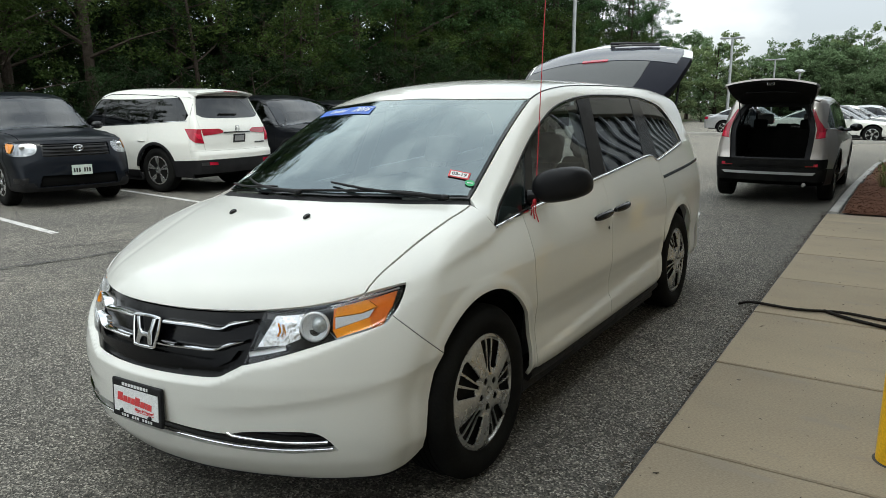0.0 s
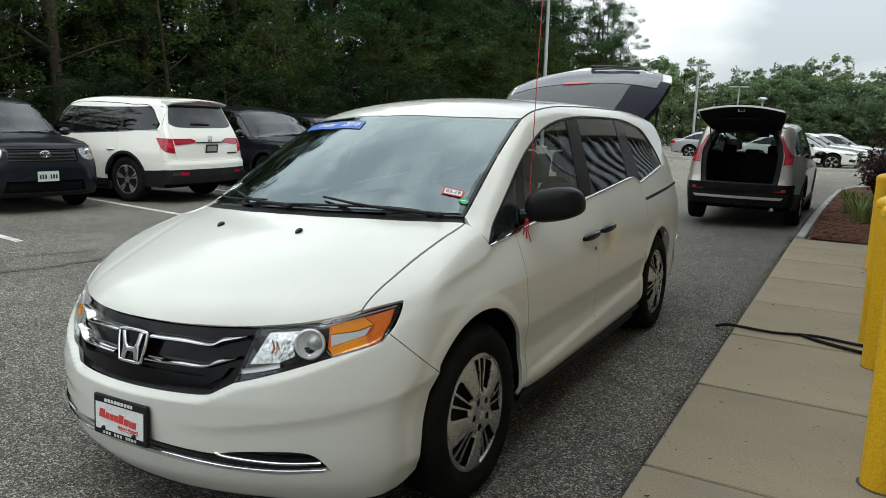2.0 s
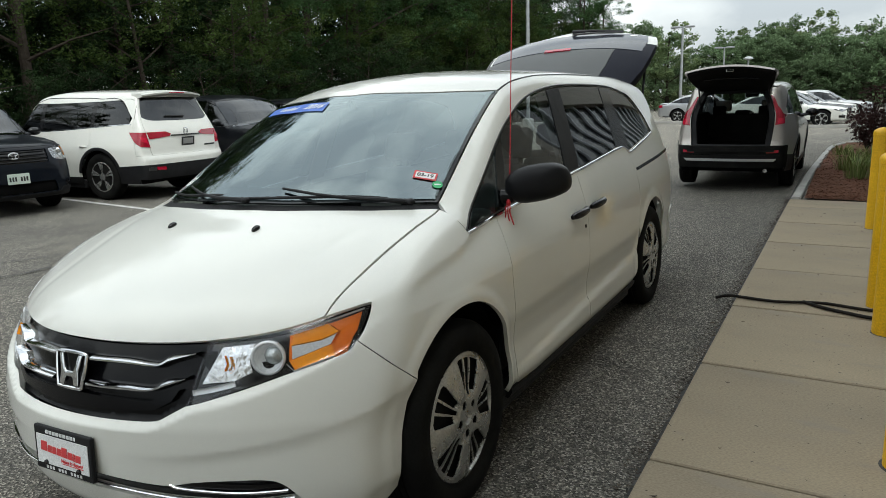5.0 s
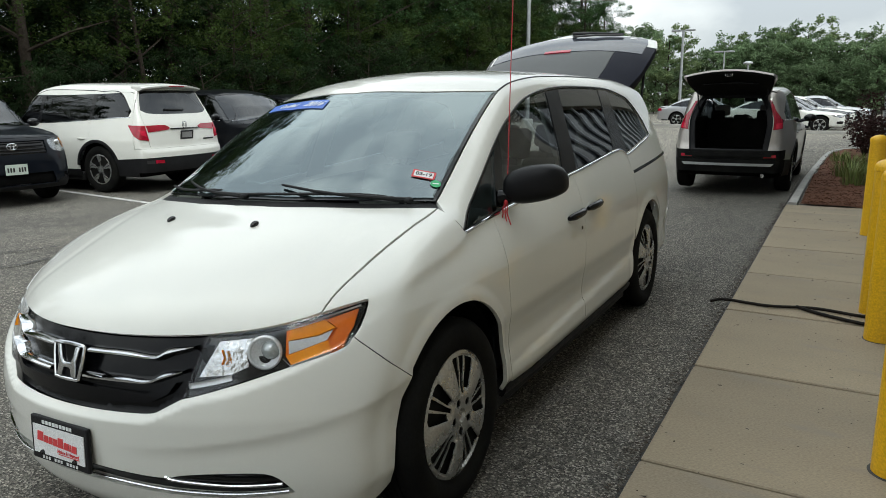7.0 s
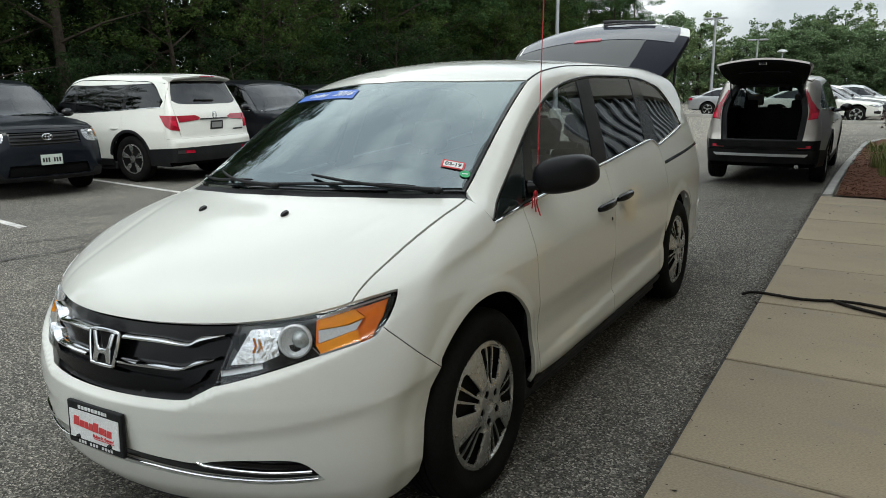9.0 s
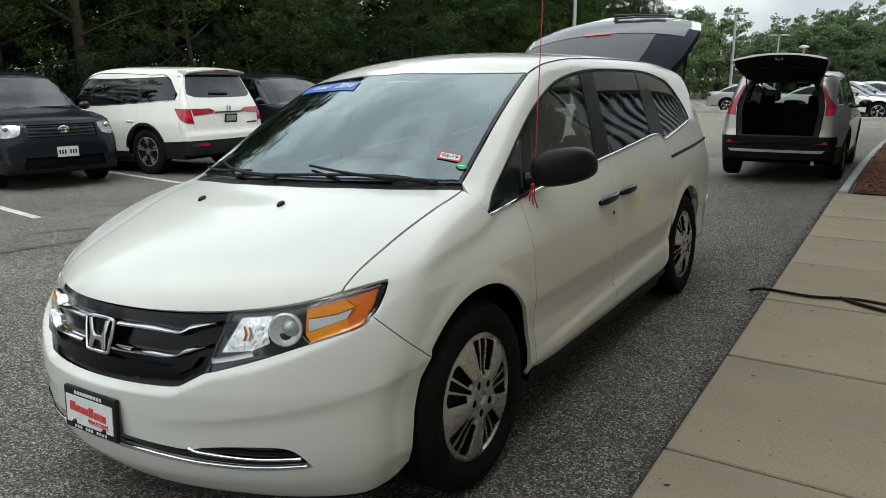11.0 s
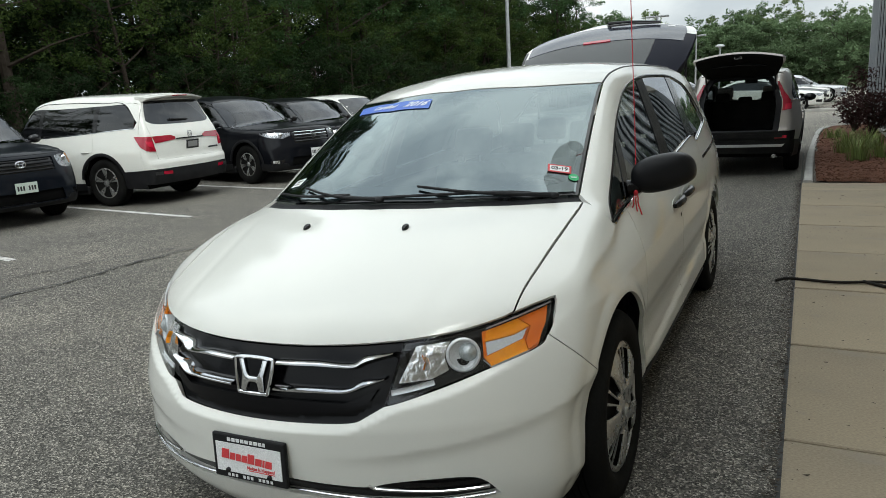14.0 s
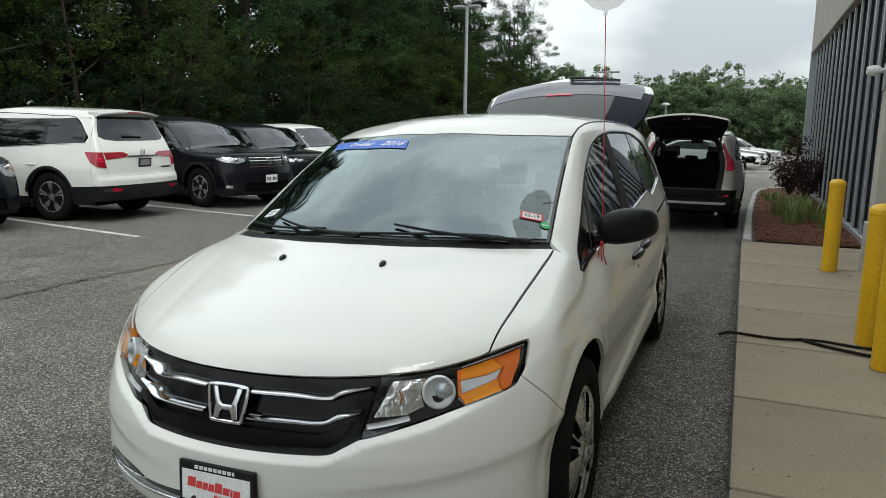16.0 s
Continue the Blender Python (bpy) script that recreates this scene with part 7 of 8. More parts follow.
        if pilot:
            refl = wrap([(Wt - 0.43, 0.505), (Wt - 0.26, 0.51), (Wt - 0.26, 0.565), (Wt - 0.43, 0.56)], [])
            skin("bumper_reflector", S, "tail", [(s * a, z) for a, z in refl], M["red_lens"], car, step=0.06, out=0.018, rim=0.004)
            refl = wrap([(Wt - 0.25, 0.50), (Wt - 0.12, 0.51), (Wt - 0.12, 0.565), (Wt - 0.25, 0.565)], [])
            skin("reversing_lamp", S, "tail", [(s * a, z) for a, z in refl], M["dark_metal"], car, step=0.06, out=0.018, rim=0.004)
            lamp = wrap([(Wt - 0.232, 0.885), (Wt - 0.221, 0.98), (Wt - 0.215, 1.135)], [(end - 0.44, 1.145), (end - 0.42, 1.12), (end - 0.30, 0.97), (end - 0.20, 0.905)])
        else:
            refl = wrap([(Wt - 0.30, 0.585), (Wt - 0.13, 0.59), (Wt - 0.13, 0.635), (Wt - 0.30, 0.625)], [])
            skin("bumper_reflector", S, "tail", [(s * a, z) for a, z in refl], M["red_lens"], car, step=0.06, out=0.01, rim=0.004)
            lamp = wrap([(Wt - 0.205, 1.0), (Wt - 0.205, 1.16), (Wt - 0.240, 1.27), (Wt - 0.300, 1.44), (Wt - 0.265, 1.44), (Wt - 0.185, 1.28), (Wt - 0.115, 1.17), (Wt - 0.075, 1.14)], [(end - 0.24, 1.10), (end - 0.20, 1.02)])
        tl = skin("tail_lamp", S, "tail", [(s * a, z) for a, z in lamp], M["red_lens"], car, "red tail lamp", step=0.03, out=0.010, rim=0.014)
        core = wrap([(Wt - 0.20, 0.95), (Wt - 0.19, 1.05), (Wt - 0.11, 1.07), (Wt - 0.12, 0.98)], []) if pilot else wrap([(Wt - 0.17, 1.02), (Wt - 0.17, 1.10), (Wt - 0.09, 1.11), (Wt - 0.09, 1.03)], [])
        skin("bulb_bowl", S, "tail", [(s * a, z) for a, z in core], M["red_bright"], tl, "brighter red reflector", step=0.03, out=0.014, rim=0.002)
    if rear == "crv":
        skin("skid_plate", S, "tail", [(-40, 0.465), (40, 0.465), (42, 0.505), (-42, 0.505)], M["silver_paint"], car, "silver skid plate", step=0.06, out=0.03, rim=0.02)
        skin("bumper_step", S, "rear", mirrored([(Wt - 0.19, 0.60), (Wt - 0.19, 0.66)]), M["rubber"], car, step=0.08, out=0.02)
        bm = bmesh.new()
        tube(bm, [(-0.52, end - 0.25, 0.33), (-0.52, end - 0.04, 0.32)], 0.03, 12)
        part("tailpipe", bm, M["chrome"], car)
    g_out = mirrored(g_in)
    if gate_open:
        skin_strip("roof_gutter", S, "rear", [(x, H - 0.105 - 0.05 * x * x) for x in np.linspace(-0.46, 0.46, 11)], M["silver_paint"], car, 0.035, 0.012)
        # black seal frame round the opening
        ring = mirrored([(x - 0.075, z + (0.03 if z < 0.9 else -0.04 if z > H - 0.14 else 0)) for x, z in g_in])
        skin("opening_frame", S, "rear", g_out, M["plastic"], car, "black plastic door frame", step=0.05, out=-0.03, rim=0.05, holes=[ring])
    else:
        w0 = belt[1] + 0.055
        win = spline([(0.0, w0 - 0.01), (Wt - 0.42, w0), (Wt - 0.262, w0 + 0.055), (Wt - 0.262, w0 + 0.09), (Wt - 0.355, H - 0.20), (Wt - 0.41, H - 0.165), (0.0, H - 0.155)], 4)
        win = win + [(-x, z) for x, z in win[::-1][1:-1]]
        gate_p = skin("tailgate", S, "rear", g_out, P, car, step=step, holes=[win])
        skin("rear_window", S, "rear", win, M["dark_glass"], gate_p, step=step, out=-0.004, rim=0.004)
        spo = bmesh.new()
        rows = []
        for u in np.linspace(-1, 1, 17):
            x = u * (Wt - 0.33)
            e = end - 0.19 - 0.10 * u * u
            zt = H - 0.062 - 0.045 * u * u
            rows.append([spo.verts.new(v) for v in ((x, end - 0.55, zt + 0.012), (x, e - 0.06, zt + 0.004), (x, e, zt - 0.016), (x, e - 0.01, zt - 0.04), (x, e - 0.12, zt - 0.075), (x, end - 0.52, zt - 0.05))])
        for a_, b_ in zip(rows, rows[1:]):
            for k in range(6):
                spo.faces.new((a_[k], a_[(k + 1) % 6], b_[(k + 1) % 6], b_[k]))
        spo.faces.new(rows[0])
        spo.faces.new(rows[-1])
        spoiler = part("spoiler", spo, P, car, smooth=True)
        bm = bmesh.new()
        box(bm, -0.17, 0.17, end - 0.20, end - 0.186, H - 0.098, H - 0.082, 0.003, 1)
        part("brake_light", bm, M["red_lens"], spoiler)
        skin_strip("rear_wiper", S, "rear", [(x, w0 + 0.05 + 0.03 * x) for x in np.linspace(-0.10, 0.30, 8)], M["plastic"], gate_p, 0.03, 0.03)
        if pilot:
            for s in (1, -1):
                lo = [(s * x, z) for x, z in ((Wt - 0.245, 1.02), (Wt - 0.22, 1.135), (0.42, 1.135), (0.33, 1.095), (0.36, 1.055), (0.45, 1.045))]
                skin("gate_lamp", S, "rear", lo, M["red_lens"], gate_p, "red lamp bar", step=0.04, out=0.010, rim=0.012)
        skin_strip("plate_garnish", S, "rear", [(x, 1.065) for x in np.linspace(-0.33, 0.33, 8)], M["gloss_black"], gate_p, 0.022, 0.022)
        c = S.lift("rear", [(0, 0.955)])[0]
        number_plate(car, Matrix.Translation((0, c[1] + 0.02, 0.955)) @ pose(0, 0, 0, 8, 0, 180), M["dark_metal"], bars=False)
        bm = bmesh.new()
        box(bm, -0.115, 0.115, 0.004, 0.006, -0.045, 0.05, 0, 1, Matrix.Translation((0, c[1] + 0.02, 0.955)) @ pose(0, 0, 0, -8, 0, 0))
        part("plate_panel", bm, M["silver_paint"], car)
        bm = bmesh.new()
        c = S.lift("rear", [(0, 1.13)])[0]
        tube(bm, [(x, c[1] + 0.012, c[2] + z) for x, z in spline([(-0.04, 0.04), (0.04, 0.04), (0.035, -0.045), (-0.035, -0.045)], 4, True) + [(-0.04, 0.04)]], 0.006, 6, False)
        for s in (1, -1):
            tube(bm, [(s * 0.022, c[1] + 0.012, c[2] + 0.03), (s * 0.016, c[1] + 0.012, c[2] - 0.035)], 0.006, 6)
        part("emblem", bm, M["chrome"], car, "chrome emblem", smooth=True)
        # model name as plain bars low on the gate
        if pilot:
            for k in range(5):
                x = -0.70 + 0.062 * k
                c = S.lift("rear", [(x, 0.865)])[0]
                bm = bmesh.new()
                box(bm, c[0] - 0.024, c[0] + 0.024, c[1] - 0.004, c[1] + 0.008, c[2] - 0.013, c[2] + 0.013, 0.002, 1)
                part("badge", bm, M["dark_metal"], gate_p)
    return car


ROW = 80.6


def nose_out(x, y):
    return pose(x, y, ground_z(x, y), 0, 0, ROW)


build_car("suv", nose_out(-9.36, 3.93), "navy_paint", "dark slate compact SUV parked nose out, amber-cornered headlamps", "suv", W=0.91, H=1.79, wb=2.66, fo=0.97, ro=1.04, R=0.365, rim=0.215,
          hood_z=1.20, nose_z=1.02, belt=(1.12, 1.20), front="rav", plate_mat="plate_green", cladding=True, step=0.05, group="cars parked in the row")
tail_dir = np.array([math.sin(radians(95)), -math.cos(radians(95))])
fr = np.array([-8.98, 6.42]) - 2.86 * tail_dir
build_car("suv", pose(fr[0], fr[1], 0.0, 0, 0, 95 - 180), "white_paint", "white three-row SUV parked tail out with red lamps", "suv", W=1.0, H=1.87, wb=2.86, fo=0.95, ro=1.13, R=0.40, rim=0.255,
          cowl=0.35, screen_top=1.2, hood_z=1.13, nose_z=0.98, belt=(1.15, 1.27), cladding=True, rear="pilot", step=0.045, group="cars parked in the row")
build_car("pickup_truck", nose_out(-8.15, 9.20), "black_paint", "glossy black crew-cab truck parked nose out", "pickup truck", W=0.995, H=1.77, wb=3.18, fo=0.98, ro=1.15, R=0.39, rim=0.23, cowl=0.38, screen_top=1.25,
          hood_z=1.16, nose_z=1.03, belt=(1.11, 1.18), front="ridge", plate_mat="plate", cladding=True, step=0.05, group="cars parked in the row")
build_car("suv", nose_out(-8.6, 11.95), "black_paint", "black compact SUV with chrome window trim, parked nose out", "suv", W=0.92, H=1.66, step=0.07, group="cars parked in the row", plate_mat="plate")
build_car("suv", nose_out(-9.0, 14.7), "white_paint", "white SUV at the far end of the row", "suv", W=0.92, H=1.68, step=0.08, group="cars parked in the row")
crv_at = pose(0.60, 13.12, 0.01, 0, 0, 180)
crv = build_car("suv", crv_at, "bronze_paint", "champagne bronze SUV parked with its tailgate up and empty load bay", "suv", W=0.90, H=1.68, wb=2.66, fo=0.93, ro=1.0, R=0.365, rim=0.23, hood_z=1.08, belt=(1.02, 1.15),
                tail_in=0.085, rear="crv", gate_open=True, cladding=True, step=0.05)
# load bay and raised gate of the bronze car
# bay and lining are black, deepened to tyre-rubber tone to hold the bay's shade
bm = bmesh.new()
box(bm, -0.60, 0.60, 2.15, 3.58, 0.60, 0.665)
part("load_floor", bm, M["rubber"], crv, "black load floor")
for s in (1, -1):
    bm = bmesh.new()
    box(bm, s * 0.52, s * 0.66, 2.2, 3.42, 0.60, 1.18, 0.05, 3)
    part("bay_trim", bm, M["rubber"], crv, smooth=True)
bm = bmesh.new()
box(bm, -0.62, 0.62, 2.26, 2.36, 0.60, 1.14, 0.05, 3)
for x in (-0.36, 0.0, 0.36):
    box(bm, x - 0.11, x + 0.11, 2.28, 2.36, 1.10, 1.27 if x else 1.20, 0.035, 3)
part("rear_seat_back", bm, M["rubber"], crv, "black rear seat backs with headrests", smooth=True)
bm = bmesh.new()
box(bm, -0.11, 0.11, 0.98, 1.01, 1.40, 1.47, 0.012, 2)
part("rear_view_mirror", bm, M["gloss_black"], crv)


def lid(u, v, d):
    """Point of the raised gate: u across, v from hinge to lower edge, d along its thickness."""
    half = 0.52 + 0.12 * min(1.0, v * 1.6) - 0.03 * max(0.0, v - 0.85) / 0.15
    tilt = radians(20)
    y, z = 0.86 * v, 0.05 * math.sin(math.pi * v) - 0.085 * u * u * (0.3 + 0.7 * v)
    return Vector((u * half, 3.26 + y * math.cos(tilt) - (z + d) * math.sin(tilt), 1.60 + y * math.sin(tilt) + (z + d) * math.cos(tilt)))


def slab(top_d, low_d, inset=1.0, v0=0.0, v1=1.0, n=18, m=10):
    b = bmesh.new()
    up = [[b.verts.new(lid((-1 + 2 * i / n) * inset, v0 + (v1 - v0) * j / m, top_d)) for i in range(n + 1)] for j in range(m + 1)]
    dn = [[b.verts.new(lid((-1 + 2 * i / n) * inset, v0 + (v1 - v0) * j / m, low_d(j / m))) for i in range(n + 1)] for j in range(m + 1)]
    for j in range(m):
        for i in range(n):
            b.faces.new((up[j][i], up[j][i + 1], up[j + 1][i + 1], up[j + 1][i]))
            b.faces.new((dn[j][i], dn[j + 1][i], dn[j + 1][i + 1], dn[j][i + 1]))
        for i in (0, n):
            b.faces.new((up[j][i], up[j + 1][i], dn[j + 1][i], dn[j][i]))
    for i in range(n):
        for j in (0, m):
            b.faces.new((up[j][i], up[j][i + 1], dn[j][i + 1], dn[j][i]))
    return b


gate2 = part("tailgate", slab(0.0, lambda v: -0.028), M["bronze_paint"], crv, "raised tailgate with dark lining", smooth=True)
part("tailgate_lining", slab(-0.030, lambda v: -0.05 - 0.06 * math.sin(math.pi * min(1, 0.15 + v)), 0.94, 0.02, 0.965), M["rubber"], gate2, "black plastic lining", smooth=True)
bm = bmesh.new()
tube(bm, [lid(u, 0.62, -0.125) for u in np.linspace(-0.6, 0.6, 15)], 0.012, 6)
part("lining_crease", bm, M["gloss_black"], gate2, smooth=True)
bm = bmesh.new()
box(bm, -0.05, 0.05, -0.03, 0.0, -0.03, 0.02, 0.008, 2, Matrix.Translation(lid(0, 0.9, -0.06)))
part("latch", bm, M["chrome"], gate2)
for s in (1, -1):
    b = bmesh.new()
    tube(b, [(s * 0.49, 3.36, 1.22), lid(s * 0.84, 0.42, -0.05)], [0.014, 0.009], 8)
    part("gas_strut", b, M["plastic"], crv)
    b = bmesh.new()
    tube(b, spline([(s * 0.07, 3.30, 1.60), (s * 0.18, 3.33, 1.555), (s * 0.30, 3.32, 1.58), (s * 0.34, 3.28, 1.60)], 5), 0.008, 6)
    part("cable", b, M["plastic"], crv)
for k, (x, y, rot, paint, lab, hh, sed) in enumerate(((1.25, 30.3, 90, "white_paint", "white sedan across the far kerb", 1.42, True), (1.35, 33.1, 90, "black_paint", "dark sedan behind the white one", 1.45, True),
                                                     (1.6, 36.0, 90, "white_paint", "white sedan in the second row across the car park", 1.44, True), (-2.6, 35.9, 90, "silver_paint", "silver sedan by the far kerb", 1.43, True),
                                                     (2.4, 39.0, 90, "silver_paint", "pale silver car in the back row of the car park", 1.44, True))):
    build_car("sedan", pose(x, y, 0.0, 0, 0, rot), paint, lab, "sedan", W=0.92, H=hh, wb=2.72, fo=0.93, ro=1.05, R=0.335, rim=0.225, cowl=0.35, screen_top=1.25, hood_z=0.92, nose_z=0.74, belt=(0.90, 0.98), sedan=True, step=0.08, group="far parked cars")
for x0, x1, y in ((-3.2, 9.0, 29.0), (-14.0, -4.0, 34.2)):
    bm = bmesh.new()
    box(bm, x0, x1, y, y + 0.16, -0.05, 0.13, 0.02, 2)
    tagged(part("kerb", bm, M["kerb"]), "pale concrete kerb of a far parking island", "kerb", "far kerbs", "structure")


def street_lamp(x, y, h, r=0.075):
    p = thing("street_lamp", pose(x, y, 0), "tall grey steel lamp pole with flat heads", "lamp post", "lamp poles of the car park")
    bm = bmesh.new()
    tube(bm, [(0, 0, 0), (0, 0, h * 0.5), (0, 0, h)], [r, r * 0.85, r * 0.7], 14)
    part("pole", bm, M["galvanised"], p, smooth=True)
    bm = bmesh.new()
    lathe(bm, [(r + 0.16, 0), (r + 0.16, 0.5), (r + 0.12, 0.55), (r, 0.56)], 20)
    part("footing", bm, M["kerb"], p)
    for s in (1, -1):
        bm = bmesh.new()
        box(bm, s * 0.12, s * 0.62, -0.17, 0.17, h - 0.02, h + 0.08, 0.03, 2)
        box(bm, 0, s * 0.14, -0.03, 0.03, h + 0.01, h + 0.06, 0.005, 1)
        part("lamp_head", bm, M["galvanised"], p)


street_lamp(-10.45, 28.0, 6.95, 0.10)
street_lamp(-6.2, 40.0, 5.0, 0.09)
street_lamp(-5.43, 50.0, 4.31, 0.07)
post = thing("street_lamp", pose(-3.9, 50.0, 0), "short pole with a round mushroom lamp head", "lamp post")
bm = bmesh.new()
tube(bm, [(0, 0, 0), (0, 0, 3.45)], 0.06, 12)
part("pole", bm, M["galvanised"], post, smooth=True)
bm = bmesh.new()
lathe(bm, [(0.06, 3.40), (0.10, 3.46), (0.32, 3.52), (0.30, 3.58), (0.16, 3.66), (0.001, 3.69)], 20)
part("lamp_head", bm, M["galvanised"], post, smooth=True)

# ---- woods ----
def leaf_cluster(target, centre, radius, count, size, rng, flat=0.7):
    """Small bent leaf sprays round a point, appended to (verts, faces)."""
    verts, faces = target
    gen = np.random.RandomState(rng.randrange(1 << 30))
    d = gen.normal(size=(count, 3)) * (1, 1, flat)
    c = centre + d * (radius * gen.rand(count) ** 0.4 / np.linalg.norm(d, axis=1))[:, None]
    n = gen.normal(size=(count, 3)) * (0.6, 0.6, 0.4) + (0, 0, 0.75)
    n /= np.linalg.norm(n, axis=1)[:, None]
    u = np.cross(n, gen.normal(size=(count, 3)))
    u /= np.linalg.norm(u, axis=1)[:, None]
    v, s = np.cross(n, u), (size * gen.uniform(0.6, 1.4, count))[:, None]
    i = len(verts)
    verts += np.stack([c - u * s, c + v * s * 0.45 + n * s * 0.12, c + u * s, c - v * s * 0.45 + n * s * 0.12], 1).reshape(-1, 3).tolist()
    faces += [(i + 4 * k, i + 4 * k + 1, i + 4 * k + 2, i + 4 * k + 3) for k in range(count)]


def tree_meshes(seed, height, spread, leaf, clumps, per, size, low=0.18, trunk_r=0.16, kind="broad"):
    rng = random.Random(seed)
    bm = bmesh.new()
    lean = Vector((rng.uniform(-0.06, 0.06), rng.uniform(-0.06, 0.06), 1))
    axis = [Vector((lean.x * h * height + 0.08 * math.sin(5 * h + seed), lean.y * h * height + 0.08 * math.cos(4 * h + seed), h * height)) for h in np.linspace(0, 0.95, 9)]
    tube(bm, axis, [trunk_r * (1.25 - h * 1.12) if k else trunk_r * 1.45 for k, h in enumerate(np.linspace(0, 0.95, 9))], 9)
    crown = ([], [])
    limbs = 16 if kind == "broad" else 26
    for k in range(limbs):
        h = low + (0.92 - low) * (k + rng.random()) / limbs
        base = axis[0].lerp(axis[-1], h / 0.95)
        a = 2.4 * k + rng.uniform(-0.4, 0.4)
        if kind == "broad":
            reach = spread * (1.0 - 0.75 * abs(h - 0.45) ** 1.2) * rng.uniform(0.55, 1.1)
            rise = reach * rng.uniform(0.15, 0.7)
        else:
            reach = spread * (1.05 - h) * rng.uniform(0.7, 1.1) + 0.25
            rise = -0.12 * reach + rng.uniform(-0.1, 0.1)
        mid = base + Vector((math.cos(a), math.sin(a), 0)) * reach * 0.55 + Vector((0, 0, rise * 0.6))
        tip = base + Vector((math.cos(a + 0.25), math.sin(a + 0.25), 0)) * reach + Vector((0, 0, rise))
        r0 = trunk_r * (1 - h) * 0.45 + 0.012
        tube(bm, [base, mid, tip], [r0, r0 * 0.6, 0.006], 5)
        for j in range(clumps):
            s = rng.uniform(0.35, 1.05)
            p = base.lerp(mid, s / 0.55) if s < 0.55 else mid.lerp(tip, (s - 0.55) / 0.45)
            off = Vector((rng.gauss(0, 1), rng.gauss(0, 1), rng.gauss(0, 0.6))) * (0.16 * reach + 0.12)
            q = p + off
            if kind == "broad" and rng.random() < 0.6:
                tube(bm, [p, q], [0.008, 0.003], 4, False)
            leaf_cluster(crown, np.array(q), 0.34 * (spread / 2.4) * rng.uniform(0.6, 1.3), per, size, rng, 0.55 if kind == "broad" else 0.35)
    return part_mesh("trunk", bm, M["bark"]), mesh_of("crown", crown[0], crown[1], M[leaf])


def tree_kind(name, label, *args, **more):
    trunk, crown = tree_meshes(*args, **more)
    t = thing(name, pose(0, 0, -50), label, "tree", "trees of the woods")
    a, b = new("trunk", trunk), new("crown", crown)
    a.parent = b.parent = t
    return t


KINDS = [
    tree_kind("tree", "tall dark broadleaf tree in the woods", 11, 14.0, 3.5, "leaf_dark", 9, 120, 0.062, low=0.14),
    tree_kind("tree", "dense green broadleaf tree in the woods", 12, 12.0, 3.1, "leaf_mid", 9, 120, 0.062, low=0.08),
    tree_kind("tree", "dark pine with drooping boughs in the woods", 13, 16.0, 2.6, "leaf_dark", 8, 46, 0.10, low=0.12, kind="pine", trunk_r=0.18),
    tree_kind("tree", "slim young tree with yellow-green leaves at the edge of the woods", 14, 6.0, 2.0, "leaf_fresh", 7, 70, 0.048, low=0.10, trunk_r=0.07),
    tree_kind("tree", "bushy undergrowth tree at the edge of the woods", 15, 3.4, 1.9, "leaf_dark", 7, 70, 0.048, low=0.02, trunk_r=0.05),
    # trees across the car park take the haze-lifted leaf colours
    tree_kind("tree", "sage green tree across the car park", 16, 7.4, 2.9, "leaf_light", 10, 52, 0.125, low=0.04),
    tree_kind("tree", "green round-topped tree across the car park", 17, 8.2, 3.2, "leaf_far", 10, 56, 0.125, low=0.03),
    tree_kind("tree", "bushy growth across the car park, paled for haze", 19, 3.6, 2.0, "leaf_far", 7, 60, 0.075, low=0.02, trunk_r=0.05),
    tree_kind("tree", "tall oak with a bare lower trunk and spreading limbs", 18, 15.0, 4.2, "leaf_fresh", 8, 100, 0.062, low=0.24, trunk_r=0.19),
]
used = [False] * len(KINDS)


def plant(k, x, y, s, rng):
    m = Matrix.LocRotScale((x, y, ground_z(x, y) - 0.05), Euler((0, 0, rng.uniform(0, 6.28))), (s * rng.uniform(0.9, 1.1), s * rng.uniform(0.9, 1.1), s))
    if not used[k]:
        used[k] = True
        KINDS[k].matrix_world = m
        return
    t = copy_thing(KINDS[k], m)
    t.matrix_world = m


rng = random.Random(8)
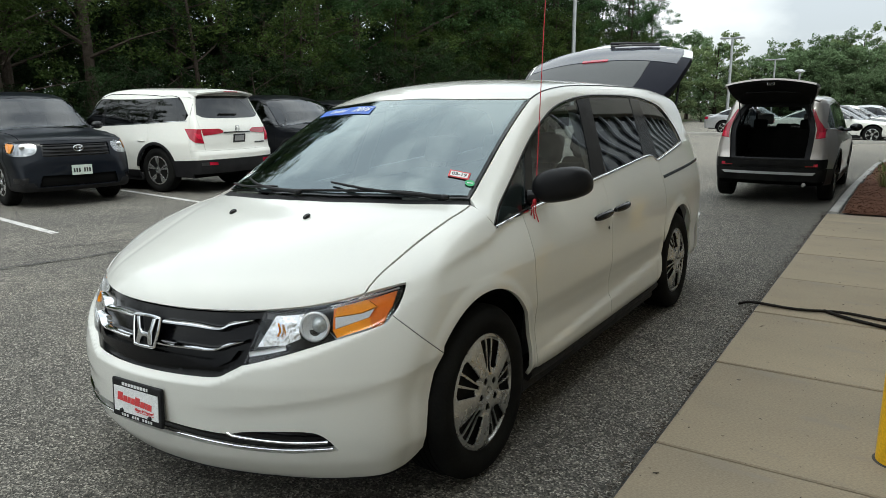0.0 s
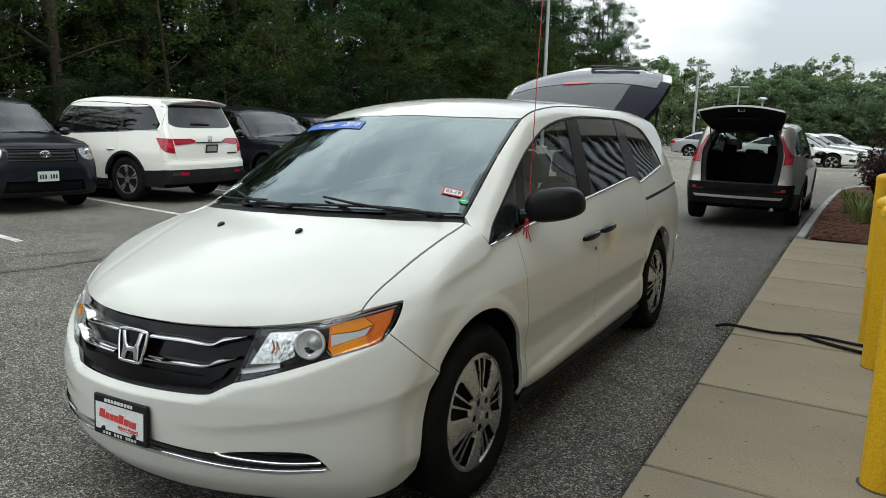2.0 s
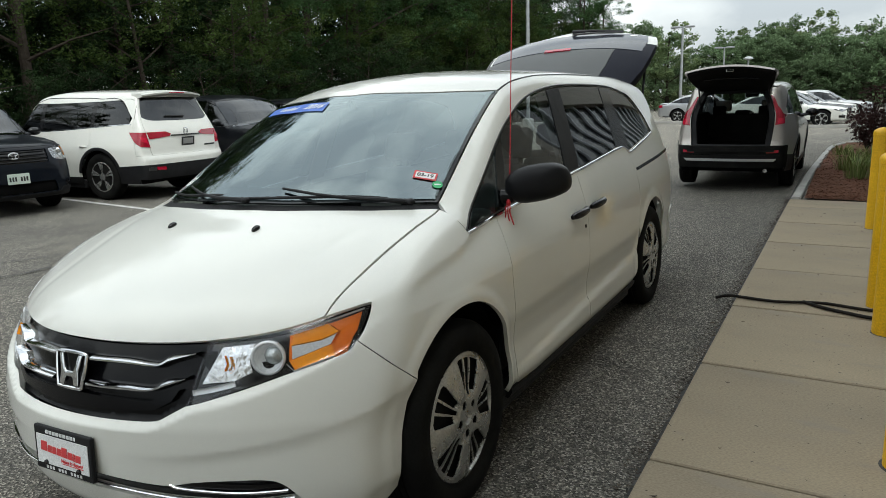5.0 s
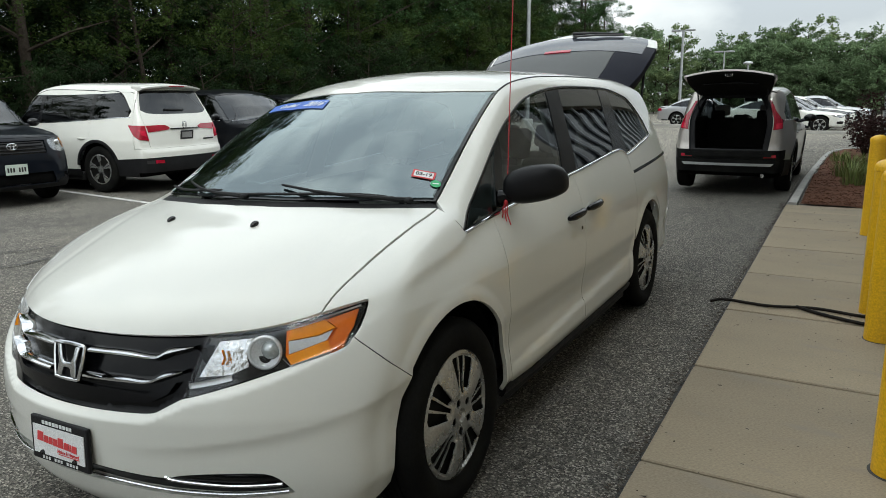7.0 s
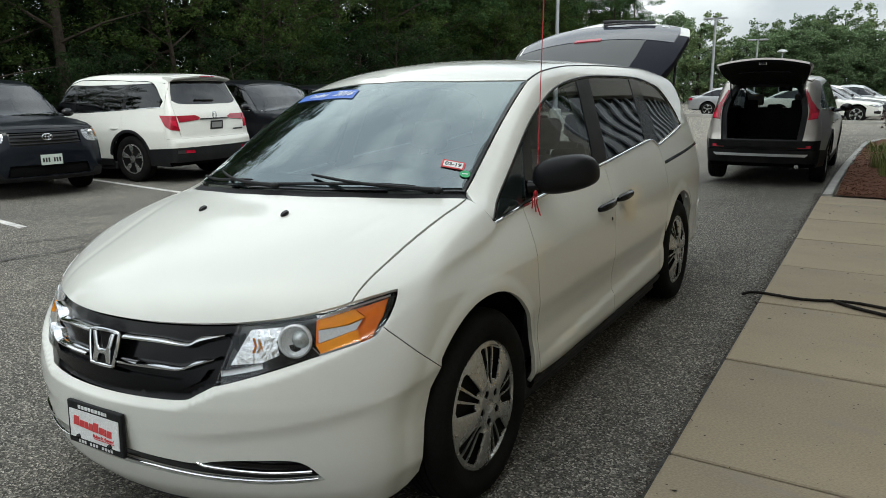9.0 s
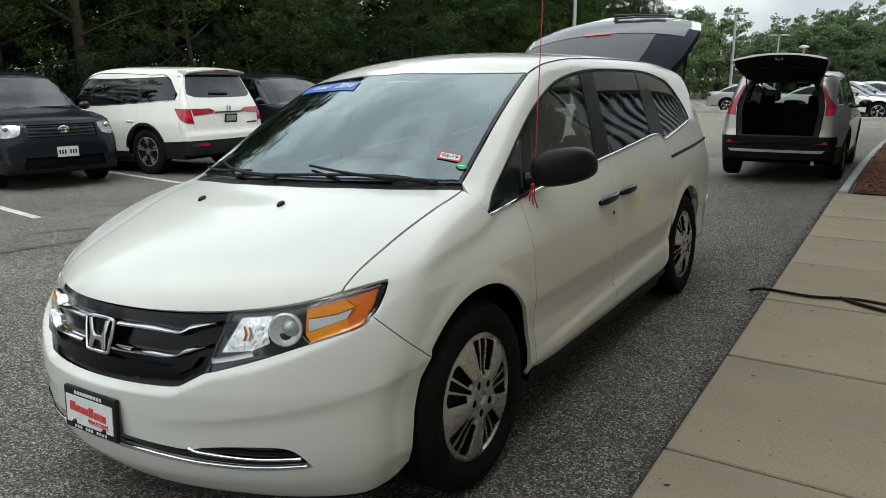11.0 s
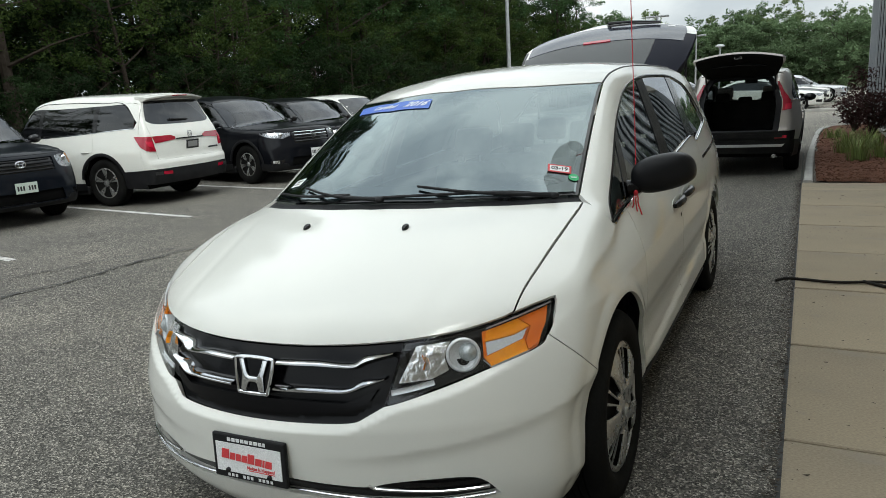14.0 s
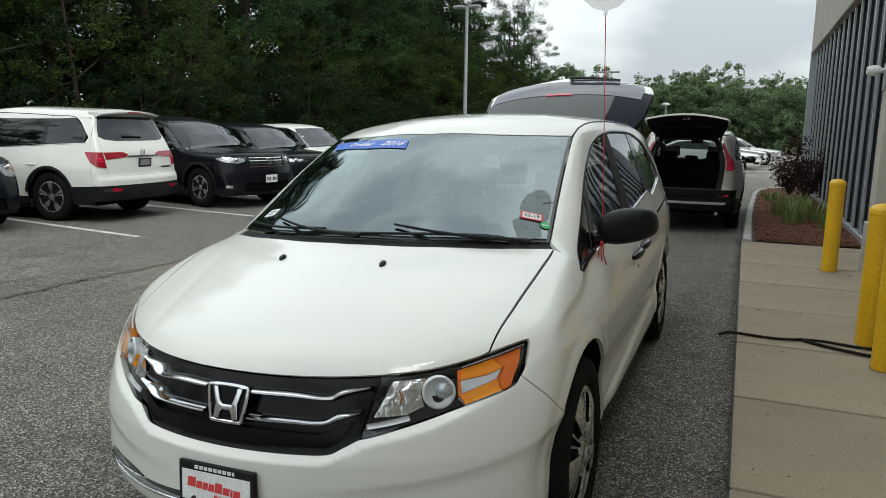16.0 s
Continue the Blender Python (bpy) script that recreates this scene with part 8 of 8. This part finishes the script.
# the long edge of the woods behind the parked row
y = -13.0
while y < 47:
    edge_x = -15.0 + 0.9 * noise.noise((y * 0.15, 0, 0)) - max(0, y - 30) * 0.05
    near, deep = y > 3.0, y < 19.0
    tall = 0.54 + 0.46 * min(1.0, max(0.0, (y - 5.0) / 15.0))
    if near:
        plant(4, edge_x + rng.uniform(-0.3, 0.6), y + rng.uniform(-0.6, 0.6), rng.uniform(0.5, 0.85) if deep else rng.uniform(0.7, 1.1), rng)
        plant(4, edge_x - rng.uniform(3.5, 4.5), y + rng.uniform(-1, 1), rng.uniform(0.8, 1.3), rng)
        if rng.random() < (0.5 if deep else 0.8):
            plant(3, edge_x - rng.uniform(0.4, 1.8), y + rng.uniform(-1, 1), rng.uniform(0.7, 1.2), rng)
    plant(rng.choice((8, 0, 8, 2)) if deep else rng.choice((1, 1, 0)), edge_x - rng.uniform(1.8, 3.2), y + rng.uniform(-1, 1), rng.uniform(0.85, 1.1) * tall, rng)
    plant(rng.choice((0, 2, 2, 1)), edge_x - rng.uniform(5.0, 7.0), y + rng.uniform(-1, 1), rng.uniform(0.95, 1.2) * tall, rng)
    if near and deep:
        plant(4, edge_x - rng.uniform(7.0, 9.0), y + rng.uniform(-1, 1), rng.uniform(1.4, 1.9), rng)
        plant(1, edge_x - rng.uniform(13.0, 15.0), y + rng.uniform(-1, 1), rng.uniform(1.0, 1.2) * tall, rng)
        plant(0, edge_x - rng.uniform(16.0, 19.0), y + rng.uniform(-1, 1), rng.uniform(1.0, 1.2) * tall, rng)
    if near:
        plant(rng.choice((0, 2)), edge_x - rng.uniform(9.0, 12.0), y + rng.uniform(-1, 1), rng.uniform(1.1, 1.35) * tall, rng)
    y += 2.2 if near else 3.4
for x, y, k, s in ((-14.6, 48.5, 1, 0.86), (-15.8, 51.0, 0, 0.80), (-13.9, 50.5, 1, 0.72), (-16.2, 54.0, 0, 0.85), (-14.8, 54.0, 3, 1.1), (-13.6, 47.0, 3, 1.1), (-14.2, 52.0, 4, 1.2), (-13.4, 49.0, 4, 1.1), (-18.0, 50.0, 2, 0.9), (-17.6, 56.0, 1, 0.9)):
    plant(k, x, y, s, rng)
for i in range(13):
    plant(rng.choice((0, 1, 2)), -19.5 - 1.6 * (i % 2) + rng.uniform(-0.7, 0.7), 32 + 2.0 * i, rng.uniform(0.85, 1.0), rng)
    plant(3, -16.8 + rng.uniform(-0.6, 0.6), 33 + 2.0 * i, rng.uniform(1.0, 1.3), rng)
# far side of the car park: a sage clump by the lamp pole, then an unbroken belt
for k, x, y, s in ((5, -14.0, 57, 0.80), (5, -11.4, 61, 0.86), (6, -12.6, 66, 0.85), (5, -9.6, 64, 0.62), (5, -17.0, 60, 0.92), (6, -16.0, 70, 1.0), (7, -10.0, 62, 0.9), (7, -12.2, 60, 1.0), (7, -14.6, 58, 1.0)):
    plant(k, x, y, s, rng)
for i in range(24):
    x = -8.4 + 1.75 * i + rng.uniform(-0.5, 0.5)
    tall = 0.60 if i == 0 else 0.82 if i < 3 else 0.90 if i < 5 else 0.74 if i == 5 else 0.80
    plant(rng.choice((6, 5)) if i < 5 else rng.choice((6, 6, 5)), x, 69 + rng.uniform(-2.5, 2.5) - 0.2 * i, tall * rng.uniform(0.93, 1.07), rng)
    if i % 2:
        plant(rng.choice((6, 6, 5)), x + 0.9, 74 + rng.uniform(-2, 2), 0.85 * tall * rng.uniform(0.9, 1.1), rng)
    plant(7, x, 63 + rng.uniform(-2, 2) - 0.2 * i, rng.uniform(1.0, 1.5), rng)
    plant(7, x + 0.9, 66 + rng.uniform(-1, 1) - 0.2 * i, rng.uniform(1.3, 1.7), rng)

# planting: grass tufts and a dark-leaved shrub in the bed
def grass_tuft(x, y, n, tall, seed):
    r = random.Random(seed)
    verts, faces = [], []
    for _ in range(n):
        a, d = r.uniform(0, 6.28), r.random() ** 0.6 * 0.20
        bx, by = d * math.cos(a), d * math.sin(a)
        out, h, w = r.uniform(0.1, 0.45) * tall, tall * r.uniform(0.6, 1.05), r.uniform(0.004, 0.008)
        i = len(verts)
        px, py = -math.sin(a) * w, math.cos(a) * w
        for s, k in ((0, 1.0), (0.5, 0.9), (1.0, 0.1)):
            ox, oy, z = bx + math.cos(a) * out * s * s, by + math.sin(a) * out * s * s, h * (s - 0.25 * s * s * s)
            verts += [(ox - px * k, oy - py * k, z), (ox + px * k, oy + py * k, z)]
        faces += [(i, i + 1, i + 3, i + 2), (i + 2, i + 3, i + 5, i + 4)]
    o = new("grass_tuft", mesh_of("grass_tuft", verts, faces, M["grass"]))
    o.location = (x, y, 0.05)
    return tagged(o, "tuft of long bright green ornamental grass", "grass", "grass tufts in the bed")


for k, (x, y, n, t) in enumerate(((2.35, 11.4, 110, 0.55), (2.75, 11.9, 130, 0.60), (2.2, 12.6, 100, 0.45), (2.6, 13.3, 120, 0.55), (2.35, 14.4, 100, 0.42), (2.9, 10.9, 90, 0.42), (2.1, 16.0, 90, 0.36))):
    grass_tuft(x, y, n, t, k)
for k, (x, y, h) in enumerate(((2.85, 15.9, 1.45), (2.6, 17.8, 1.15))):
    r = random.Random(40 + k)
    bm, crown = bmesh.new(), ([], [])
    for j in range(11):
        a = j * 2.3
        tip = Vector((0.5 * math.cos(a) * r.uniform(0.4, 1), 0.5 * math.sin(a) * r.uniform(0.4, 1), h * r.uniform(0.55, 1)))
        tube(bm, [(0, 0, 0), tuple(tip * 0.5 + Vector((0.03, 0, 0.05))), tuple(tip)], [0.018, 0.012, 0.004], 5)
        for q in (0.35, 0.5, 0.65, 0.8, 0.95, 1.02):
            leaf_cluster(crown, np.array(tip * q), 0.22, 26, 0.040, r)
    sh = thing("shrub", pose(x, y, 0.04), "dark purple-leaved shrub beside the glass wall", "shrub", "shrubs in the bed")
    part("stems", part_mesh("stems", bm, M["bark"]), None, sh)
    part("foliage", mesh_of("foliage", crown[0], crown[1], M["leaf_red"]), None, sh)
